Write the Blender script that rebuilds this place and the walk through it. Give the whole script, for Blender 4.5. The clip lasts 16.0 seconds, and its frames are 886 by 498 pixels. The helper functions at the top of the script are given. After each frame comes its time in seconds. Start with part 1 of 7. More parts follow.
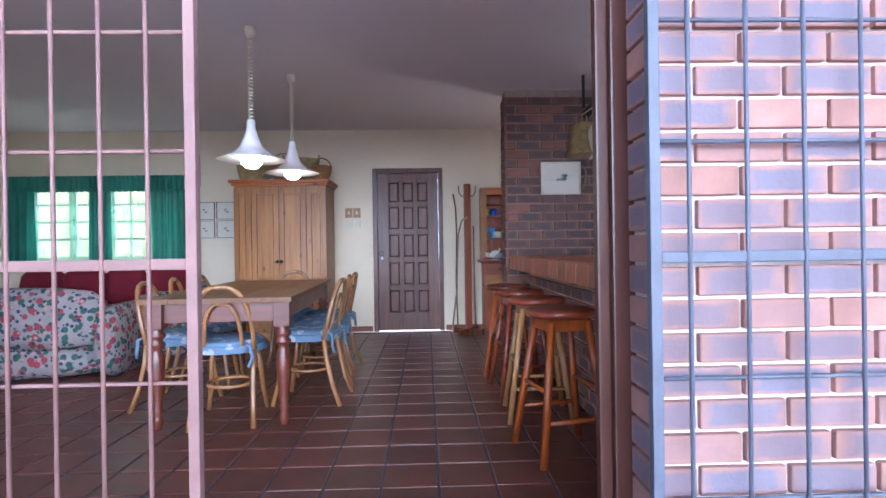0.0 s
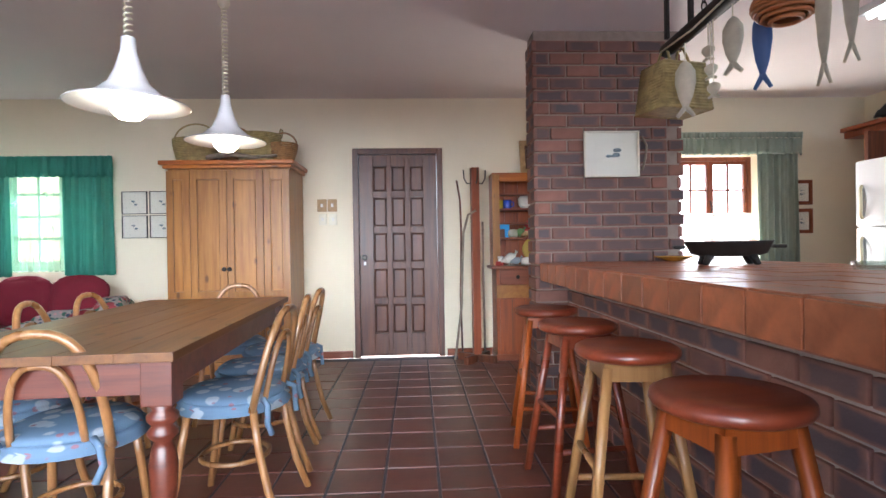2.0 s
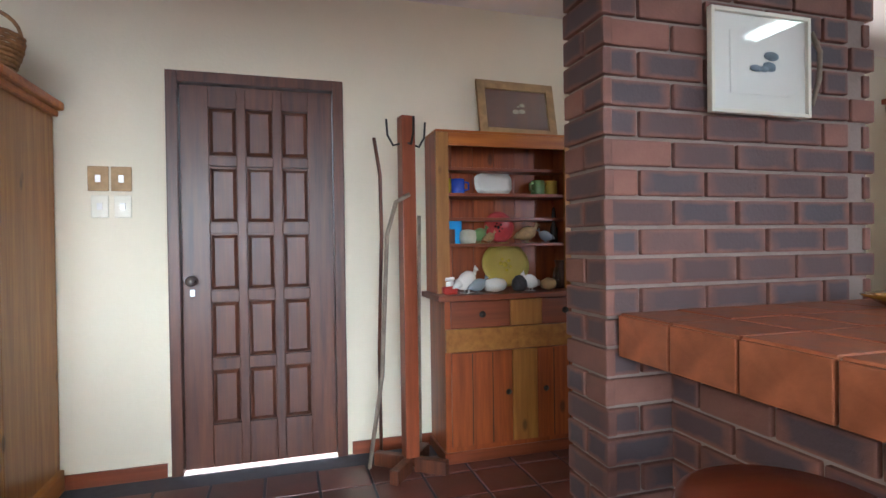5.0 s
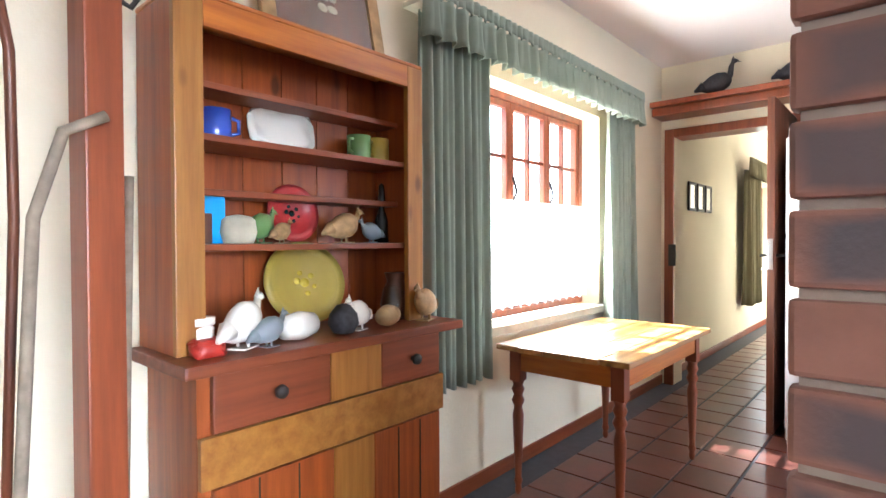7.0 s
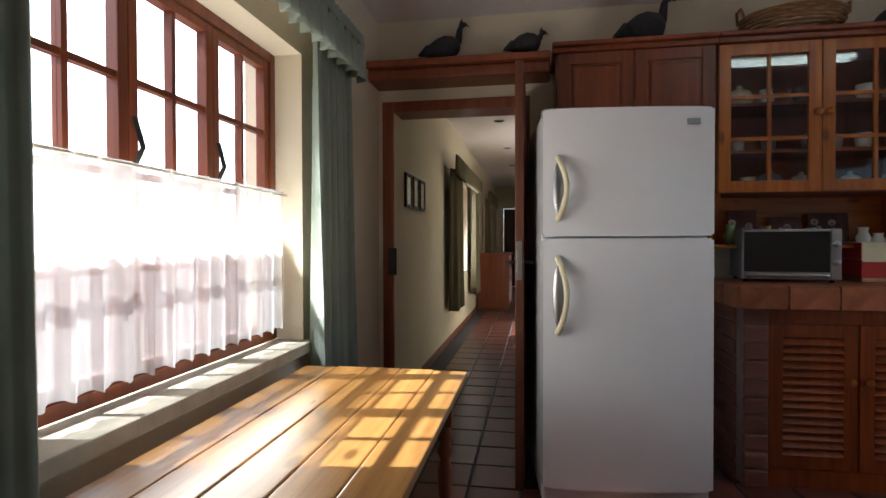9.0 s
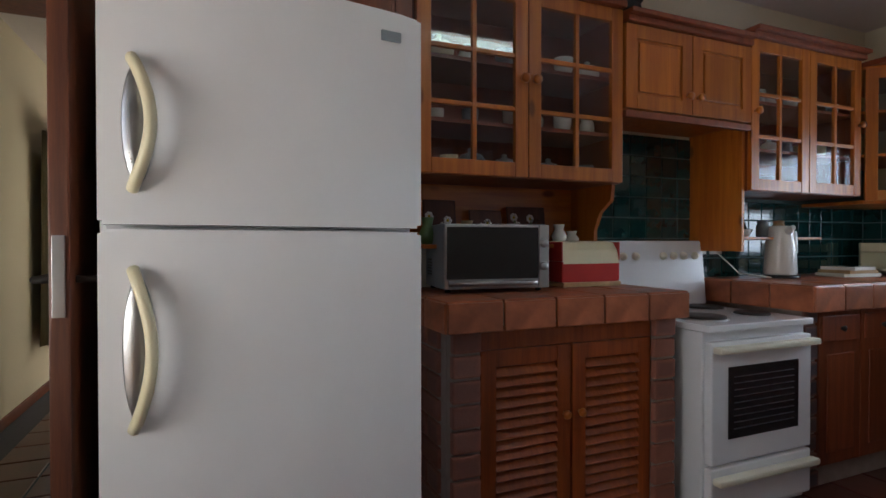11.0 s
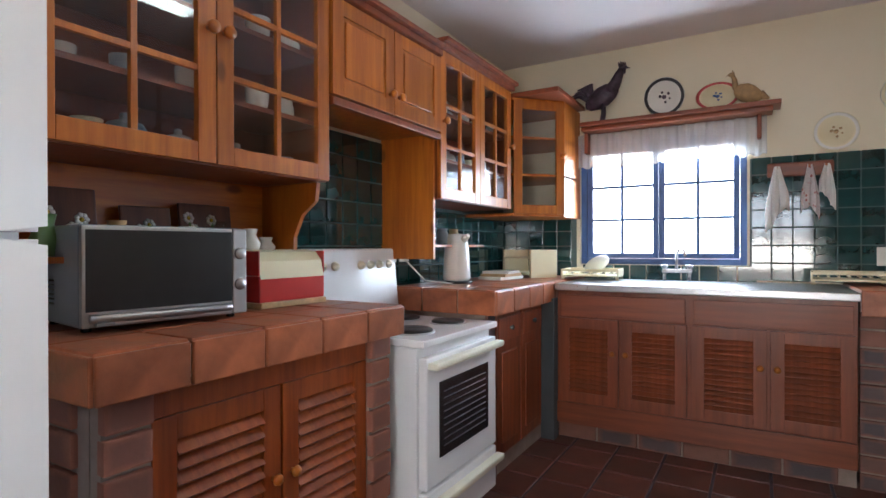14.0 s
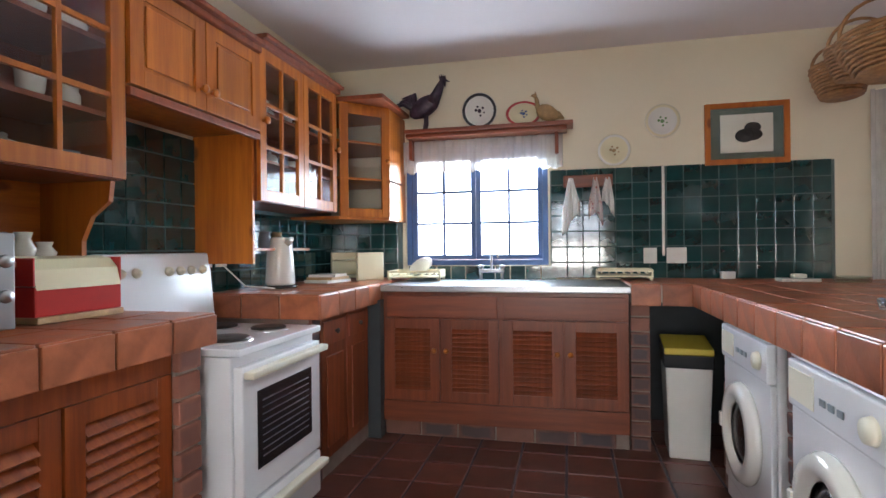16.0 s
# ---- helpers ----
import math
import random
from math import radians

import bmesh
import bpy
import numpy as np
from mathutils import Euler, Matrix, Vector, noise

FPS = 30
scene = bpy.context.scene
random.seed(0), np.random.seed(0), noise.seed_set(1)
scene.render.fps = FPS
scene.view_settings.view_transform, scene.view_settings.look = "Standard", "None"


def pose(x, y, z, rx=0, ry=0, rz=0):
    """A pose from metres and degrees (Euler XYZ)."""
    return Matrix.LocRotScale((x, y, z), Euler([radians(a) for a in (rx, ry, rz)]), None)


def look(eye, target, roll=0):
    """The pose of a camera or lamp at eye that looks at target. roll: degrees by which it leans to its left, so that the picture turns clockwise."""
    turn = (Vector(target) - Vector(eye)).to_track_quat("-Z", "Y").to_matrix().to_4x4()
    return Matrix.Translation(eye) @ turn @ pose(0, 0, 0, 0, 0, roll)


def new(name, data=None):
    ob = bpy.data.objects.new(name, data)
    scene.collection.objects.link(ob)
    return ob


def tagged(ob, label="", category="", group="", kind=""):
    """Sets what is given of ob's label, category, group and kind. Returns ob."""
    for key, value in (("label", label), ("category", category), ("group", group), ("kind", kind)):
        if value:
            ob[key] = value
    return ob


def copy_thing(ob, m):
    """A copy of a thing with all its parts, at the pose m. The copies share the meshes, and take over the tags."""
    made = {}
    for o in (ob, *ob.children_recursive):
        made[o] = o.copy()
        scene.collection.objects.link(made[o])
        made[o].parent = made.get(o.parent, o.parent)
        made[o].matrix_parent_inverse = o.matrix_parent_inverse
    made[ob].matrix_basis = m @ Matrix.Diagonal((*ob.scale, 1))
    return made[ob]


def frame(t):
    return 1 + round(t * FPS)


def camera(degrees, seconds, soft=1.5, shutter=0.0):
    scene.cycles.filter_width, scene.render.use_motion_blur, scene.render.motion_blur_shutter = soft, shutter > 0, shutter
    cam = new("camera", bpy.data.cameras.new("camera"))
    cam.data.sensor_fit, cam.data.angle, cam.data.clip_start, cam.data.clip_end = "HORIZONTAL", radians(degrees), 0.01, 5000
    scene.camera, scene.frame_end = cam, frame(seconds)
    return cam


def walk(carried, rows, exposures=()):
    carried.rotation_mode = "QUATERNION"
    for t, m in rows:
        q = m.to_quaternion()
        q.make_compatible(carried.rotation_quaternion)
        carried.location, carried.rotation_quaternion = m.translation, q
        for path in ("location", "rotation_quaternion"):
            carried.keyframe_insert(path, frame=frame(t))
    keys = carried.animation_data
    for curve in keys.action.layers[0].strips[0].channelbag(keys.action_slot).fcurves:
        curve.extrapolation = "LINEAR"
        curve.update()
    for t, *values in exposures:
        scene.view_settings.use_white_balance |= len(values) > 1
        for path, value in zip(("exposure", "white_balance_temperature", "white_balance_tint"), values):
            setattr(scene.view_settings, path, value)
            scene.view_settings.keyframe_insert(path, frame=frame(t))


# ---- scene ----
cam = camera(79.3, 16.0)
METRES, EYE, TILT, LEAN, TURN = 8.3, 1.03, 0.0, 0.0, -1.8
ROWS = [
    (0.0, 0.0, 0.0, 0.0, -0.0, -0.06, 0.84),
    (0.5, 0.0037, 0.0462, 0.003, -0.32, -0.06, 0.75),
    (1.0, -0.0008, 0.0881, 0.0032, -0.5, -0.08, 0.81),
    (1.5, -0.0064, 0.1287, 0.0028, -0.86, -0.11, 0.79),
    (2.0, -0.0108, 0.1765, 0.0043, -0.98, -0.18, 0.92),
    (2.5, -0.0186, 0.222, 0.0085, -1.46, -0.26, 0.92),
    (3.0, -0.022, 0.2612, 0.0109, -3.7, -0.22, 0.84),
    (3.5, -0.0208, 0.3052, 0.0135, -5.58, -0.33, 0.85),
    (4.0, -0.0248, 0.3512, 0.0151, -9.34, -0.43, 0.81),
    (6.5, -0.0164, 0.5911, 0.013, -33.86, -0.86, 0.48),
    (7.0, -0.0013, 0.6254, 0.0153, -46.8, -0.9, 0.22),
    (7.5, 0.0262, 0.6576, 0.0155, -54.79, -1.0, 0.23),
    (8.0, 0.0562, 0.6831, 0.0157, -63.08, -0.87, 0.12),
    (8.5, 0.0911, 0.6957, 0.0139, -72.39, -0.87, 0.05),
    (9.0, 0.1334, 0.6973, 0.0156, -78.45, -0.81, 0.15),
    (9.5, 0.1733, 0.6995, 0.0158, -88.01, -0.84, 0.03),
    (10.0, 0.2089, 0.6923, 0.0134, -97.17, -0.8, 0.03),
    (12.5, 0.3108, 0.6545, 0.0146, -128.99, -0.34, 0.0),
    (13.0, 0.3171, 0.6541, 0.015, -135.77, -0.29, 0.06),
    (13.5, 0.3198, 0.6555, 0.015, -141.97, -0.26, 0.08),
    (14.0, 0.3214, 0.6568, 0.0154, -147.54, -0.15, 0.14),
    (14.5, 0.3197, 0.6577, 0.0154, -152.45, -0.11, 0.29),
    (15.0, 0.3183, 0.6579, 0.0158, -157.04, -0.13, 0.37),
    (15.5, 0.3166, 0.6584, 0.0152, -161.16, -0.04, 0.53),
    (16.0, 0.3131, 0.6582, 0.0159, -165.0, -0.02, 0.59),
]
EXPO = [(0.0, 2.21, 5000, 14), (0.8, 2.45, 5200, 13), (1.5, 2.75, 5500, 10), (2.5, 2.7, 5550, 8), (4.2, 2.6, 5500, 6), (6.3, 3.1, 5100, 6), (7.0, 3.85, 5350, 6), (7.5, 3.6, 5550, 8), (8.0, 2.75, 5700, 9), (8.6, 1.55, 5700, 9), (10.2, 1.1, 5700, 8), (12.3, 2.25, 5650, 8), (16.0, 2.7, 5650, 8)]
walk(cam, [(t, pose(0, 0, EYE, TILT, LEAN, TURN) @ pose(METRES * x, METRES * y, METRES * z, 90 + pitch, roll, yaw)) for t, x, y, z, yaw, pitch, roll in ROWS], EXPO)

# ---- world and sun ----
SUN = Vector((0.15, -1.0, -1.15)).normalized()
world = bpy.data.worlds.new("world")
scene.world = world
world.use_nodes = True
wn = world.node_tree.nodes
sky = wn.new("ShaderNodeTexSky")
sky.sky_type, sky.sun_disc = "NISHITA", False
sky.sun_elevation = math.asin(-SUN.z)
sky.sun_rotation = math.atan2(-SUN.x, -SUN.y)
world.node_tree.links.new(sky.outputs[0], wn["Background"].inputs[0])
wn["Background"].inputs[1].default_value = 0.05
sun_data = bpy.data.lights.new("sun", "SUN")
sun_data.energy, sun_data.angle, sun_data.color = 5.0, radians(0.5), (1.0, 0.95, 0.86)
sun = new("sun", sun_data)
sun.matrix_world = look((0, 20, 24), Vector((0, 20, 24)) + SUN)


def area(name, eye, target, sx, sy, watts, color):
    d = bpy.data.lights.new(name, "AREA")
    d.shape, d.size, d.size_y, d.energy, d.color = "RECTANGLE", sx, sy, watts, color
    ob = new(name, d)
    ob.matrix_world = look(eye, target)
    return ob


N0 = 6.72
DAY = (0.86, 0.93, 1.0)
area("window_light", (2.79, N0 + 0.04, 1.06), (2.79, 5.0, 2.1), 1.15, 0.5, 7.2, (1.0, 0.9, 0.74))
area("window_light", (-3.95, N0 + 0.06, 1.42), (-3.95, 5.0, 2.4), 1.9, 0.95, 1.6, (0.9, 1.0, 0.85))
area("window_light", (3.41, 1.57, 1.42), (3.3, 3.0, 1.3), 1.0, 0.7, 4.2, DAY)
area("window_light", (8.35, N0 + 0.04, 1.3), (8.35, 5.0, 1.0), 1.2, 1.1, 9, (1.0, 0.95, 0.86))
area("opening_light", (-1.15, 1.62, 1.2), (-1.15, 4.0, 3.0), 3.2, 2.1, 2.0, DAY)

# ---- materials ----
E4 = (0, 0, 0, 1)


def nodes(name):
    m = bpy.data.materials.new(name)
    m.use_nodes = True
    t = m.node_tree
    return m, t, t.nodes["Principled BSDF"]


def mixed(t, fac, a, b, blend="MIX"):
    n = t.nodes.new("ShaderNodeMix")
    n.data_type, n.blend_type = "RGBA", blend
    for sock, v in ((n.inputs[0], fac), (n.inputs[6], a), (n.inputs[7], b)):
        if isinstance(v, bpy.types.NodeSocket):
            t.links.new(v, sock)
        elif isinstance(v, (int, float)):
            sock.default_value = v
        else:
            sock.default_value = (*v, 1)
    return n.outputs[2]


def noisy(t, scale, detail=4, stretch=(1, 1, 1), rough=0.55):
    tc = t.nodes.new("ShaderNodeTexCoord")
    mp = t.nodes.new("ShaderNodeMapping")
    mp.inputs["Scale"].default_value = stretch
    t.links.new(tc.outputs["Object"], mp.inputs[0])
    n = t.nodes.new("ShaderNodeTexNoise")
    n.inputs["Scale"].default_value, n.inputs["Detail"].default_value, n.inputs["Roughness"].default_value = scale, detail, rough
    t.links.new(mp.outputs[0], n.inputs["Vector"])
    return n.outputs[0], mp.outputs[0]


def ramp(t, src, *stops):
    r = t.nodes.new("ShaderNodeValToRGB")
    e = r.color_ramp.elements
    while len(e) < len(stops):
        e.new(0.5)
    for el, (p, c) in zip(e, stops):
        el.position = p
        el.color = (c, c, c, 1) if isinstance(c, (int, float)) else (*c, 1)
    t.links.new(src, r.inputs[0])
    return r.outputs[0]


def bump(t, b, src, strength=0.2, dist=0.004):
    n = t.nodes.new("ShaderNodeBump")
    n.inputs["Strength"].default_value, n.inputs["Distance"].default_value = strength, dist
    t.links.new(src, n.inputs["Height"])
    t.links.new(n.outputs[0], b.inputs["Normal"])


def paint(name, color, rough=0.6, metal=0.0, vary=0.15, scale=6, grain=80, rel=0.15, rand=0.0, coat=0.0):
    """Plain stuff with stains at one scale and grain at another."""
    m, t, b = nodes(name)
    big, _ = noisy(t, scale)
    fine, _ = noisy(t, grain, 3)
    dark = tuple(c * (1 - vary) for c in color)
    lite = tuple(min(1, c * (1 + vary)) for c in color)
    col = mixed(t, ramp(t, big, (0.3, 0.0), (0.7, 1.0)), dark, lite)
    col = mixed(t, 0.12 if vary else 0.0, col, mixed(t, fine, dark, lite))
    if rand:
        oi = t.nodes.new("ShaderNodeObjectInfo")
        col = mixed(t, ramp(t, oi.outputs["Random"], (0.0, 0.0), (1.0, 1.0)), mixed(t, 1.0, col, (1 - rand,) * 3, "MULTIPLY"), col)
    t.links.new(col, b.inputs["Base Color"])
    t.links.new(ramp(t, big, (0.2, max(0.02, rough - (0.07 if rel else 0.012))), (0.8, min(1, rough + (0.07 if rel else 0.012)))), b.inputs["Roughness"])
    b.inputs["Metallic"].default_value = metal
    b.inputs["Coat Weight"].default_value = coat
    if rel:
        bump(t, b, fine, rel)
    return m


def wood(name, dark, lite, rough=0.4, along="z", scale=1.0, knots=True, coat=0.12, rand=0.25):
    """Grain that runs along one axis, with knots and board-to-board change."""
    m, t, b = nodes(name)
    st = {"x": (0.06, 1, 1), "y": (1, 0.06, 1), "z": (1, 1, 0.06)}[along]
    g, v = noisy(t, 28 * scale, 6, st, 0.65)
    g2, _ = noisy(t, 3.0 * scale, 3, tuple(min(1, s * 4) for s in st))
    col = mixed(t, ramp(t, g, (0.32, 0.0), (0.68, 1.0)), dark, lite)
    col = mixed(t, ramp(t, g2, (0.3, 0.35), (0.7, 0.0)), col, dark)
    if knots:
        tc = t.nodes.new("ShaderNodeTexCoord")
        mp = t.nodes.new("ShaderNodeMapping")
        mp.inputs["Scale"].default_value = {"x": (0.45, 1, 1), "y": (1, 0.45, 1), "z": (1, 1, 0.45)}[along]
        t.links.new(tc.outputs["Object"], mp.inputs[0])
        vo = t.nodes.new("ShaderNodeTexVoronoi")
        vo.inputs["Scale"].default_value = 7 * scale
        t.links.new(mp.outputs[0], vo.inputs["Vector"])
        col = mixed(t, ramp(t, vo.outputs["Distance"], (0.07, 0.8), (0.14, 0.0)), col, tuple(c * 0.35 for c in dark))
    oi = t.nodes.new("ShaderNodeObjectInfo")
    col = mixed(t, oi.outputs["Random"], mixed(t, 1.0, col, (1 - rand,) * 3, "MULTIPLY"), col)
    t.links.new(col, b.inputs["Base Color"])
    t.links.new(ramp(t, g2, (0.2, rough - 0.08), (0.8, rough + 0.1)), b.inputs["Roughness"])
    b.inputs["Coat Weight"].default_value, b.inputs["Coat Roughness"].default_value = coat, 0.25
    bump(t, b, g, 0.12, 0.002)
    return m


def brick_mat(name, body, core, lift=1.0):
    """Fired face brick: pink-red body with a dark flashed centre on most of them."""
    m, t, b = nodes(name)
    tc = t.nodes.new("ShaderNodeTexCoord")
    oi = t.nodes.new("ShaderNodeObjectInfo")
    big, _ = noisy(t, 9)
    fine, _ = noisy(t, 90, 5)
    # distance from the middle of the face, in units of the brick's own box
    mp = t.nodes.new("ShaderNodeMapping")
    mp.inputs["Location"].default_value = (-0.5, -0.5, -0.5)
    t.links.new(tc.outputs["Generated"], mp.inputs[0])
    wob = t.nodes.new("ShaderNodeMix")
    wob.data_type = "VECTOR"
    wob.inputs[0].default_value = 0.24
    t.links.new(mp.outputs[0], wob.inputs[4])
    nz = t.nodes.new("ShaderNodeTexNoise")
    nz.inputs["Scale"].default_value = 14
    addv = t.nodes.new("ShaderNodeVectorMath")
    t.links.new(tc.outputs["Object"], addv.inputs[0])
    t.links.new(oi.outputs["Location"], addv.inputs[1])
    t.links.new(addv.outputs[0], nz.inputs["Vector"])
    half = t.nodes.new("ShaderNodeVectorMath")
    half.operation = "SUBTRACT"
    half.inputs[1].default_value = (0.5, 0.5, 0.5)
    t.links.new(nz.outputs["Color"], half.inputs[0])
    t.links.new(half.outputs[0], wob.inputs[5])
    sep = t.nodes.new("ShaderNodeSeparateXYZ")
    t.links.new(wob.outputs[1], sep.inputs[0])

    def calc(op, a, v):
        n = t.nodes.new("ShaderNodeMath")
        n.operation = op
        for i, q in enumerate((a, v)):
            if isinstance(q, bpy.types.NodeSocket):
                t.links.new(q, n.inputs[i])
            elif q is not None:
                n.inputs[i].default_value = q
        return n.outputs[0]
    dx = calc("ABSOLUTE", sep.outputs[0], None)
    dz = calc("ABSOLUTE", sep.outputs[2], None)
    d = calc("MAXIMUM", calc("MULTIPLY", dx, 1.15), calc("MULTIPLY", dz, 1.25))
    spot = ramp(t, d, (0.28, 1.0), (0.46, 0.0))
    chance = ramp(t, oi.outputs["Random"], (0.16, 0.0), (0.24, 1.0))
    fac = calc("MULTIPLY", calc("MULTIPLY", spot, chance), 0.86)
    col = mixed(t, ramp(t, big, (0.3, 0.0), (0.7, 1.0)), tuple(c * 0.75 for c in body), tuple(min(1, c * 1.15) for c in body))
    col = mixed(t, fac, col, core)
    hue = t.nodes.new("ShaderNodeMath")
    hue.operation = "FRACT"
    t.links.new(calc("MULTIPLY", oi.outputs["Random"], 7.3), hue.inputs[0])
    col = mixed(t, ramp(t, hue.outputs[0], (0.0, 0.45), (1.0, 0.0)), col, tuple(c * 0.5 for c in body))
    t.links.new(col, b.inputs["Base Color"])
    b.inputs["Roughness"].default_value = 0.75
    bump(t, b, fine, 0.35, 0.004)
    return m


def glass_mat(name, tint=(1, 1, 1), rough=0.0, alpha=0.12):
    """Thin pane: mostly clear, with a mirror sheen."""
    m, t, b = nodes(name)
    out = t.nodes["Material Output"]
    tr = t.nodes.new("ShaderNodeBsdfTransparent")
    tr.inputs[0].default_value = (*tint, 1)
    gl = t.nodes.new("ShaderNodeBsdfGlossy")
    gl.inputs["Roughness"].default_value = 0.03
    fr = t.nodes.new("ShaderNodeLayerWeight")
    fr.inputs[0].default_value = 0.5
    sheen = ramp(t, fr.outputs["Facing"], (0.0, 0.04), (0.6, 0.06), (1.0, 0.7))
    mx = t.nodes.new("ShaderNodeMixShader")
    t.links.new(sheen, mx.inputs[0])
    t.links.new(tr.outputs[0], mx.inputs[1])
    t.links.new(gl.outputs[0], mx.inputs[2])
    t.links.new(mx.outputs[0], out.inputs[0])
    return m


def cloth(name, color, sheer=0.0, scale=1.0, pattern=None):
    """Woven cloth; sheer cloth lets light and sight through."""
    m, t, b = nodes(name)
    big, _ = noisy(t, 7 * scale)
    weave, _ = noisy(t, 260, 2)
    col = mixed(t, big, tuple(c * 0.8 for c in color), tuple(min(1, c * 1.15) for c in color))
    if pattern:
        for i, (c, s, lo) in enumerate(pattern):
            tc = t.nodes.new("ShaderNodeTexCoord")
            vo = t.nodes.new("ShaderNodeTexVoronoi")
            vo.inputs["Scale"].default_value = s
            mp = t.nodes.new("ShaderNodeMapping")
            mp.inputs["Location"].default_value = (i * 3.7, i * 1.9, i * 5.1)
            t.links.new(tc.outputs["Object"], mp.inputs[0])
            t.links.new(mp.outputs[0], vo.inputs["Vector"])
            col = mixed(t, ramp(t, vo.outputs["Distance"], (lo, 1.0), (lo + 0.08, 0.0)), col, c)
    t.links.new(col, b.inputs["Base Color"])
    b.inputs["Roughness"].default_value = 0.9
    bump(t, b, weave, 0.2, 0.002)
    out = t.nodes["Material Output"]
    tl = t.nodes.new("ShaderNodeBsdfTranslucent")
    t.links.new(col, tl.inputs[0])
    mx = t.nodes.new("ShaderNodeMixShader")
    mx.inputs[0].default_value = 0.3
    t.links.new(b.outputs[0], mx.inputs[1])
    t.links.new(tl.outputs[0], mx.inputs[2])
    last = mx.outputs[0]
    if sheer:
        tr = t.nodes.new("ShaderNodeBsdfTransparent")
        m2 = t.nodes.new("ShaderNodeMixShader")
        m2.inputs[0].default_value = sheer
        t.links.new(last, m2.inputs[1])
        t.links.new(tr.outputs[0], m2.inputs[2])
        last = m2.outputs[0]
    t.links.new(last, out.inputs[0])
    return m


def joined_tiles(name, color):
    """The floor tile again, its change from tile to tile taken per island."""
    m = paint(name, color, 0.34, vary=0.3, scale=5, grain=40, rel=0.12)
    t = m.node_tree
    b = t.nodes["Principled BSDF"]
    g = t.nodes.new("ShaderNodeNewGeometry")
    src = b.inputs["Base Color"].links[0].from_socket
    t.links.new(mixed(t, g.outputs["Random Per Island"], mixed(t, 1.0, src, (0.65,) * 3, "MULTIPLY"), src), b.inputs["Base Color"])
    return m


def glow(name, color, power):
    m, t, b = nodes(name)
    b.inputs["Base Color"].default_value = (*color, 1)
    b.inputs["Emission Color"].default_value = (*color, 1)
    b.inputs["Emission Strength"].default_value = power
    return m


def foliage_glow(name):
    """Far sunlit leaves, out of focus."""
    m = glow(name, (0.8, 0.86, 0.45), 0.2)
    t = m.node_tree
    n, _ = noisy(t, 2.2, 5)
    t.links.new(mixed(t, ramp(t, n, (0.4, 0.0), (0.6, 1.0)), (0.06, 0.13, 0.03), (0.85, 0.9, 0.42)), t.nodes["Principled BSDF"].inputs["Emission Color"])
    return m


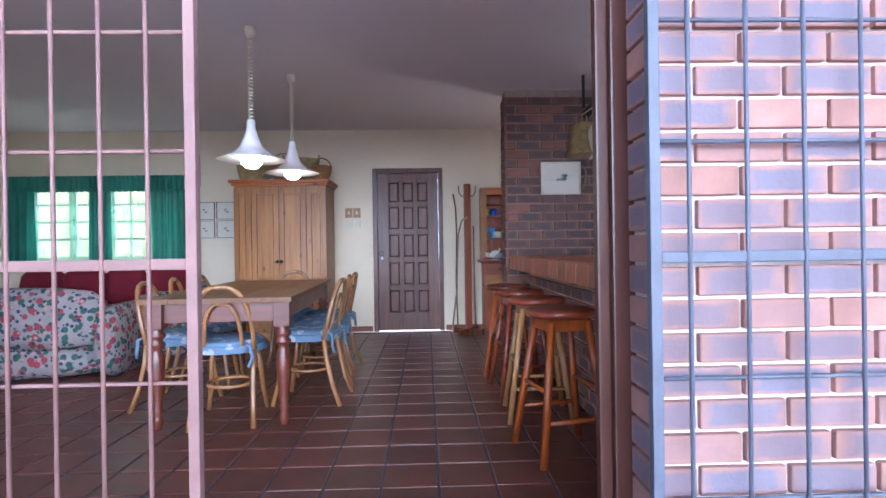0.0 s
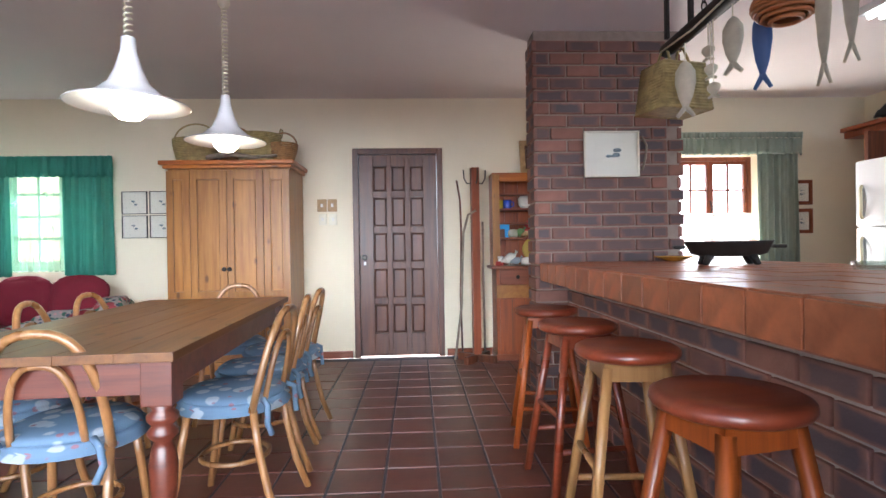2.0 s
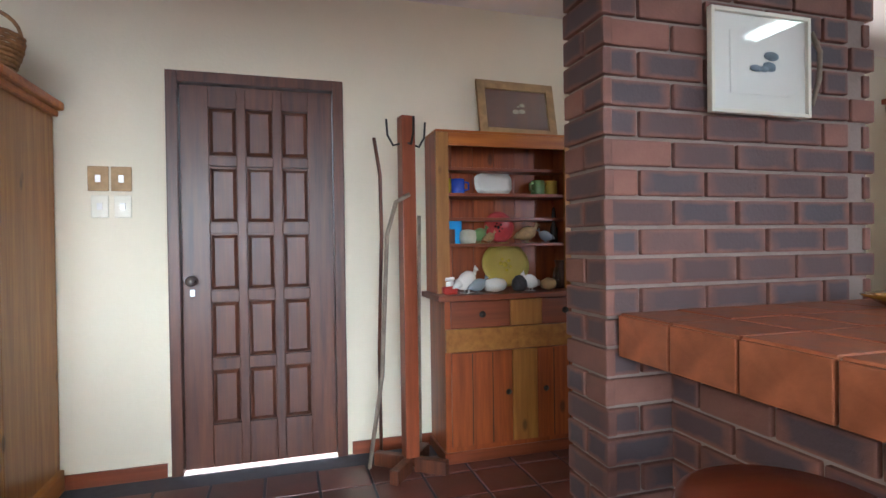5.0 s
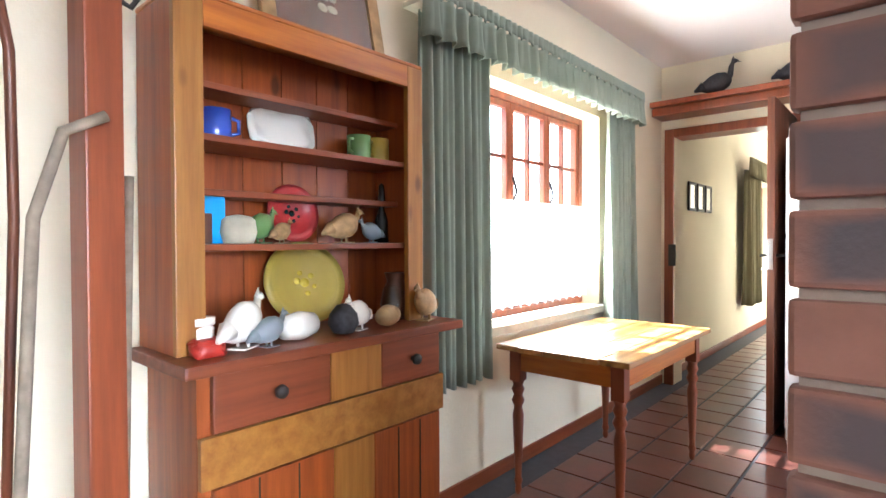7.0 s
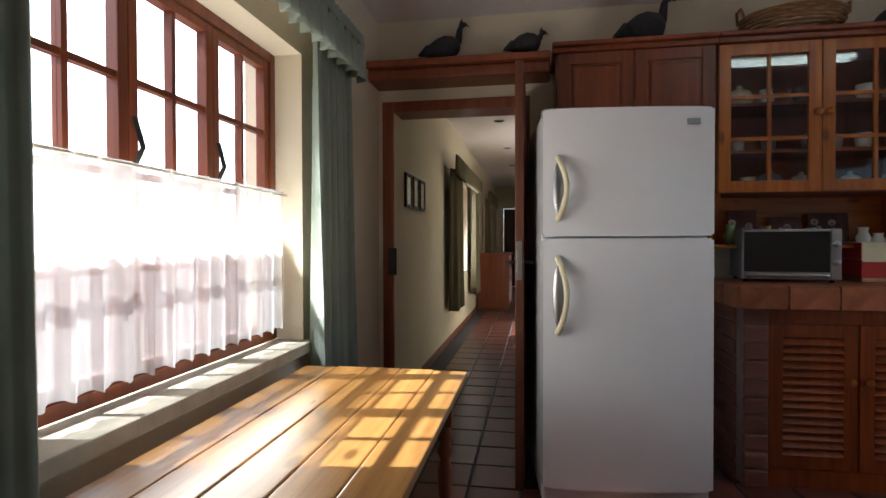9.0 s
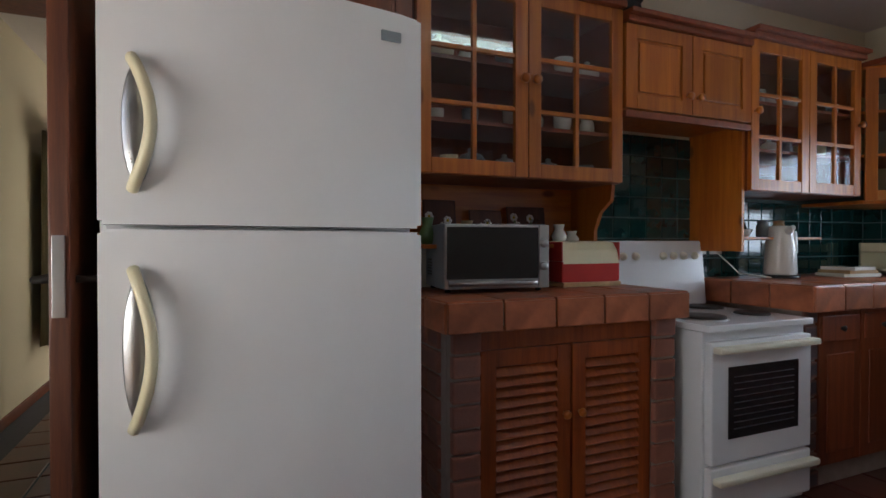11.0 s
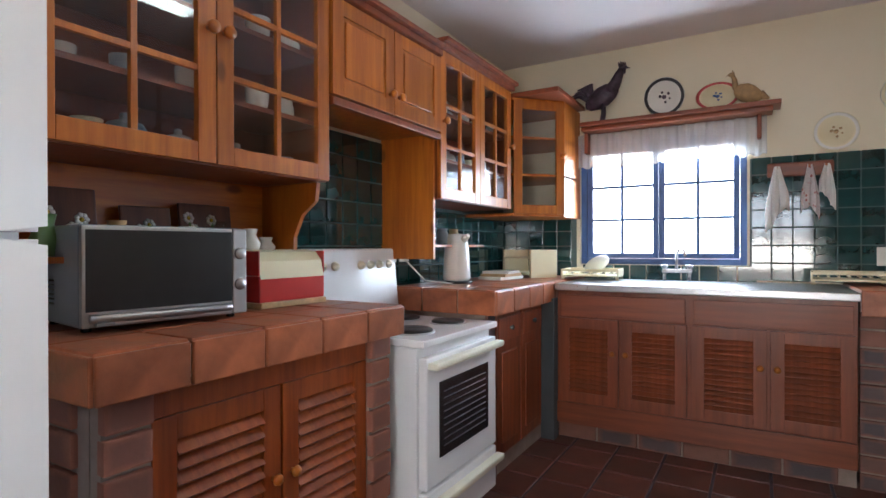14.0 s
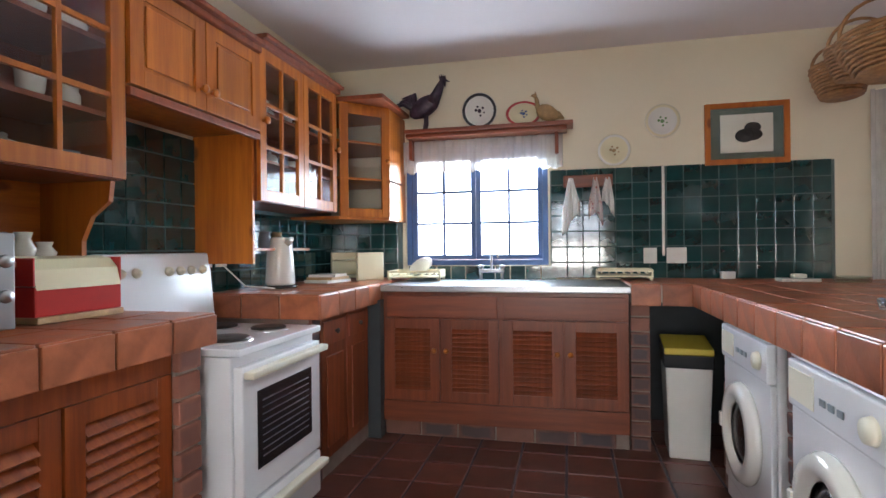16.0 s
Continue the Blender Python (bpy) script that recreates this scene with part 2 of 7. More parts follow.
M = {
    "plaster": paint("cream_plaster", (0.78, 0.71, 0.55), 0.85, vary=0.05, scale=1.2, grain=60, rel=0.25),
    "ceiling": paint("ceiling_paint", (0.76, 0.7, 0.69), 0.9, vary=0.05, scale=0.8, grain=150, rel=0.3),
    "tile": paint("terracotta_floor", (0.145, 0.05, 0.036), 0.34, vary=0.3, scale=5, grain=40, rel=0.12, rand=0.35),
    "tile_far": joined_tiles("terracotta_floor_joined", (0.145, 0.05, 0.036)),
    "grout": paint("floor_grout", (0.07, 0.07, 0.085), 0.8, vary=0.2, scale=20),
    "ctile": paint("terracotta_counter", (0.4, 0.125, 0.052), 0.34, vary=0.38, scale=11, grain=50, rel=0.25, rand=0.35),
    "cgrout": paint("counter_grout", (0.5, 0.4, 0.34), 0.9, vary=0.15),
    "brick": brick_mat("face_brick", (0.27, 0.12, 0.085), (0.055, 0.058, 0.07)),
    # pink-red brick, its colour raised to stand for daylight from the garden opening
    "lit_bar_brick": brick_mat("daylit_pink_red_brick", (0.4, 0.18, 0.13), (0.075, 0.075, 0.095)),
    "counter_brick": brick_mat("red_face_brick", (0.36, 0.14, 0.09), (0.2, 0.09, 0.07)),
    "patio_brick": brick_mat("patio_brick", (0.5, 0.27, 0.22), (0.17, 0.18, 0.25)),
    "mortar": paint("mortar", (0.3, 0.235, 0.2), 0.95, vary=0.15, scale=14, rel=0.4),
    "white_mortar": paint("pale_mortar", (0.62, 0.57, 0.55), 0.95, vary=0.1, scale=14, rel=0.4),
    "door": wood("stained_hardwood", (0.055, 0.015, 0.007), (0.17, 0.05, 0.018), 0.45, knots=False, coat=0.15, rand=0.15),
    "pine": wood("honey_pine", (0.27, 0.1, 0.014), (0.48, 0.215, 0.04), 0.4),
    "pine_x": wood("honey_pine_rails", (0.27, 0.1, 0.014), (0.48, 0.215, 0.04), 0.4, along="y"),
    "oregon": wood("red_oregon", (0.36, 0.088, 0.006), (0.64, 0.205, 0.016), 0.38),
    "oregon_x": wood("red_oregon_long", (0.36, 0.088, 0.006), (0.64, 0.205, 0.016), 0.38, along="x"),
    "oregon_y": wood("red_oregon_cross", (0.36, 0.088, 0.006), (0.64, 0.205, 0.016), 0.38, along="y"),
    "redcab": wood("reddish_cabinet", (0.17, 0.036, 0.011), (0.32, 0.078, 0.024), 0.4, knots=False),
    "redcab_x": wood("reddish_cabinet_long", (0.17, 0.036, 0.011), (0.32, 0.078, 0.024), 0.4, along="x", knots=False),
    "table": wood("polished_table", (0.1, 0.033, 0.006), (0.2, 0.08, 0.015), 0.45, along="y", coat=0.06),
    # table-top pine, paler and yellower to put sunlight into its colour
    "sunpine": wood("sunlit_pine", (0.34, 0.15, 0.035), (0.66, 0.36, 0.11), 0.3, along="x", coat=0.4),
    "redpine": wood("red_stained_pine", (0.2, 0.036, 0.006), (0.45, 0.105, 0.013), 0.4),
    "seatred": wood("red_brown_seat", (0.15, 0.026, 0.01), (0.29, 0.06, 0.022), 0.3, along="x", knots=False, coat=0.3),
    "mahog": wood("mahogany", (0.07, 0.016, 0.009), (0.16, 0.036, 0.016), 0.33, along="x", knots=False, coat=0.3),
    "blond": wood("blond_stool", (0.34, 0.16, 0.055), (0.52, 0.28, 0.1), 0.3, knots=False, coat=0.4),
    "bent": wood("bentwood", (0.22, 0.095, 0.03), (0.4, 0.2, 0.075), 0.28, knots=False, coat=0.5),
    "white": paint("white_enamel", (0.78, 0.78, 0.8), 0.25, vary=0.02, rel=0.0, coat=0.4),
    "cream": paint("cream_plastic", (0.7, 0.63, 0.42), 0.4, vary=0.04, rel=0.0),
    "ivory": paint("ivory_fitting", (0.72, 0.68, 0.55), 0.4, vary=0.04, rel=0.0),
    "black": paint("black_plastic", (0.015, 0.015, 0.017), 0.25, vary=0.1, rel=0.0),
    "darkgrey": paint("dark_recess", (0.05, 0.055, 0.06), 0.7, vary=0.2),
    "grey": paint("grey_plastic", (0.22, 0.25, 0.28), 0.4, vary=0.06, rel=0.0),
    "steel": paint("brushed_steel", (0.42, 0.42, 0.43), 0.32, 1.0, vary=0.04, scale=20, rel=0.05),
    "iron": paint("black_iron", (0.03, 0.025, 0.022), 0.55, 0.3, vary=0.3),
    "pinkpaint": paint("pinkish_gate_paint", (0.28, 0.16, 0.145), 0.5, vary=0.15, scale=12, rel=0.3),
    "greygate": paint("slate_gate_paint", (0.13, 0.145, 0.19), 0.5, vary=0.2, scale=10, rel=0.2),
    "brownsteel": paint("brown_door_frame", (0.085, 0.03, 0.02), 0.35, vary=0.15, scale=5, rel=0.1),
    "gtile": paint("green_glazed_tile", (0.006, 0.045, 0.045), 0.09, vary=0.35, scale=9, rel=0.05, rand=0.35, coat=0.6),
    "ggrout": paint("tile_joint", (0.1, 0.14, 0.14), 0.9, vary=0.1),
    "curtain": cloth("sage_curtain", (0.36, 0.42, 0.35)),
    "green": cloth("green_curtain", (0.06, 0.28, 0.22), sheer=0.12),
    "net": cloth("green_net", (0.16, 0.36, 0.25), sheer=0.45),
    "lace": cloth("white_lace", (0.85, 0.84, 0.82), sheer=0.42),
    "olive": cloth("olive_curtain", (0.22, 0.19, 0.11)),
    "floral": cloth("floral_print", (0.36, 0.33, 0.33), pattern=[((0.05, 0.13, 0.1), 15, 0.34), ((0.36, 0.06, 0.08), 12, 0.3), ((0.55, 0.3, 0.32), 17, 0.2), ((0.04, 0.07, 0.12), 21, 0.26)]),
    "crimson": cloth("crimson_velvet", (0.2, 0.012, 0.03)),
    "bluecush": cloth("blue_plaid", (0.17, 0.26, 0.38), pattern=[((0.42, 0.47, 0.53), 13, 0.3), ((0.3, 0.16, 0.2), 17, 0.14)]),
    "towel": cloth("towel_cotton", (0.88, 0.85, 0.82)),
    "towel_red": cloth("towel_check", (0.85, 0.78, 0.76), pattern=[((0.55, 0.2, 0.18), 30, 0.2)]),
    "paper": paint("print_paper", (0.76, 0.74, 0.66), 0.8, vary=0.03, rel=0.0),
    "ink": paint("faded_ink", (0.14, 0.19, 0.22), 0.8, vary=0.5, scale=40, rel=0.0),
    "wicker": paint("wicker", (0.3, 0.15, 0.055), 0.7, vary=0.4, scale=30, grain=120, rel=0.5),
    "straw": paint("pale_straw", (0.34, 0.26, 0.11), 0.75, vary=0.35, scale=25, grain=140, rel=0.5),
    "gourd": paint("carved_gourd", (0.4, 0.15, 0.05), 0.4, vary=0.3, scale=12),
    "paleclay": paint("pale_carving", (0.5, 0.46, 0.36), 0.7, vary=0.2, scale=12, rel=0.3),
    "bluefish": paint("blue_painted_wood", (0.06, 0.12, 0.3), 0.5, vary=0.2),
    "branch": paint("dry_branch", (0.25, 0.2, 0.15), 0.8, vary=0.4, scale=14, rel=0.5),
    "yellow": paint("yellow_glaze", (0.55, 0.42, 0.05), 0.25, vary=0.08, rel=0.0, coat=0.4),
    "blue": paint("blue_glaze", (0.03, 0.07, 0.4), 0.25, vary=0.08, rel=0.0, coat=0.4),
    "sky": paint("bright_blue_tin", (0.03, 0.3, 0.7), 0.35, vary=0.08, rel=0.0),
    "sagegl": paint("green_glaze", (0.14, 0.26, 0.09), 0.3, vary=0.1, rel=0.0, coat=0.4),
    "greygreen": paint("grey_green_card", (0.13, 0.17, 0.15), 0.8, vary=0.06, rel=0.0),
    "redgl": paint("red_glaze", (0.42, 0.03, 0.035), 0.3, vary=0.15, scale=30, rel=0.0),
    "mustard": paint("mustard_glaze", (0.42, 0.31, 0.05), 0.35, vary=0.12, rel=0.0),
    "china": paint("white_china", (0.75, 0.73, 0.68), 0.2, vary=0.05, rel=0.0, coat=0.4),
    "slate": paint("dark_feathers", (0.025, 0.024, 0.03), 0.55, vary=0.7, scale=60),
    "rooster": paint("rooster_paint", (0.05, 0.03, 0.05), 0.4, vary=0.8, scale=25),
    "comb": paint("red_comb", (0.4, 0.03, 0.02), 0.4, vary=0.1),
    "tan": paint("tan_paint", (0.4, 0.26, 0.12), 0.6, vary=0.3, scale=20),
    "redbin": paint("red_tin", (0.45, 0.025, 0.02), 0.3, vary=0.08, rel=0.0),
    "amber": paint("amber_glass", (0.4, 0.2, 0.03), 0.08, vary=0.1, rel=0.0, coat=0.8),
    "glass": glass_mat("window_glass"),
    "jar": glass_mat("jar_glass", (0.85, 0.9, 0.88)),
    "tint": glass_mat("oven_glass", (0.1, 0.1, 0.11)),
    "bulb": glow("lit_bulb", (1.0, 0.86, 0.62), 2.2),
    "tube": glow("lit_tube", (0.93, 1.0, 0.86), 2.5),
    "outside": glow("bright_outdoors", (0.98, 1.0, 1.0), 1.8),
    "garden": foliage_glow("sunlit_garden"),
    "lawn": paint("patio_ground", (0.16, 0.09, 0.07), 0.8, vary=0.2, scale=3),
}

# ---- shapes ----


def box(bm, x0, y0, z0, x1, y1, z1, bev=0.0, m=None):
    mat = Matrix.Translation(((x0 + x1) / 2, (y0 + y1) / 2, (z0 + z1) / 2)) @ Matrix.Diagonal((abs(x1 - x0), abs(y1 - y0), abs(z1 - z0), 1))
    if m is not None:
        mat = m @ mat
    vs = bmesh.ops.create_cube(bm, size=1, matrix=mat)["verts"]
    if bev:
        es = {e for v in vs for e in v.link_edges}
        bmesh.ops.bevel(bm, geom=list(es), offset=bev, segments=2, affect="EDGES", profile=0.6)
    return bm


def bx(*a, **k):
    return box(bmesh.new(), *a, **k)


def lathe(profile, seg=20, m=None, bm=None, cap=True):
    """A turned shape from (radius, height) pairs."""
    bm = bm or bmesh.new()
    rings = []
    for r, z in profile:
        ring = []
        for i in range(seg):
            a = 2 * math.pi * i / seg
            p = Vector((r * math.cos(a), r * math.sin(a), z))
            ring.append(bm.verts.new(m @ p if m is not None else p))
        rings.append(ring)
    for a, b in zip(rings, rings[1:]):
        for i in range(seg):
            f = bm.faces.new((a[i], a[(i + 1) % seg], b[(i + 1) % seg], b[i]))
            f.smooth = True
    for ring, flip in ((rings[0], True), (rings[-1], False)):
        if cap and (ring[0].co - ring[seg // 2].co).length > 1e-5:
            bm.faces.new(ring[::-1] if flip else ring)
    return bm


def tube(pts, r, seg=8, closed=False, bm=None, taper=None):
    """A round bar swept along points."""
    bm = bm or bmesh.new()
    pts = [Vector(p) for p in pts]
    n = len(pts)
    rings, up = [], None
    for i, p in enumerate(pts):
        a = pts[(i - 1) % n] if (closed or i) else p
        c = pts[(i + 1) % n] if (closed or i < n - 1) else p
        d = (c - a).normalized()
        if up is None:
            up = d.orthogonal().normalized()
        up = (up - d * up.dot(d))
        up = up.normalized() if up.length > 1e-6 else d.orthogonal().normalized()
        side = d.cross(up)
        rr = r if taper is None else r + (taper - r) * i / (n - 1)
        rings.append([bm.verts.new(p + (up * math.cos(2 * math.pi * k / seg) + side * math.sin(2 * math.pi * k / seg)) * rr) for k in range(seg)])
    for i in range(n if closed else n - 1):
        a, b = rings[i], rings[(i + 1) % n]
        for k in range(seg):
            bm.faces.new((a[k], a[(k + 1) % seg], b[(k + 1) % seg], b[k])).smooth = True
    if not closed:
        bm.faces.new(rings[0][::-1])
        bm.faces.new(rings[-1])
    return bm


def mesh_of(name, bm, material):
    bmesh.ops.recalc_face_normals(bm, faces=bm.faces)
    me = bpy.data.meshes.new(name)
    bm.to_mesh(me)
    bm.free()
    me.materials.append(M[material])
    return me


def part(name, bm, material, parent, label=""):
    ob = new(name, mesh_of(name, bm, material) if isinstance(bm, bmesh.types.BMesh) else bm)
    ob.parent = parent
    return tagged(ob, label)


def thing(name, label, category, m=None, group="", kind=""):
    ob = new(name)
    ob.empty_display_size = 0.1
    if m is not None:
        ob.matrix_world = m
    return tagged(ob, label, category, group, kind)


def solid(name, bm, material, label, category="", group="", kind="", m=None):
    ob = new(name, mesh_of(name, bm, material))
    if m is not None:
        ob.matrix_world = m
    return tagged(ob, label, category, group, kind)


def wall_with(name, axis, at, thick, span, height, holes, material, label):
    """A wall across one axis, from 'at' outwards by 'thick', with real openings (a0, a1, z0, z1)."""
    bm = bmesh.new()

    def block(a0, a1, z0, z1):
        if a1 - a0 < 1e-4 or z1 - z0 < 1e-4:
            return
        if axis == "y":
            box(bm, a0, at, z0, a1, at + thick, z1)
        else:
            box(bm, at, a0, z0, at + thick, a1, z1)
    cur = span[0]
    for a0, a1, z0, z1 in sorted(holes):
        block(cur, a0, 0, height)
        block(a0, a1, 0, z0)
        block(a0, a1, z1, height)
        cur = a1
    block(cur, span[1], 0, height)
    return solid(name, bm, material, label, "wall", kind="structure")

# ---- the large structure ----
N, S, EAST, WEST, H = 6.72, 1.55, 4.55, -5.3, 2.53
wall_with("wall_north", "y", N, 0.26, (WEST - 0.2, 15.2), H, [(-4.95, -2.95, 0.9, 1.95), (-0.66, 0.215, 0, 2.04), (2.16, 3.42, 0.72, 1.95), (7.7, 9.0, 0.75, 1.9), (11.5, 12.6, 0.75, 1.9)], "plaster", "cream painted plaster wall with deep window openings")
wall_with("wall_west", "x", WEST - 0.2, 0.2, (S - 0.22, N), H, [], "plaster", "cream painted plaster wall of the lounge")
wall_with("wall_south", "y", S - 0.1, 0.1, (0.64, EAST + 0.2), H, [(2.905, 3.95, 1.04, 1.89)], "plaster", "cream painted kitchen wall with a window above the sink")
wall_with("wall_south_lounge", "y", S - 0.22, 0.22, (WEST, -2.9), H, [], "plaster", "cream painted wall beside the garden opening")
solid("lintel", bx(-2.9, S - 0.22, 2.33, 0.64, S, H), "plaster", "plastered beam over the garden opening", "lintel", kind="structure")
wall_with("wall_east", "x", EAST, 0.2, (S, N), H, [(5.85, 6.62, 0, 2.0)], "plaster", "cream painted kitchen wall with a passage doorway")
wall_with("wall_passage", "y", 5.5, 0.2, (EAST + 0.2, 15.2), H, [], "plaster", "cream painted wall along the passage")
wall_with("wall_passage_end", "x", 15.0, 0.2, (5.7, N), H, [(5.95, 6.55, 0, 2.0)], "plaster", "end wall of the passage with a doorway")
solid("door_3", bx(15.08, 5.97, 0, 15.12, 6.53, 1.98, bev=0.004), "door", "dark wooden door at the passage end", "door", kind="structure")
solid("ceiling", bx(WEST - 0.2, S - 0.22, H, 15.2, N + 0.26, H + 0.12), "ceiling", "off-white painted plaster ceiling", "ceiling", kind="structure")
solid("ground", bx(-60, -60, -0.12, 60, 60, -0.05), "lawn", "brick-red patio ground outside", "ground", kind="structure")
floor = solid("floor", bx(WEST, -2.0, -0.05, 15.0, N, -0.006), "grout", "terracotta tiled floor with dark joints", "floor", kind="structure")
base = bmesh.new()
for a, b_ in ((WEST, -0.68), (0.24, EAST), (EAST + 0.2, 15)):
    box(base, a, N - 0.014, 0, b_, N, 0.07, bev=0.003)
solid("baseboard", base, "redcab_x", "dark wooden skirting along the wall", "baseboard", kind="structure")
# bright outdoors behind the windows
solid("backdrop", bx(-30, 60.0, -0.05, 140, 60.05, 40), "outside", "bright hazy daylight beyond the windows", "backdrop", kind="structure").visible_shadow = False
solid("backdrop", bx(-30, -60.0, -0.05, 60, -59.95, 30), "outside", "bright hazy daylight beyond the sink window", "backdrop", kind="structure")
solid("backdrop", bx(-7, 9.5, -0.05, -2, 9.55, 2.4), "garden", "sunlit yellow-green garden beyond the curtains", "backdrop", kind="structure").visible_shadow = False

# ---- main door in the north wall ----
door = thing("door_1", "closed dark-stained wooden door with fifteen raised panels", "door", kind="structure")
fr = bmesh.new()
box(fr, -0.66, N - 0.02, 0, -0.605, N + 0.12, 2.04, bev=0.004)
box(fr, 0.16, N - 0.02, 0, 0.215, N + 0.12, 2.04, bev=0.004)
box(fr, -0.605, N - 0.02, 1.985, 0.16, N + 0.12, 2.04, bev=0.004)
part("door_frame", fr, "door", door, "dark wooden door frame")
part("leaf", bx(-0.602, N + 0.045, 0.012, 0.157, N + 0.085, 1.982, bev=0.003), "door", door)
DX = [-0.602 + 0.135, -0.602 + 0.315, -0.602 + 0.495]
for c in range(4):
    x = (-0.602, DX[0] + 0.135, DX[1] + 0.135, DX[2] + 0.135)[c]
    x2 = (DX[0], DX[1], DX[2], 0.157)[c]
    part("stile", bx(x, N + 0.02, 0.012, x2, N + 0.046, 1.982, bev=0.004), "door", door)
for r in range(6):
    z0 = (0.012, 0.52, 0.87, 1.22, 1.57, 1.87)[r]
    z1 = (0.23, 0.575, 0.925, 1.275, 1.62, 1.982)[r]
    for x in DX:
        part("rail", bx(x, N + 0.0215, z0, x + 0.135, N + 0.046, z1, bev=0.003), "door", door)
pan = bmesh.new()
box(pan, -0.062, -0.012, -0.14, 0.062, 0.012, 0.14)
for f in pan.faces:
    if f.normal.y < -0.9:
        r = bmesh.ops.inset_region(pan, faces=[f], thickness=0.022, depth=0.012)
        break
pan_me = mesh_of("panel", pan, "door")
for r in range(5):
    zc = (0.375, 0.722, 1.072, 1.42, 1.745)[r]
    for x in DX:
        p = part("panel", pan_me, None, door)
        p.location = (x + 0.0675, N + 0.042, zc)
        p.scale = (1, 1, (0.96, 1.0, 1.0, 0.98, 0.83)[r])
kn = part("door_handle", lathe([(0.001, 0), (0.024, 0.004), (0.026, 0.015), (0.012, 0.02), (0.01, 0.04), (0.024, 0.048), (0.026, 0.06), (0.001, 0.066)], 16, Matrix.Translation((-0.555, N + 0.02, 0.98)) @ pose(0, 0, 0, 90)), "steel", door, "round steel knob")
part("keyhole_plate", bx(-0.567, N + 0.014, 0.9, -0.543, N + 0.02, 0.935, bev=0.002), "steel", door)

# ---- passage doorway with its leaf opened into the kitchen ----
d2 = thing("door_2", "dark wooden door standing open beside the fridge", "door", kind="structure")
fr = bmesh.new()
box(fr, EAST - 0.02, 6.62, 0, EAST + 0.2, 6.69, 2.03, bev=0.004)
box(fr, EAST - 0.02, 5.78, 0, EAST + 0.2, 5.85, 2.03, bev=0.004)
box(fr, EAST - 0.02, 5.85, 1.965, EAST + 0.2, 6.62, 2.03, bev=0.004)
part("door_frame", fr, "redcab", d2, "reddish wooden door frame")
part("leaf", bx(3.77, 5.80, 0.01, 4.52, 5.84, 1.99, bev=0.004), "door", d2)
part("latch_plate", bx(3.763, 5.808, 0.98, 3.77, 5.832, 1.16, bev=0.001), "steel", d2)
for s in (-1, 1):
    part("door_handle", tube([(3.83, 5.82 + s * 0.02, 1.06), (3.83, 5.82 + s * 0.06, 1.06), (3.93, 5.82 + s * 0.06, 1.06)], 0.009), "iron", d2)
part("strike_box", bx(EAST - 0.028, 6.6, 0.95, EAST - 0.02, 6.655, 1.12, bev=0.002), "iron", d2)


# ---- brick work: every brick its own piece ----
def brick_mesh(l, d, h, name, material):
    return mesh_of(name, bx(-l / 2, -d / 2, -h / 2, l / 2, d / 2, h / 2, bev=0.006), material)


def bricks_on(owner, origin, turn, length, height, material, course=0.085, first=0.0, start=0):
    """Stretcher bond on one face; the face looks along local -y."""
    full = brick_mesh(0.222, 0.03, course - 0.011, "brick", material)
    halfm = brick_mesh(0.105, 0.03, course - 0.011, "brick", material)
    rowm = Matrix.Translation(origin) @ pose(0, 0, 0, 0, 0, turn)
    k = start
    z = first + course / 2
    rng = random.Random(round(origin[0] * 100 + origin[1] * 10))
    while z + course / 2 <= height + 0.01:
        x = 0.0
        if k % 2:
            cells = [(0.0525, halfm)]
            x = 0.116
        else:
            cells = []
        while x + 0.222 <= length + 0.01:
            cells.append((x + 0.111, full))
            x += 0.233
        if length - x > 0.08:
            cells.append((x + 0.0525, halfm))
        for cx, me in cells:
            ob = new("brick", me)
            ob.parent = owner
            ob.matrix_local = rowm @ Matrix.Translation((cx, rng.uniform(-0.002, 0.003), z)) @ pose(0, 0, 0, 0, rng.uniform(-0.4, 0.4), rng.uniform(-0.5, 0.5))
        k += 1
        z += course

# ---- column and bar ----
col = thing("column", "dark red face-brick pier at the end of the bar", "brick pier", kind="structure")
part("core", bx(0.77, 5.078, 0, 1.775, 5.272, H), "mortar", col, "grey mortar joints")
bar = thing("bar_counter", "face-brick breakfast bar with overhanging terracotta tiles", "counter")
BX0, BX1, BT = 0.79, 2.1, 0.95
core = bmesh.new()
box(core, 0.99, S, 0, 1.3, 5.075, BT - 0.1)
box(core, 1.3, 2.54, 0, 2.02, 2.64, BT - 0.1)
box(core, 1.3, 3.32, 0, 2.02, 3.42, BT - 0.1)
box(core, 1.3, 4.12, 0, 2.02, 5.075, BT - 0.1)
# pale mortar, lightened along with the bricks for the opening's daylight
part("core", core, "cgrout", bar, "pale mortar joints")
slab = bmesh.new()
box(slab, BX0 + 0.012, S, BT - 0.1, BX1 - 0.012, 5.06, BT - 0.006)
box(slab, BX1 - 0.012, S, BT - 0.1, 2.43, 2.2, BT - 0.006)
part("slab", slab, "cgrout", bar, "pale tile joints")


def tile_piece(l, w, h, name="tile", material="ctile", bev=0.004):
    return mesh_of(name, bx(-l / 2, -w / 2, -h / 2, l / 2, w / 2, h / 2, bev=bev), material)


def lay(owner, me, spots):
    for m in spots:
        ob = new("tile", me)
        ob.parent = owner
        ob.matrix_local = m


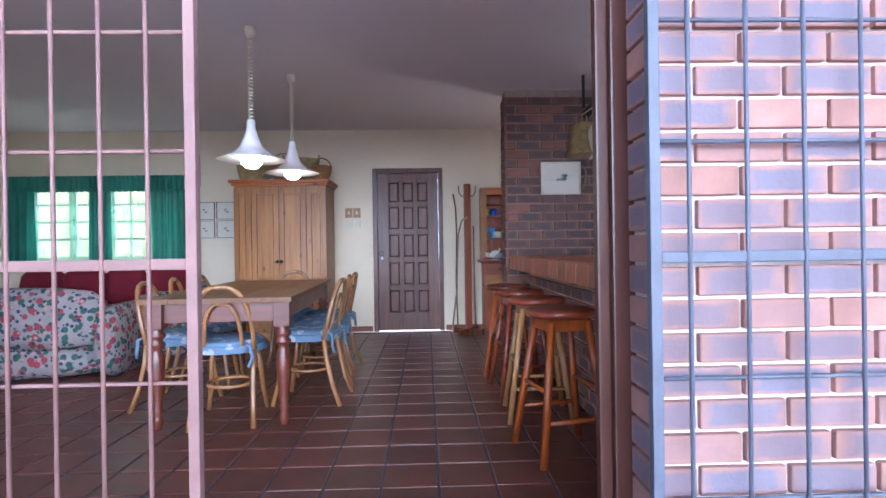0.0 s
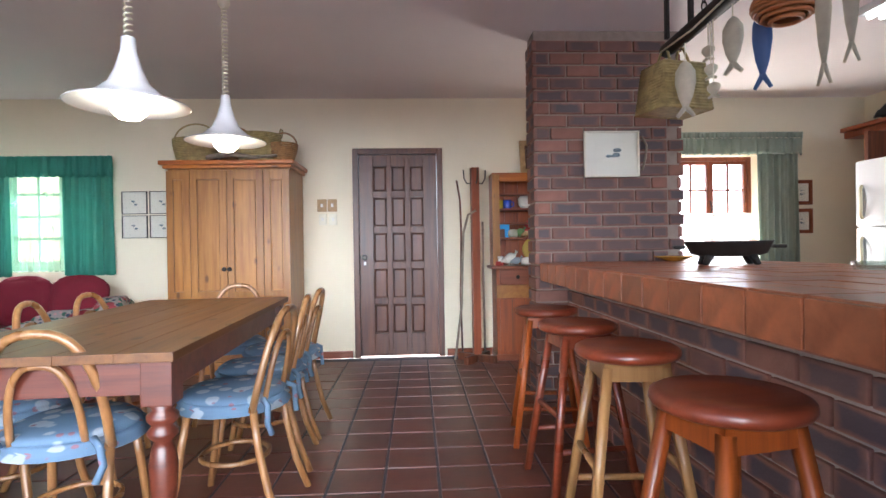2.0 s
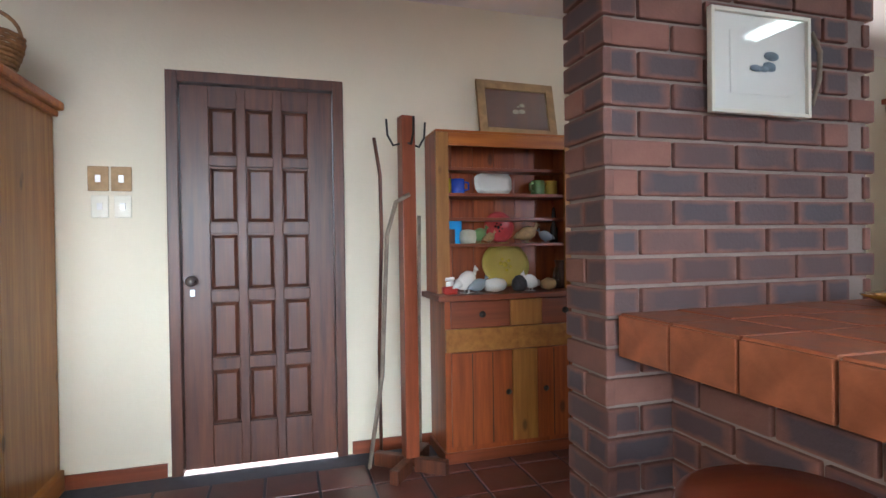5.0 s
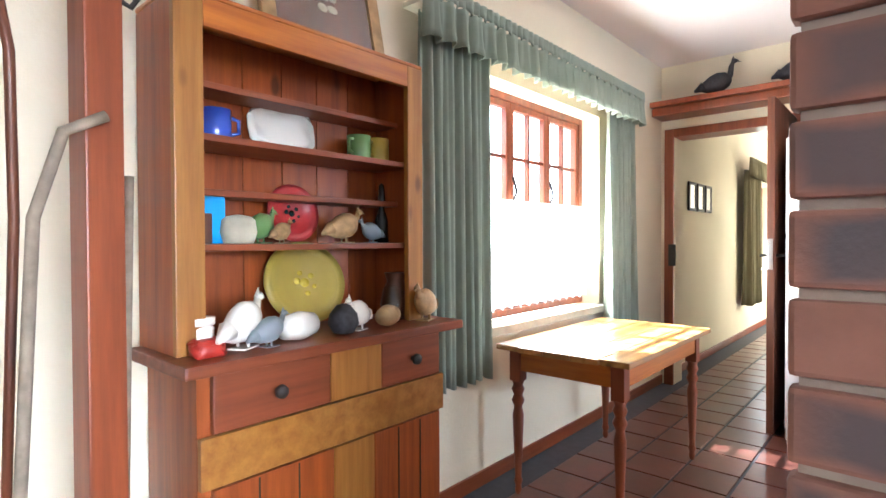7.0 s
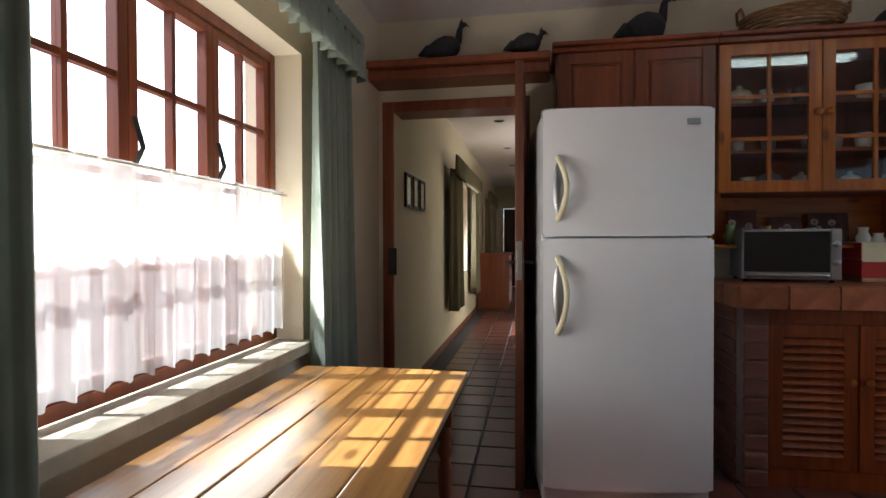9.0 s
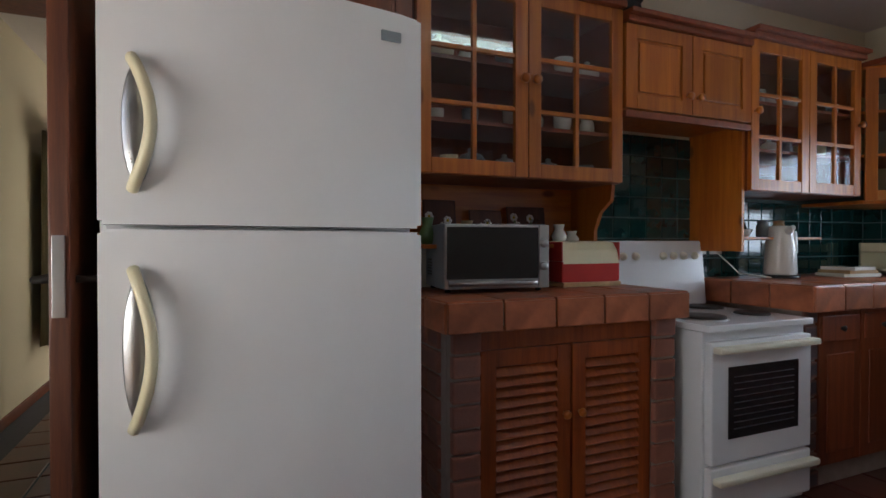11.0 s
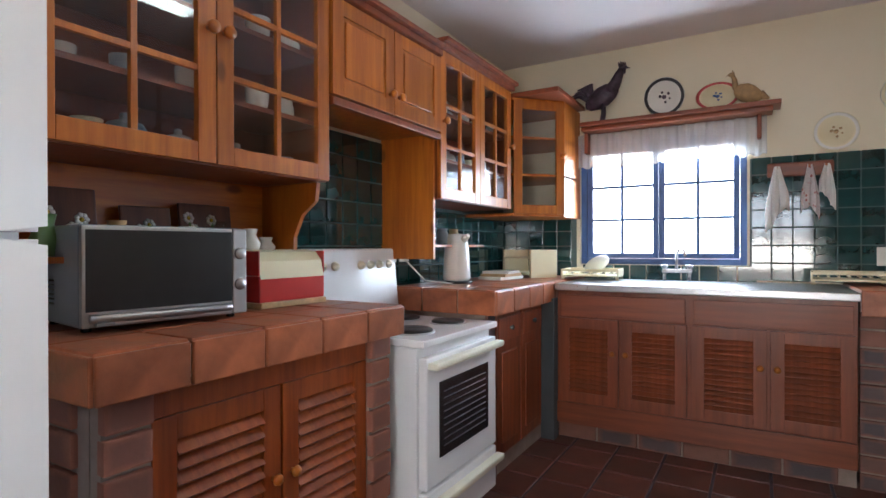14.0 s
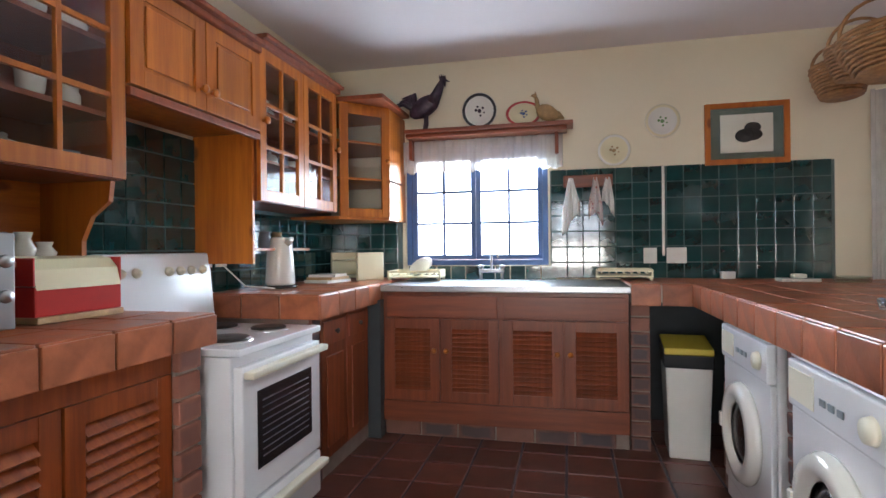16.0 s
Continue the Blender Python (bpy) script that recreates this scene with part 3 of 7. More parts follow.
def counter_tiles(owner, x0, x1, y0, y1, top, pitch=0.2, edges=(), drop=0.115):
    """Terracotta tiles on a worktop and along its edges; edges name the open sides."""
    nx, ny = max(1, round((x1 - x0) / pitch)), max(1, round((y1 - y0) / pitch))
    px, py = (x1 - x0) / nx, (y1 - y0) / ny
    rng = random.Random(5)
    me = tile_piece(px - 0.008, py - 0.008, 0.014)
    lay(owner, me, [Matrix.Translation((x0 + px * (i + 0.5), y0 + py * (j + 0.5), top - 0.006 + rng.uniform(-0.001, 0.001))) for i in range(nx) for j in range(ny)])
    for e in edges:
        if e in "WE":
            me = tile_piece(0.014, py - 0.008, drop)
            x = x0 + 0.002 if e == "W" else x1 - 0.002
            lay(owner, me, [Matrix.Translation((x, y0 + py * (j + 0.5), top - drop / 2 - 0.0055)) for j in range(ny)])
        else:
            me = tile_piece(px - 0.008, 0.014, drop)
            y = y0 + 0.002 if e == "S" else y1 - 0.002
            lay(owner, me, [Matrix.Translation((x0 + px * (i + 0.5), y, top - drop / 2 - 0.0055)) for i in range(nx)])


counter_tiles(bar, BX0, BX1, S + 0.005, 5.05, BT, 0.2, "WE")
counter_tiles(bar, BX1, 2.43, S + 0.005, 2.2, BT, 0.2, "N")


# ---- stools ----
def stool(seat_mat, leg_mat, m, label):
    s = thing("bar_stool", label, "stool", m, group="stools along the bar")
    part("seat", lathe([(0.001, 0.68), (0.15, 0.68), (0.168, 0.688), (0.175, 0.7), (0.172, 0.715), (0.155, 0.724), (0.08, 0.719), (0.001, 0.717)], 32), seat_mat, s)
    legs = []
    for sx in (-1, 1):
        for sy in (-1, 1):
            top, bot = Vector((sx * 0.09, sy * 0.09, 0.685)), Vector((sx * 0.185, sy * 0.185, 0))
            part("leg", tube([top, bot], 0.021, 4), leg_mat, s)
            legs.append((sx, sy))
    for z, k in ((0.2, 0.157), (0.34, 0.138)):
        for a, b_ in (((-k, -k), (k, -k)), ((-k, k), (k, k))) if z < 0.3 else (((-k, -k), (-k, k)), ((k, -k), (k, k))):
            part("stretcher", tube([(*a, z), (*b_, z)], 0.013, 6), leg_mat, s)
    for a, b_ in (((-1, -1), (1, -1)), ((-1, 1), (1, 1)), ((-1, -1), (-1, 1)), ((1, -1), (1, 1))):
        k = 0.1
        part("apron", bx(min(a[0], b_[0]) * k - 0.008, min(a[1], b_[1]) * k - 0.008, 0.62, max(a[0], b_[0]) * k + 0.008, max(a[1], b_[1]) * k + 0.008, 0.68), leg_mat, s)
    return s


stool("seatred", "redpine", pose(0.67, 2.67, 0, 0, 0, 12), "mahogany bar stool with orange-brown square legs")
stool("seatred", "blond", pose(0.67, 3.27, 0, 0, 0, -4), "brown-topped bar stool with blond wooden legs")
stool("seatred", "seatred", pose(0.67, 3.84, 0, 0, 0, 6), "dark mahogany bar stool beside the brick bar")
stool("seatred", "redpine", pose(0.67, 4.42, 0, 0, 0, -8), "mahogany bar stool beside the brick column")

# ---- dining table and chairs ----
TM = pose(-1.26, 4.02, 0.018, 0, 0, 3)
tb = thing("dining_table", "long polished wooden dining table with turned legs", "table", TM)
for i in range(5):
    part("board", bx(-0.43 + i * 0.172, -0.93, 0.715, -0.43 + (i + 1) * 0.172 - 0.0008, 0.93, 0.745, bev=0.003), "table", tb)
for s in (-1, 1):
    part("apron", bx(s * 0.36 - 0.012, -0.8, 0.6, s * 0.36 + 0.012, 0.8, 0.714, bev=0.002), "mahog", tb)
    part("apron", bx(-0.34, s * 0.84 - 0.012, 0.6, 0.34, s * 0.84 + 0.012, 0.714, bev=0.002), "mahog", tb)
LEG = [(0.02, 0), (0.03, 0.015), (0.026, 0.05), (0.021, 0.07), (0.032, 0.09), (0.024, 0.11), (0.028, 0.14), (0.04, 0.3), (0.043, 0.38), (0.034, 0.43), (0.026, 0.45), (0.046, 0.47), (0.046, 0.485), (0.03, 0.5), (0.048, 0.52), (0.048, 0.535), (0.03, 0.552), (0.044, 0.57)]
for sx in (-1, 1):
    for sy in (-1, 1):
        bm = lathe([(0.02, -0.018)] + LEG, 18, Matrix.Translation((sx * 0.36, sy * 0.84, 0)))
        box(bm, sx * 0.36 - 0.047, sy * 0.84 - 0.047, 0.57, sx * 0.36 + 0.047, sy * 0.84 + 0.047, 0.7145, bev=0.004)
        part("leg", bm, "mahog", tb)


def arc(cx, z0, w, h, y0, y1, n=20):
    """Points of a bent-wood hoop standing on two feet."""
    pts = []
    for i in range(n + 1):
        a = math.pi * i / n
        zz = math.sin(a) ** 0.75
        pts.append((cx - w * math.copysign(abs(math.cos(a)) ** 0.75, math.cos(a)), y0 + (y1 - y0) * zz, z0 + h * zz))
    return pts


def bentwood(m):
    c = thing("dining_chair", "bentwood dining chair with a blue checked tie-on cushion", "chair", m, group="chairs round the dining table")
    part("seat", lathe([(0.001, 0.43), (0.19, 0.43), (0.2, 0.438), (0.2, 0.458), (0.185, 0.464), (0.001, 0.456)], 28), "bent", c)
    cu = lathe([(0.001, 0.458), (0.17, 0.46), (0.2, 0.472), (0.205, 0.486), (0.18, 0.502), (0.08, 0.508), (0.001, 0.504)], 28)
    rng = random.Random(3)
    for v in cu.verts:
        v.co += Vector((0, 0, noise.noise(v.co * 9) * 0.008))
    cush = part("cushion", cu, "bluecush", c, "blue and white checked cushion")
    part("frill", lathe([(0.2, 0.475), (0.222, 0.465), (0.205, 0.45), (0.226, 0.435), (0.223, 0.43)], 24, cap=False), "bluecush", cush)
    for s in (-1, 1):
        part("tie", tube([(s * 0.13, -0.17, 0.48), (s * 0.16, -0.2, 0.46), (s * 0.17, -0.2, 0.4), (s * 0.15, -0.21, 0.35)], 0.012, 6), "bluecush", cush)
    for s in (-1, 1):
        part("front_leg", tube([(s * 0.135, 0.13, 0.435), (s * 0.15, 0.15, 0.3), (s * 0.16, 0.17, 0.15), (s * 0.185, 0.2, 0)], 0.016, 8), "bent", c)
        part("back_leg", tube([(s * 0.165, -0.14, 0.46), (s * 0.165, -0.16, 0.3), (s * 0.17, -0.2, 0.13), (s * 0.18, -0.25, 0)], 0.016, 8), "bent", c)
    part("back_hoop", tube(arc(0, 0.44, 0.17, 0.385, -0.14, -0.235), 0.0155, 8), "bent", c)
    part("inner_hoop", tube(arc(0, 0.44, 0.105, 0.285, -0.16, -0.22), 0.012, 8), "bent", c)
    part("stretcher_ring", tube([(0.135 * math.cos(a), 0.135 * math.sin(a), 0.22) for a in [2 * math.pi * i / 20 for i in range(20)]], 0.011, 8, closed=True), "bent", c)
    return c


CH = TM @ pose(0, 0, -0.018)
ch = bentwood(CH @ pose(0.0, -0.66, 0, 0, 0, 4))
for x, y, r in ((0.43, -0.3, 82), (0.43, 0.17, 93), (0.44, 0.63, 86), (-0.43, -0.32, -92), (-0.43, 0.18, -84), (-0.42, 0.64, -95), (0.06, 0.97, 184)):
    copy_thing(ch, CH @ pose(x, y, 0, 0, 0, r))


# ---- pendants ----
def pendant(x, y, zrim):
    p = thing("pendant_lamp", "white flared metal pendant lamp with coiled cord, lit", "lamp", pose(x, y, 0), group="pendants over the dining table")
    part("ceiling_cup", lathe([(0.035, H), (0.035, H - 0.045), (0.022, H - 0.07), (0.001, H - 0.072)][::-1], 16), "ivory", p)
    coil = [(0.014 * math.cos(i * 0.5), 0.014 * math.sin(i * 0.5), zrim + 0.27 + (H - 0.07 - zrim - 0.27) * i / 300) for i in range(301)]
    part("coiled_cord", tube(coil, 0.0042, 5), "ivory", p)
    sh = lathe([(0.012, zrim + 0.27), (0.026, zrim + 0.265), (0.03, zrim + 0.21), (0.05, zrim + 0.14), (0.075, zrim + 0.085), (0.13, zrim + 0.036), (0.217, zrim + 0.004), (0.222, zrim), (0.216, zrim - 0.002), (0.13, zrim + 0.03), (0.07, zrim + 0.078), (0.04, zrim + 0.13)], 40)
    part("shade", sh, "white", p)
    bulb = part("bulb", lathe([(0.001, zrim - 0.06), (0.04, zrim - 0.052), (0.066, zrim - 0.025), (0.072, zrim + 0.005), (0.06, zrim + 0.04), (0.035, zrim + 0.075), (0.02, zrim + 0.12)], 24), "bulb", p, "glowing round bulb")
    bulb.visible_shadow = False
    d = bpy.data.lights.new("bulb_light", "POINT")
    d.energy, d.color, d.shadow_soft_size = 1.3, (1.0, 0.8, 0.5), 0.06
    lo = new("bulb_light", d)
    lo.location = (x, y, zrim + 0.0)


pendant(-1.16, 3.62, 1.64)
pendant(-1.13, 4.6, 1.69)

# ---- wardrobe ----
wd = thing("wardrobe", "large honey pine wardrobe with two panelled doors", "wardrobe", Matrix.Diagonal((1, 1, 0.955, 1)))
WX0, WX1, WY0 = -2.18, -1.14, 6.16
part("body", bx(WX0, WY0 + 0.022, 0.1, WX1, N - 0.016, 1.86, bev=0.003), "pine", wd)
part("plinth", bx(WX0 - 0.02, WY0 - 0.01, 0, WX1 + 0.02, N - 0.016, 0.11, bev=0.008), "pine_x", wd)
cn = bmesh.new()
box(cn, WX0 - 0.05, WY0 - 0.05, 1.89, WX1 + 0.05, N - 0.016, 1.93, bev=0.01)
box(cn, WX0 - 0.025, WY0 - 0.025, 1.86, WX1 + 0.025, N - 0.016, 1.89, bev=0.008)
part("cornice", cn, "oregon_x", wd)


def panelled(owner, name, x0, x1, z0, z1, y, rails, material="pine", sx=0.055, deep=0.02):
    """A framed door facing -y with sunk, fielded panels between the rails."""
    d = part(name, bx(x0, y + 0.008, z0, x1, y + deep, z1), material, owner)
    part("stile", bx(x0, y - 0.012, z0, x0 + sx, y + 0.0075, z1, bev=0.002), material, d)
    part("stile", bx(x1 - sx, y - 0.012, z0, x1, y + 0.0075, z1, bev=0.002), material, d)
    for a, b_ in rails:
        part("rail", bx(x0 + sx, y - 0.0115, a, x1 - sx, y + 0.0075, b_, bev=0.002), material, d)
    for (a, b_), (c_, e_) in zip(rails, rails[1:]):
        bm = bx(x0 + sx + 0.012, y - 0.004, b_ + 0.012, x1 - sx - 0.012, y + 0.0078, c_ - 0.012, bev=0.004)
        part("panel", bm, material, d)
    return d


RW = [(0.16, 0.25), (0.66, 0.75), (1.76, 1.84)]
panelled(wd, "side_panel", WX0 + 0.0, WX0 + 0.195, 0.16, 1.84, WY0, RW, sx=0.055)
dl = panelled(wd, "door", WX0 + 0.2, WX0 + 0.505, 0.16, 1.84, WY0, RW)
dr = panelled(wd, "door", WX0 + 0.51, WX0 + 0.815, 0.16, 1.84, WY0, RW)
panelled(wd, "side_panel", WX0 + 0.82, WX1, 0.16, 1.84, WY0, RW, sx=0.055)
for d_, x in ((dl, WX0 + 0.485), (dr, WX0 + 0.53)):
    part("knob", lathe([(0.008, 0), (0.009, 0.012), (0.02, 0.02), (0.018, 0.032), (0.001, 0.036)], 12, Matrix.Translation((x, WY0 - 0.012, 0.95)) @ pose(0, 0, 0, 90)), "iron", d_, "dark round knob")

# ---- dresser ----
ds = thing("dresser", "open-shelved orange pine dresser with drawers and cupboards", "dresser")
X0, X1, Y0, ZC = 0.69, 1.52, 6.395, 0.885
HX0, HX1, HY, HT = 0.67, 1.5, 6.47, 1.745
# reddish-brown worktop, drawers and shelves, in darker wood to carry the backlit shade
part("worktop", bx(X0 - 0.05, Y0 - 0.04, ZC - 0.03, X1 + 0.06, N - 0.016, ZC, bev=0.006), "redcab_x", ds)
part("base_body", bx(X0, Y0 + 0.02, 0.06, X1, N - 0.016, ZC - 0.031), "redpine", ds)
part("plinth", bx(X0 - 0.01, Y0 + 0.01, 0, X1 + 0.01, N - 0.016, 0.06, bev=0.004), "redcab_x", ds)
for x0, x1 in ((X0 + 0.03, X0 + 0.36), (X0 + 0.55, X1 - 0.02)):
    d_ = part("drawer", bx(x0, Y0, 0.71, x1, Y0 + 0.019, 0.848, bev=0.004), "redcab_x", ds, "reddish drawer front")
    part("knob", lathe([(0.008, 0), (0.009, 0.01), (0.018, 0.018), (0.016, 0.028), (0.001, 0.032)], 12, Matrix.Translation(((x0 + x1) / 2, Y0, 0.78)) @ pose(0, 0, 0, 90)), "iron", d_)
part("mid_stile", bx(X0 + 0.362, Y0, 0.71, X0 + 0.548, Y0 + 0.019, 0.848, bev=0.003), "pine", ds)
part("cross_rail", bx(X0, Y0, 0.585, X1, Y0 + 0.019, 0.705, bev=0.003), "pine_x", ds)
for x0, x1, mt in ((X0 + 0.03, X0 + 0.37, "redpine"), (X0 + 0.52, X1 - 0.02, "redpine")):
    d_ = part("cupboard_door", bx(x0, Y0, 0.09, x1, Y0 + 0.018, 0.58, bev=0.003), mt, ds)
    for q in (1, 2):
        part("board_joint", bx(x0 + (x1 - x0) * q / 3 - 0.002, Y0 - 0.0022, 0.095, x0 + (x1 - x0) * q / 3 + 0.002, Y0 + 0.001, 0.575), "iron", d_)
    part("knob", lathe([(0.007, 0), (0.009, 0.01), (0.016, 0.018), (0.001, 0.028)], 12, Matrix.Translation((x1 - 0.03 if x0 < 1 else x0 + 0.04, Y0, 0.36)) @ pose(0, 0, 0, 90)), "iron", d_)
part("centre_stile", bx(X0 + 0.372, Y0, 0.09, X0 + 0.518, Y0 + 0.019, 0.58, bev=0.003), "pine", ds)
for x in (HX0, HX1 - 0.07):
    part("hutch_stile", bx(x, HY, ZC + 0.001, x + 0.07, HY + 0.022, HT, bev=0.003), "pine", ds)
for x in (HX0 + 0.002, HX1 - 0.022):
    part("hutch_side", bx(x, HY + 0.023, ZC + 0.001, x + 0.02, N - 0.016, HT - 0.002), "redpine", ds)
part("hutch_head", bx(HX0 + 0.0705, HY, HT - 0.07, HX1 - 0.0705, HY + 0.022, HT, bev=0.003), "oregon_x", ds)
part("hutch_top", bx(HX0, HY + 0.002, HT + 0.001, HX1, N - 0.016, HT + 0.014, bev=0.004), "oregon_x", ds)
for k in range(6):
    xa = HX0 + 0.022 + (HX1 - HX0 - 0.044) * k / 6
    part("back_board", bx(xa, N - 0.035, ZC + 0.001, xa + (HX1 - HX0 - 0.044) / 6 - 0.003, N - 0.02, HT - 0.002), "redpine", ds)
SHELF = [1.15, 1.295, 1.425, 1.575]
for i, z in enumerate(SHELF):
    part("shelf", bx(HX0 + 0.023, HY + (0.03 if i in (0, 2) else 0.1), z - 0.018, HX1 - 0.023, N - 0.037, z, bev=0.003), "redcab_x", ds)

# ---- kitchen table by the window ----
kt = thing("kitchen_table", "small pine table with turned legs in the sun", "table", pose(2.66, 6.3, 0))
for i in range(5):
    part("board", bx(-0.55 + 0.012 * (i in (0, 4)), -0.31 + i * 0.124, 0.665, 0.55 - 0.012 * (i in (0, 4)), -0.31 + (i + 1) * 0.124 - 0.003, 0.69, bev=0.005), "sunpine", kt)
for s in (-1, 1):
    part("apron", bx(-0.45, s * 0.25 - 0.01, 0.57, 0.45, s * 0.25 + 0.01, 0.664), "oregon_x", kt)
    part("apron", bx(s * 0.47 - 0.01, -0.23, 0.57, s * 0.47 + 0.01, 0.23, 0.664), "oregon_y", kt)
KL = [(0.012, 0), (0.016, 0.02), (0.014, 0.04), (0.02, 0.06), (0.015, 0.08), (0.026, 0.36), (0.018, 0.4), (0.03, 0.43), (0.02, 0.455), (0.03, 0.48), (0.022, 0.5), (0.028, 0.52)]
for sx in (-1, 1):
    for sy in (-1, 1):
        bm = lathe(KL, 14, Matrix.Translation((sx * 0.46, sy * 0.24, 0)))
        box(bm, sx * 0.46 - 0.028, sy * 0.24 - 0.028, 0.52, sx * 0.46 + 0.028, sy * 0.24 + 0.028, 0.6645, bev=0.003)
        part("leg", bm, "redcab", kt)

# ---- fridge ----
fg = thing("fridge", "tall white two-door fridge freezer with curved handles", "fridge", pose(3.625, 5.367, 0, 0, 0, -90 + 6) @ Matrix.Diagonal((0.95, 1, 1, 1)))
# local: width along x, front towards -y
part("cabinet", bx(-0.37, 0.06, 0.03, 0.37, 0.68, 1.7, bev=0.012), "white", fg)
for z0, z1 in ((0.11, 1.17), (1.18, 1.715)):
    bm = bmesh.new()
    n = 12
    prof = [(-0.37 + 0.74 * i / n, -0.018 * (1 - (2 * i / n - 1) ** 2)) for i in range(n + 1)]
    lo = [bm.verts.new((x, y, z0)) for x, y in prof] + [bm.verts.new((0.37, 0.058, z0)), bm.verts.new((-0.37, 0.058, z0))]
    hi = [bm.verts.new((v.co.x, v.co.y, z1)) for v in lo]
    bm.faces.new(lo[::-1])
    bm.faces.new(hi)
    for i in range(len(lo)):
        bm.faces.new((lo[i], lo[(i + 1) % len(lo)], hi[(i + 1) % len(hi)], hi[i]))
    bmesh.ops.bevel(bm, geom=[e for e in bm.edges if abs(e.verts[0].co.z - e.verts[1].co.z) < 1e-5], offset=0.008, segments=2, affect="EDGES")
    d_ = part("door", bm, "white", fg)
    hz = (0.76, 1.1) if z0 < 1 else (1.24, 1.52)
    hx = -0.285
    zm, hl = (hz[0] + hz[1]) / 2, (hz[1] - hz[0]) / 2
    part("handle_recess", lathe([(0.001, 0.0), (0.05, 0.0), (0.046, 0.004), (0.001, 0.006)], 28, Matrix.Translation((hx - 0.012, -0.0095, zm)) @ pose(0, 0, 0, 90) @ Matrix.Diagonal((0.6, hl / 0.058, 1, 1))), "steel", d_, "silver oval handle backing")
    part("handle", tube([(hx - 0.022 + 0.034 * math.sin(math.pi * k / 16), -0.008 - 0.045 * math.sin(math.pi * k / 16) ** 0.5, hz[0] + 0.01 + (hz[1] - hz[0] - 0.02) * k / 16) for k in range(17)], 0.0125, 10), "cream", d_, "cream bow-shaped handle")
    if z0 > 1:
        part("badge", bx(0.25, -0.0155, 1.64, 0.305, -0.008, 1.665, bev=0.002), "grey", d_)
part("kick_plate", bx(-0.36, 0.02, 0.02, 0.36, 0.06, 0.1, bev=0.004), "white", fg)
for s in (-1, 1):
    part("foot", lathe([(0.02, 0), (0.02, 0.03)], 10, Matrix.Translation((s * 0.32, 0.12, 0))), "black", fg)
    part("foot", lathe([(0.02, 0), (0.02, 0.03)], 10, Matrix.Translation((s * 0.32, 0.6, 0))), "black", fg)


# ---- louvred doors, brick-piered counters along the east wall ----
def louvre(owner, w, h, m, knob=1, material="redcab", knobmat="oregon", slats=15):
    """A louvred cupboard door, w by h, in local x and z, facing -y."""
    e = thing("door", "", "")
    e.parent = owner
    e.matrix_local = m
    fr_ = bmesh.new()
    s = 0.06
    box(fr_, -w / 2, -0.01, 0, -w / 2 + s, 0.012, h, bev=0.002)
    box(fr_, w / 2 - s, -0.01, 0, w / 2, 0.012, h, bev=0.002)
    box(fr_, -w / 2 + s, -0.009, 0, w / 2 - s, 0.012, s, bev=0.002)
    box(fr_, -w / 2 + s, -0.009, h - s, w / 2 - s, 0.012, h, bev=0.002)
    part("door_frame", fr_, material, e)
    part("backing", bx(-w / 2 + s, 0.0085, s, w / 2 - s, 0.012, h - s), "door", e)
    p = (h - 2 * s) / slats
    me = mesh_of("slat", bx(-w / 2 + s, -0.003, -p * 0.62, w / 2 - s, 0.003, p * 0.62), material)
    for k in range(slats):
        sl = part("slat", me, None, e)
        sl.matrix_local = pose(0, 0.001, s + p * (k + 0.5), -44)
    part("knob", lathe([(0.007, 0), (0.008, 0.012), (0.017, 0.02), (0.014, 0.03), (0.001, 0.033)], 12, Matrix.Translation((knob * (w / 2 - 0.03), -0.01, h * 0.62)) @ pose(0, 0, 0, 90)), knobmat, e)
    return e


c1 = thing("kitchen_counter", "brick-sided kitchen counter with terracotta top and louvred doors", "counter")
part("core", bx(4.05, 3.79, 0, EAST, 4.78, BT - 0.09), "mortar", c1)
for ya in (3.792, 4.672):
    part("pier_core", bx(4.008, ya, 0, 4.05, ya + 0.106, BT - 0.09), "mortar", c1)
part("slab", bx(3.97, 3.775, BT - 0.09, EAST, 4.805, BT - 0.006), "cgrout", c1, "pale tile joints")
counter_tiles(c1, 3.955, EAST, 3.76, 4.82, BT, 0.2, "WNS", 0.1)
part("rail", bx(4.015, 3.905, 0.77, 4.05, 4.665, BT - 0.09, bev=0.004), "redpine", c1)
part("bottom_rail", bx(4.02, 3.905, 0.0, 4.05, 4.665, 0.09, bev=0.003), "redpine", c1)
for y in (4.093, 4.477):
    louvre(c1, 0.375, 0.675, pose(4.025, y, 0.093, 0, 0, -90), 1 if y > 4.3 else -1, "redpine")

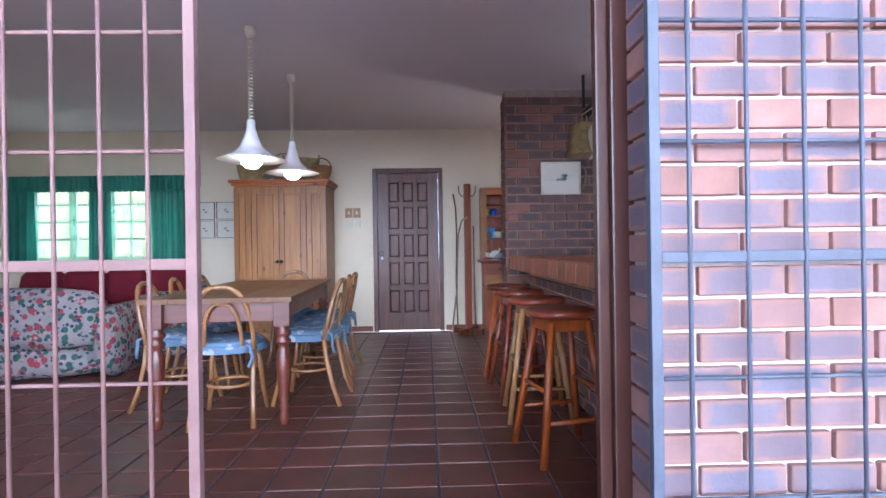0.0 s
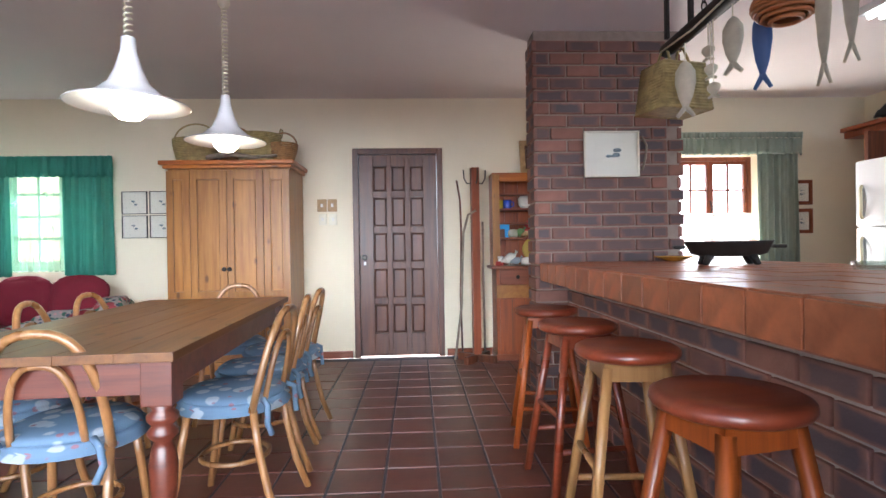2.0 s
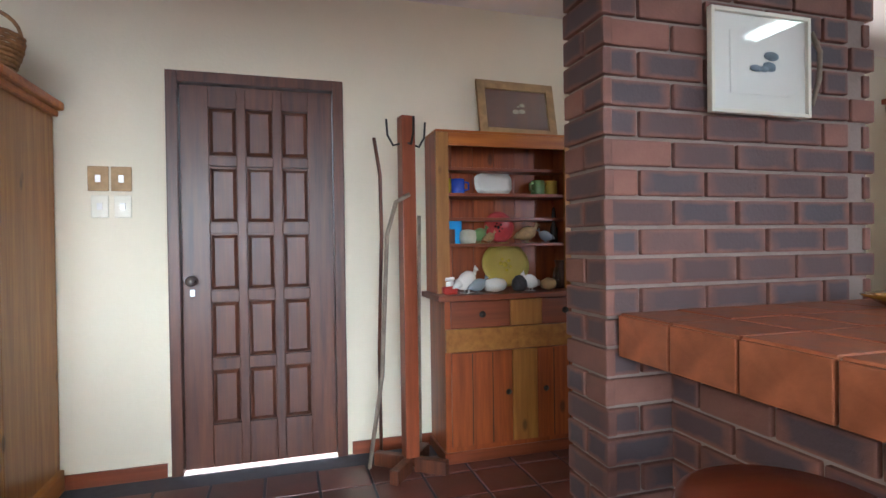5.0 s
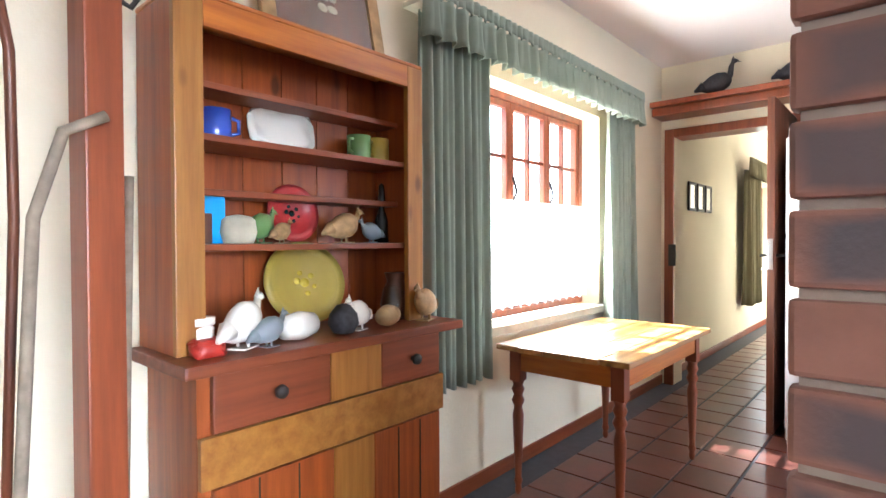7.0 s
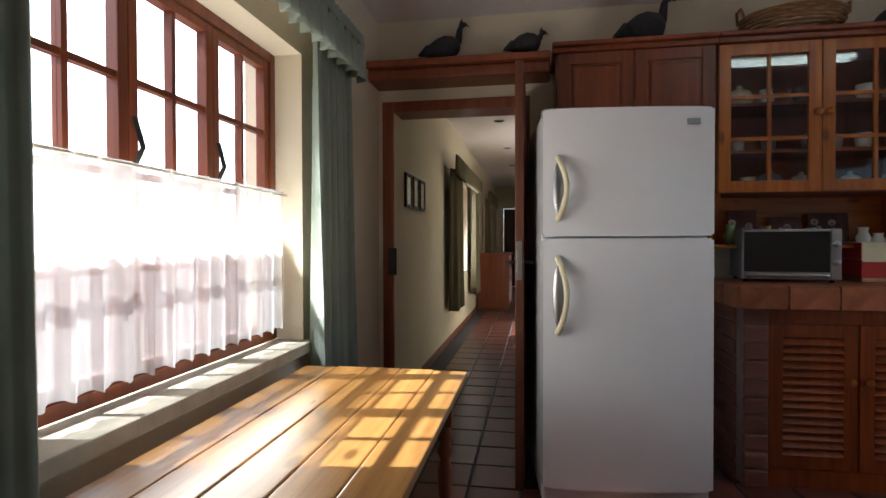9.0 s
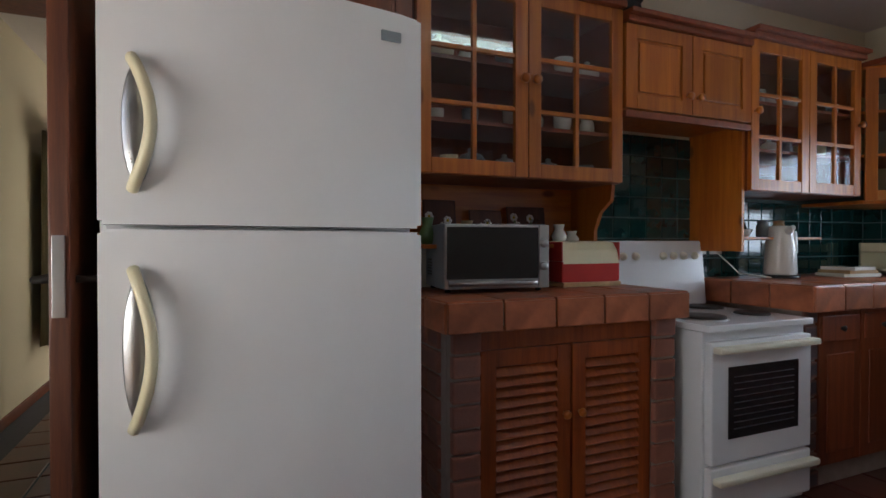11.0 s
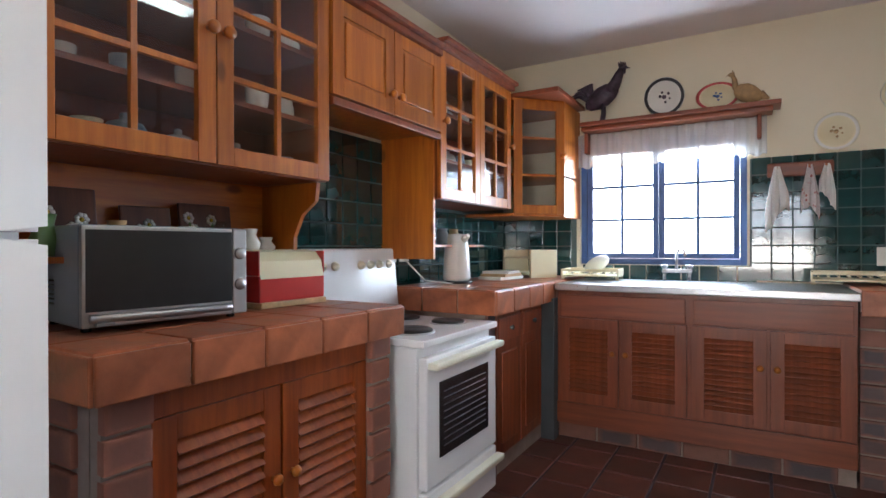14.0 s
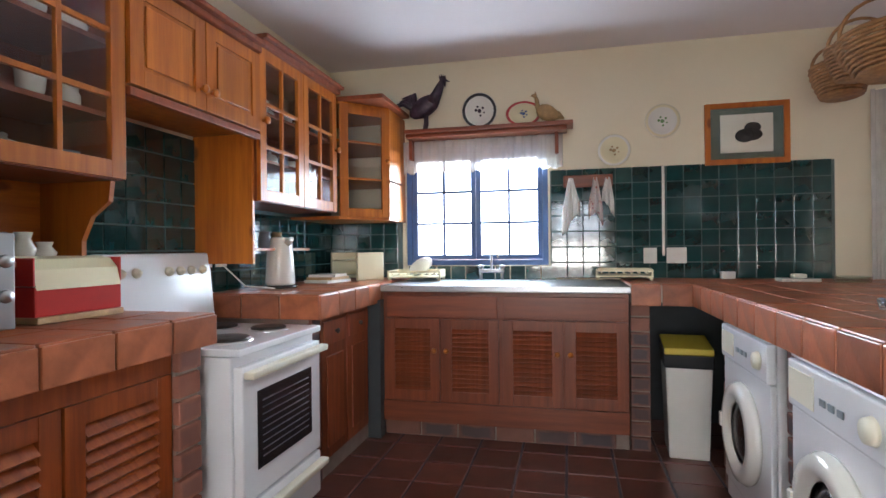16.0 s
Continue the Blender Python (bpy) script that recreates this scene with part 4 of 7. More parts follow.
c2 = thing("corner_counter", "corner kitchen counter with terracotta top and panelled doors", "counter")
part("core", bx(3.99, S, 0, EAST, 3.02, BT - 0.1), "mortar", c2)
part("slab", bx(3.935, S, BT - 0.1, EAST, 3.035, BT - 0.006), "cgrout", c2)
counter_tiles(c2, 3.92, EAST, S + 0.005, 3.045, BT, 0.2, "WN")
part("pilaster", bx(3.9, 2.19, 0, 3.985, 2.27, BT - 0.1, bev=0.004), "darkgrey", c2, "grey plastered upright")
for y in (2.46, 2.78):
    dd = part("door", bx(3.968, y - 0.155, 0.1, 3.988, y + 0.155, 0.82, bev=0.003), "redcab", c2)
    part("panel", bx(3.96, y - 0.1, 0.16, 3.968, y + 0.1, 0.62, bev=0.004), "redcab", dd)
    part("drawer_front", bx(3.96, y - 0.14, 0.68, 3.968, y + 0.14, 0.8, bev=0.003), "redcab", dd)
    part("knob", lathe([(0.006, 0), (0.015, 0.018), (0.001, 0.026)], 10, Matrix.Translation((3.962, y, 0.74)) @ pose(0, 0, 0, 0, -90)), "iron", dd)

# ---- sink unit ----
su = thing("sink_unit", "reddish wooden sink cupboard with four louvred doors", "cabinet")
part("core", bx(2.44, S, 0.1, 3.9, 2.18, 0.9), "redcab", su)
part("face_frame", bx(2.44, 2.18, 0.1, 3.9, 2.2, 0.9), "redcab", su)
part("plinth", bx(2.44, S, 0, 3.9, 2.16, 0.1), "mortar", su)
part("bottom_rail", bx(2.44, 2.2005, 0.1, 3.9, 2.215, 0.225, bev=0.003), "redcab_x", su)
for x in (3.53, 2.8):
    part("false_drawer", bx(x - 0.345, 2.2005, 0.745, x + 0.345, 2.216, 0.875, bev=0.004), "redcab_x", su)
for i, x in enumerate((2.62, 2.98, 3.35, 3.71)):
    louvre(su, 0.345, 0.5, pose(x, 2.213, 0.235, 0, 0, 180), (-1, 1, -1, 1)[i] * 1, "redcab", slats=14)
part("steel_top", bx(2.43, S + 0.003, 0.9, 3.91, 2.235, 0.94, bev=0.006), "steel", su, "stainless steel sink top")
for x in (3.2, 3.62):
    part("basin_rim", bx(x - 0.19, 1.68, 0.9405, x + 0.19, 2.06, 0.944, bev=0.0015), "grey", su)

# ---- stove ----
sv = thing("stove", "white free-standing electric stove with four plates", "stove", pose(3.89, 3.41, 0, 0, 0, -90) @ Matrix.Diagonal((1, 1, 0.935, 1)))
part("body", bx(-0.31, 0.04, 0.02, 0.31, 0.66, 0.84, bev=0.006), "white", sv)
part("hob", bx(-0.315, 0.0, 0.842, 0.315, 0.66, 0.872, bev=0.006), "white", sv)
for x, y, r in ((-0.15, 0.17, 0.09), (0.15, 0.17, 0.075), (-0.15, 0.43, 0.075), (0.15, 0.43, 0.09)):
    pl = part("hot_plate", lathe([(r, 0.872), (r, 0.884), (r - 0.008, 0.889), (0.02, 0.888), (0.001, 0.886)], 28, Matrix.Translation((x, y, 0))), "iron", sv, "black hot plate")
    part("trim_ring", lathe([(r + 0.01, 0.8722), (r + 0.01, 0.876), (r + 0.0008, 0.878)], 28, Matrix.Translation((x, y, 0)), cap=False), "steel", pl)
bp = bmesh.new()
box(bp, -0.31, 0.55, 0.873, 0.31, 0.655, 1.235, bev=0.015, m=Matrix.Translation((0, 0, 0)))
for v in bp.verts:
    if v.co.z > 1.0 and v.co.y < 0.62:
        v.co.y += 0.03
bpo = part("control_panel", bp, "white", sv)
for x in (-0.24, -0.16, 0.02, 0.09, 0.16, 0.24):
    k = part("knob", lathe([(0.022, 0), (0.02, 0.012), (0.012, 0.014), (0.01, 0.024), (0.001, 0.025)], 14, Matrix.Translation((x, 0.572, 1.15)) @ pose(0, 0, 0, 84)), "ivory", bpo)
dv = part("oven_door", bx(-0.3, 0.0, 0.275, 0.3, 0.038, 0.8, bev=0.008), "white", sv)
part("window", bx(-0.21, -0.004, 0.38, 0.21, 0.001, 0.69, bev=0.0015), "black", dv, "black oven glass")
for k in range(9):
    part("rack_line", bx(-0.18, -0.0055, 0.42 + k * 0.028, 0.18, -0.004, 0.424 + k * 0.028), "steel", dv)
part("handle", bx(-0.3, -0.045, 0.755, 0.3, -0.002, 0.785, bev=0.01), "ivory", dv)
wd_ = part("warmer_drawer", bx(-0.3, 0.0, 0.06, 0.3, 0.038, 0.262, bev=0.008), "white", sv)
part("handle", bx(-0.3, -0.045, 0.2, 0.3, -0.002, 0.23, bev=0.01), "ivory", wd_)


# ---- wall cabinets ----
def mullioned(owner, w, h, m, rows=3, cols=2, knob=1, material="oregon"):
    """A small-paned glass door in local x and z, facing -y."""
    e = thing("door", "", "")
    e.parent = owner
    e.matrix_local = m
    s = 0.058
    fr_ = bmesh.new()
    box(fr_, -w / 2, -0.012, 0, -w / 2 + s, 0.01, h, bev=0.003)
    box(fr_, w / 2 - s, -0.012, 0, w / 2, 0.01, h, bev=0.003)
    box(fr_, -w / 2 + s, -0.011, 0, w / 2 - s, 0.01, s, bev=0.003)
    box(fr_, -w / 2 + s, -0.011, h - s, w / 2 - s, 0.01, h, bev=0.003)
    part("door_frame", fr_, material, e)
    iw, ih = w - 2 * s, h - 2 * s
    for i in range(1, cols):
        x = -w / 2 + s + iw * i / cols
        part("glazing_bar", bx(x - 0.009, -0.009, s, x + 0.009, 0.008, h - s, bev=0.002), material, e)
    for j in range(1, rows):
        z = s + ih * j / rows
        part("glazing_bar", bx(-w / 2 + s, -0.008, z - 0.009, w / 2 - s, 0.007, z + 0.009, bev=0.002), material, e)
    g = part("pane", bx(-w / 2 + s, -0.001, s, w / 2 - s, 0.001, h - s), "glass", e, "clear glass")
    g.visible_shadow = False
    part("knob", lathe([(0.008, 0), (0.009, 0.014), (0.02, 0.022), (0.018, 0.034), (0.001, 0.038)], 14, Matrix.Translation((knob * (w / 2 - 0.025), -0.011, h * 0.52)) @ pose(0, 0, 0, 90)), material, e)
    return e


def shell(owner, y0, y1, z0, z1, x=4.22, material="redcab", shelves=()):
    """A hollow box on the east wall."""
    part("side", bx(x, y0, z0, EAST - 0.004, y0 + 0.018, z1), material, owner)
    part("side", bx(x, y1 - 0.018, z0, EAST - 0.004, y1, z1), material, owner)
    part("bottom", bx(x, y0 + 0.018, z0, EAST - 0.004, y1 - 0.018, z0 + 0.018), material, owner)
    part("top", bx(x, y0 + 0.018, z1 - 0.018, EAST - 0.004, y1 - 0.018, z1), material, owner)
    part("back", bx(EAST - 0.016, y0 + 0.018, z0 + 0.018, EAST - 0.004, y1 - 0.018, z1 - 0.018), material, owner)
    for z in shelves:
        part("shelf", bx(x + 0.02, y0 + 0.018, z - 0.016, EAST - 0.016, y1 - 0.018, z), material, owner)


def cornice(owner, y0, y1, z, x=4.2):
    bm = bmesh.new()
    box(bm, x - 0.05, y0, z + 0.028, EAST - 0.004, y1, z + 0.05, bev=0.006)
    box(bm, x - 0.025, y0, z, EAST - 0.004, y1, z + 0.028, bev=0.006)
    part("cornice", bm, "redcab", owner)


def raised(owner, w, h, m, knob=1, material="oregon"):
    e = part("door", bx(-w / 2, 0.0, 0, w / 2, 0.02, h, bev=0.003), material, owner)
    e.matrix_local = m
    s = 0.06
    for a in ((-w / 2, 0, -w / 2 + s, h), (w / 2 - s, 0, w / 2, h), (-w / 2 + s, 0, w / 2 - s, s), (-w / 2 + s, h - s, w / 2 - s, h)):
        part("frame_member", bx(a[0], -0.008, a[1], a[2], -0.0005, a[3], bev=0.002), material, e)
    part("raised_panel", bx(-w / 2 + s + 0.015, -0.007, s + 0.015, w / 2 - s - 0.015, -0.0005, h - s - 0.015, bev=0.005), material, e)
    if knob:
        part("knob", lathe([(0.008, 0), (0.009, 0.014), (0.019, 0.02), (0.016, 0.03), (0.001, 0.034)], 14, Matrix.Translation((knob * (w / 2 - 0.03), -0.008, h * 0.22)) @ pose(0, 0, 0, 90)), material, e)
    return e


ZT = 2.15
ca = thing("fridge_cabinet", "reddish wooden wall cabinet above the fridge", "cabinet")
shell(ca, 4.84, 5.64, 1.76, ZT)
for y in (5.045, 5.435):
    raised(ca, 0.385, 0.385, pose(4.2, y, 1.763, 0, 0, -90), 0, "redcab")
cornice(ca, 4.84, 5.66, ZT)
cb = thing("glass_cabinet", "orange pine wall cabinet with two small-paned glass doors", "cabinet")
shell(cb, 3.88, 4.835, 1.4, ZT, shelves=(1.62, 1.86))
for y, k in ((4.12, -1), (4.596, 1)):
    mullioned(cb, 0.472, 0.745, pose(4.212, y, 1.403, 0, 0, -90), knob=k)
cornice(cb, 3.88, 4.838, ZT)
for y in (3.89, 4.81):
    bm = bmesh.new()
    pts = [(4.24, 1.399), (4.25, 1.33), (4.32, 1.28), (4.36, 1.2), (4.36, 1.12), (4.546, 1.12), (4.546, 1.399)]
    a = [bm.verts.new((x, y, z)) for x, z in pts]
    b_ = [bm.verts.new((x, y + 0.018, z)) for x, z in pts]
    bm.faces.new(a)
    bm.faces.new(b_[::-1])
    for i in range(7):
        bm.faces.new((a[i], a[(i + 1) % 7], b_[(i + 1) % 7], b_[i]))
    part("bracket", bm, "oregon", cb, "curved bracket")
part("low_shelf", bx(4.34, 3.909, 1.12, EAST - 0.02, 4.809, 1.137, bev=0.003), "oregon_y", cb)
part("back_panel", bx(EAST - 0.018, 3.909, 1.137, EAST - 0.004, 4.809, 1.399), "oregon_y", cb)
cc = thing("hood_cabinet", "pine wall cabinet above the stove with two raised-panel doors", "cabinet")
shell(cc, 3.1, 3.875, 1.72, 2.1, material="oregon")
for y, k in ((3.29, -1), (3.68, 1)):
    raised(cc, 0.385, 0.365, pose(4.2, y, 1.73, 0, 0, -90), k)
cornice(cc, 3.1, 3.875, 2.1)
part("hood_lip", bx(4.19, 3.1, 1.69, 4.22, 3.875, 1.72, bev=0.004), "redcab", cc)
part("side_panel", bx(4.225, 3.1, 1.1, EAST - 0.004, 3.118, 1.718), "oregon", cc)
cd = thing("glass_cabinet", "darker pine wall cabinet with two glass doors beside the stove", "cabinet")
shell(cd, 2.2, 3.09, 1.4, ZT, shelves=(1.62, 1.86))
for y, k in ((2.43, 1), (2.868, -1)):
    mullioned(cd, 0.435, 0.745, pose(4.212, y, 1.403, 0, 0, -90), knob=k, material="oregon")
cornice(cd, 2.2, 3.095, ZT)
ce = thing("corner_cabinet", "diagonal pine corner cabinet with a single glass door", "cabinet")
for z0, z1 in ((1.36, 1.38), (1.62, 1.635), (1.86, 1.875), (2.1, 2.12)):
    bm = bmesh.new()
    pts = [(4.2, 2.19), (4.2, 2.19), (3.95, 1.92), (3.95, S + 0.004), (EAST - 0.004, S + 0.004), (EAST - 0.004, 2.19)][1:]
    a = [bm.verts.new((x, y, z0)) for x, y in pts]
    b_ = [bm.verts.new((x, y, z1)) for x, y in pts]
    bm.faces.new(a)
    bm.faces.new(b_[::-1])
    for i in range(5):
        bm.faces.new((a[i], a[(i + 1) % 5], b_[(i + 1) % 5], b_[i]))
    part("shelf", bm, "oregon", ce)
part("side", bx(3.95, S + 0.004, 1.3805, 3.968, 1.92, 2.0995), "oregon", ce)
mullioned(ce, 0.36, 0.73, Matrix.Translation((4.072, 2.058, 1.375)) @ pose(0, 0, 0, 0, 0, -90 - 42.8), rows=1, cols=1, knob=1)
part("cornice", bx(3.9, 1.6, 2.1205, 4.24, 2.18, 2.15, bev=0.006), "redcab", ce)

# ---- display shelf over the passage door ----
sf = thing("plate_shelf", "heavy reddish timber ledge above the passage doorway", "shelf")
part("board", bx(4.28, 5.665, 2.165, EAST - 0.004, N - 0.004, 2.205, bev=0.006), "redcab", sf)
part("moulding", bx(4.32, 5.665, 2.1, EAST - 0.004, N - 0.004, 2.164, bev=0.012), "redcab", sf)

# ---- openings, windows and curtains ----


def casements(name, label, x0, x1, z0, z1, y, ncase, cols, rows, material, face=-1, fw=0.05, sash=0.04, barw=0.012):
    """A window in a y wall: outer frame, sashes, glazing bars, panes."""
    w = thing(name, label, "window", kind="structure")
    fr_ = bmesh.new()
    box(fr_, x0, y, z0, x0 + fw, y + 0.06, z1, bev=0.003)
    box(fr_, x1 - fw, y, z0, x1, y + 0.06, z1, bev=0.003)
    box(fr_, x0 + fw, y, z0, x1 - fw, y + 0.06, z0 + fw, bev=0.003)
    box(fr_, x0 + fw, y, z1 - fw, x1 - fw, y + 0.06, z1, bev=0.003)
    part("window_frame", fr_, material, w)
    cw = (x1 - x0 - 2 * fw) / ncase
    for k in range(ncase):
        a, b_ = x0 + fw + cw * k + 0.002, x0 + fw + cw * (k + 1) - 0.002
        c_, d_ = z0 + fw + 0.002, z1 - fw - 0.002
        s = bmesh.new()
        box(s, a, y + 0.008, c_, a + sash, y + 0.048, d_, bev=0.003)
        box(s, b_ - sash, y + 0.008, c_, b_, y + 0.048, d_, bev=0.003)
        box(s, a + sash, y + 0.008, c_, b_ - sash, y + 0.048, c_ + sash, bev=0.003)
        box(s, a + sash, y + 0.008, d_ - sash, b_ - sash, y + 0.048, d_, bev=0.003)
        so = part("sash", s, material, w)
        a, b_, c_, d_ = a + sash, b_ - sash, c_ + sash, d_ - sash
        for i in range(1, cols):
            x = a + (b_ - a) * i / cols
            part("glazing_bar", bx(x - barw, y + 0.014, c_, x + barw, y + 0.042, d_), material, so)
        for j in range(1, rows):
            zz = c_ + (d_ - c_) * j / rows
            part("glazing_bar", bx(a, y + 0.016, zz - barw, b_, y + 0.04, zz + barw), material, so)
        for i in range(cols):
            for j in range(rows):
                g = part("pane", bx(a + (b_ - a) * i / cols + barw, y + 0.026, c_ + (d_ - c_) * j / rows + barw, a + (b_ - a) * (i + 1) / cols - barw, y + 0.029, c_ + (d_ - c_) * (j + 1) / rows - barw), "glass", so)
                g.visible_shadow = False
    return w


w1 = casements("window_1", "three-light red-brown timber window with small panes", 2.16, 3.42, 0.745, 1.95, N + 0.12, 3, 2, 4, "redcab", fw=0.04, sash=0.034, barw=0.009)
part("window_sill", bx(2.1, N - 0.05, 0.7, 3.48, N + 0.12, 0.744, bev=0.006), "paleclay", w1, "pale painted sill")
for x in (2.58, 2.97):
    part("stay", tube([(x, N + 0.11, 1.35), (x + 0.02, N + 0.09, 1.42), (x, N + 0.1, 1.5)], 0.008, 6), "iron", w1)
casements("window_2", "wide timber cottage-pane window behind green curtains", -4.95, -2.95, 0.9, 1.95, N + 0.12, 4, 2, 4, "ivory")
w3 = casements("window_3", "dark-framed sink window with two six-pane lights", 2.905, 3.95, 1.04, 1.89, S - 0.09, 2, 2, 3, "bluefish", fw=0.04, sash=0.035, barw=0.009)
casements("window_4", "timber passage window behind olive curtains", 7.7, 9.0, 0.75, 1.9, N + 0.12, 2, 2, 4, "redcab")
casements("window_5", "further timber passage window", 11.5, 12.6, 0.75, 1.9, N + 0.12, 2, 2, 4, "redcab")


def drape(x0, x1, y, z0, z1, folds, depth=0.035, waist=None, seed=1, nx=90, nz=14):
    """Hanging folded cloth; waist pulls its width in towards one side at the hem."""
    bm = bmesh.new()
    rng_ = random.Random(seed)
    ph = [rng_.uniform(0, 6.28) for _ in range(3)]
    grid = []
    for j in range(nz + 1):
        v = j / nz
        row = []
        for i in range(nx + 1):
            u = i / nx
            d = math.sin(u * folds * 6.283 + ph[0] + 0.5 * math.sin(v * 2.2 + ph[1])) + 0.4 * math.sin(u * folds * 2.3 * 6.283 + ph[2])
            x = x0 + (x1 - x0) * u
            if waist:
                x += (waist - x) * 0.35 * v
            row.append(bm.verts.new((x, y + depth * d * (0.5 + 0.5 * v), z1 + (z0 - z1) * v + 0.008 * math.sin(u * folds * 6.283) * v)))
        grid.append(row)
    for j in range(nz):
        for i in range(nx):
            bm.faces.new((grid[j][i], grid[j][i + 1], grid[j + 1][i + 1], grid[j + 1][i])).smooth = True
    return bm


def thick(ob, t=0.004):
    md = ob.modifiers.new("thickness", "SOLIDIFY")
    md.thickness = t
    return ob


thick(solid("curtain", drape(1.65, 2.08, N - 0.09, 0.55, 2.05, 7, seed=2), "curtain", "sage green curtain hanging beside the kitchen window", "curtain", "kitchen window curtains"))
thick(solid("curtain", drape(3.34, 3.76, N - 0.09, 0.52, 2.05, 6, seed=5), "curtain", "sage green curtain drawn back near the corner", "curtain", "kitchen window curtains"))
va = thing("valance", "gathered sage green valance with a frilled hem", "valance")
thick(part("heading", drape(1.63, 3.78, N - 0.15, 2.09, 2.15, 46, 0.01, nx=380, nz=3), "curtain", va))
thick(part("skirt", drape(1.63, 3.78, N - 0.15, 1.93, 2.09, 24, 0.026, nx=300, nz=6, seed=4), "curtain", va))
part("rail", bx(1.65, N - 0.13, 2.08, 3.76, N - 0.003, 2.1), "ivory", va)
lc = solid("cafe_curtain", drape(2.2, 3.39, N + 0.07, 0.8, 1.37, 14, 0.01, nx=220), "lace", "sheer white lace half curtain across the lower panes", "curtain")
solid("curtain_wire", tube([(2.165, N + 0.07, 1.365), (3.415, N + 0.07, 1.355)], 0.005), "ivory", "thin white curtain wire", "curtain rail")
# lounge window
thick(solid("curtain", drape(-3.35, -2.9, N - 0.08, 0.86, 1.9, 5, seed=7), "green", "green curtain hanging at the lounge window", "curtain", "lounge curtains"))
thick(solid("curtain", drape(-4.1, -3.85, N - 0.08, 0.86, 1.9, 4, seed=8), "green", "green curtain hanging at the lounge window", "curtain", "lounge curtains"))
thick(solid("curtain", drape(-5.1, -4.75, N - 0.08, 0.86, 1.9, 4, seed=9), "green", "green curtain hanging at the lounge window", "curtain", "lounge curtains"))
solid("net_curtain", drape(-5.0, -2.95, N - 0.03, 0.9, 1.92, 34, 0.014, nx=330), "net", "thin green net curtain glowing with daylight", "curtain")
thick(solid("valance", drape(-5.1, -2.87, N - 0.12, 1.78, 1.97, 30, 0.02, nx=300, nz=5), "green", "gathered green valance over the lounge window", "valance"))
# sink window
thick(solid("lace_valance", drape(2.8, 3.98, S + 0.045, 1.715, 1.95, 16, 0.014, nx=220, seed=3), "lace", "white lace frill hanging below the shelf", "valance"), 0.002)
# garden door beside the kitchen wall
thick(solid("curtain", drape(0.7, 0.98, S + 0.08, 0.05, 2.1, 4, 0.03, seed=12), "lace", "white lace curtain at the garden door", "curtain"))
# passage
for x0, x1, s in ((7.0, 7.72, 3), (8.98, 9.45, 6), (11.1, 11.5, 8)):
    thick(solid("curtain", drape(x0, x1, N - 0.1, 0.4, 1.95, 6, 0.04, seed=s), "olive", "olive brown curtain in the passage", "curtain", "passage curtains"))
for x0, x1 in ((6.9, 9.6), (11.0, 13.0)):
    thick(solid("valance", drape(x0, x1, N - 0.16, 1.86, 2.08, 18, 0.02, nx=200, nz=4), "olive", "olive brown pelmet frill in the passage", "valance"))
pd_ = thing("chest", "reddish wooden chest standing in the passage", "chest", pose(10.6, 6.42, 0))
part("body", bx(-0.5, -0.24, 0.06, 0.5, 0.27, 0.93, bev=0.006), "redcab", pd_)
part("top", bx(-0.53, -0.27, 0.931, 0.53, 0.28, 0.96, bev=0.006), "redcab_x", pd_)
part("plinth", bx(-0.48, -0.22, 0, 0.48, 0.27, 0.0595), "door", pd_)
for k in range(4):
    dd = part("drawer", bx(-0.47, -0.256, 0.1 + k * 0.205, 0.47, -0.2405, 0.29 + k * 0.205, bev=0.004), "redcab_x", pd_)
for x in (5.6, 7.4, 9.2, 11.0):
    dn = thing("downlight", "small recessed ceiling downlight in the passage", "lamp", pose(x, 6.15, H), group="passage downlights")
    part("ring", lathe([(0.045, -0.001), (0.06, -0.001), (0.058, -0.012), (0.045, -0.012)], 20, cap=False), "steel", dn)
    part("lens", lathe([(0.001, -0.006), (0.044, -0.006)], 20), "darkgrey", dn)

# ---- garden door frame and security gates ----
gd = thing("door_frame", "brown varnished frame of the garden door", "door frame", kind="structure")
part("post", bx(0.53, 1.503, 0, 0.636, 1.545, 2.33, bev=0.006), "brownsteel", gd)
part("stop", bx(0.492, 1.522, 0, 0.5295, 1.56, 2.33, bev=0.006), "brownsteel", gd)
part("post", bx(-2.9, 1.452, 0, -2.8, 1.545, 2.33, bev=0.006), "brownsteel", gd)
part("head", bx(-2.8, 1.452, 2.25, 0.5295, 1.545, 2.33, bev=0.006), "brownsteel", gd)


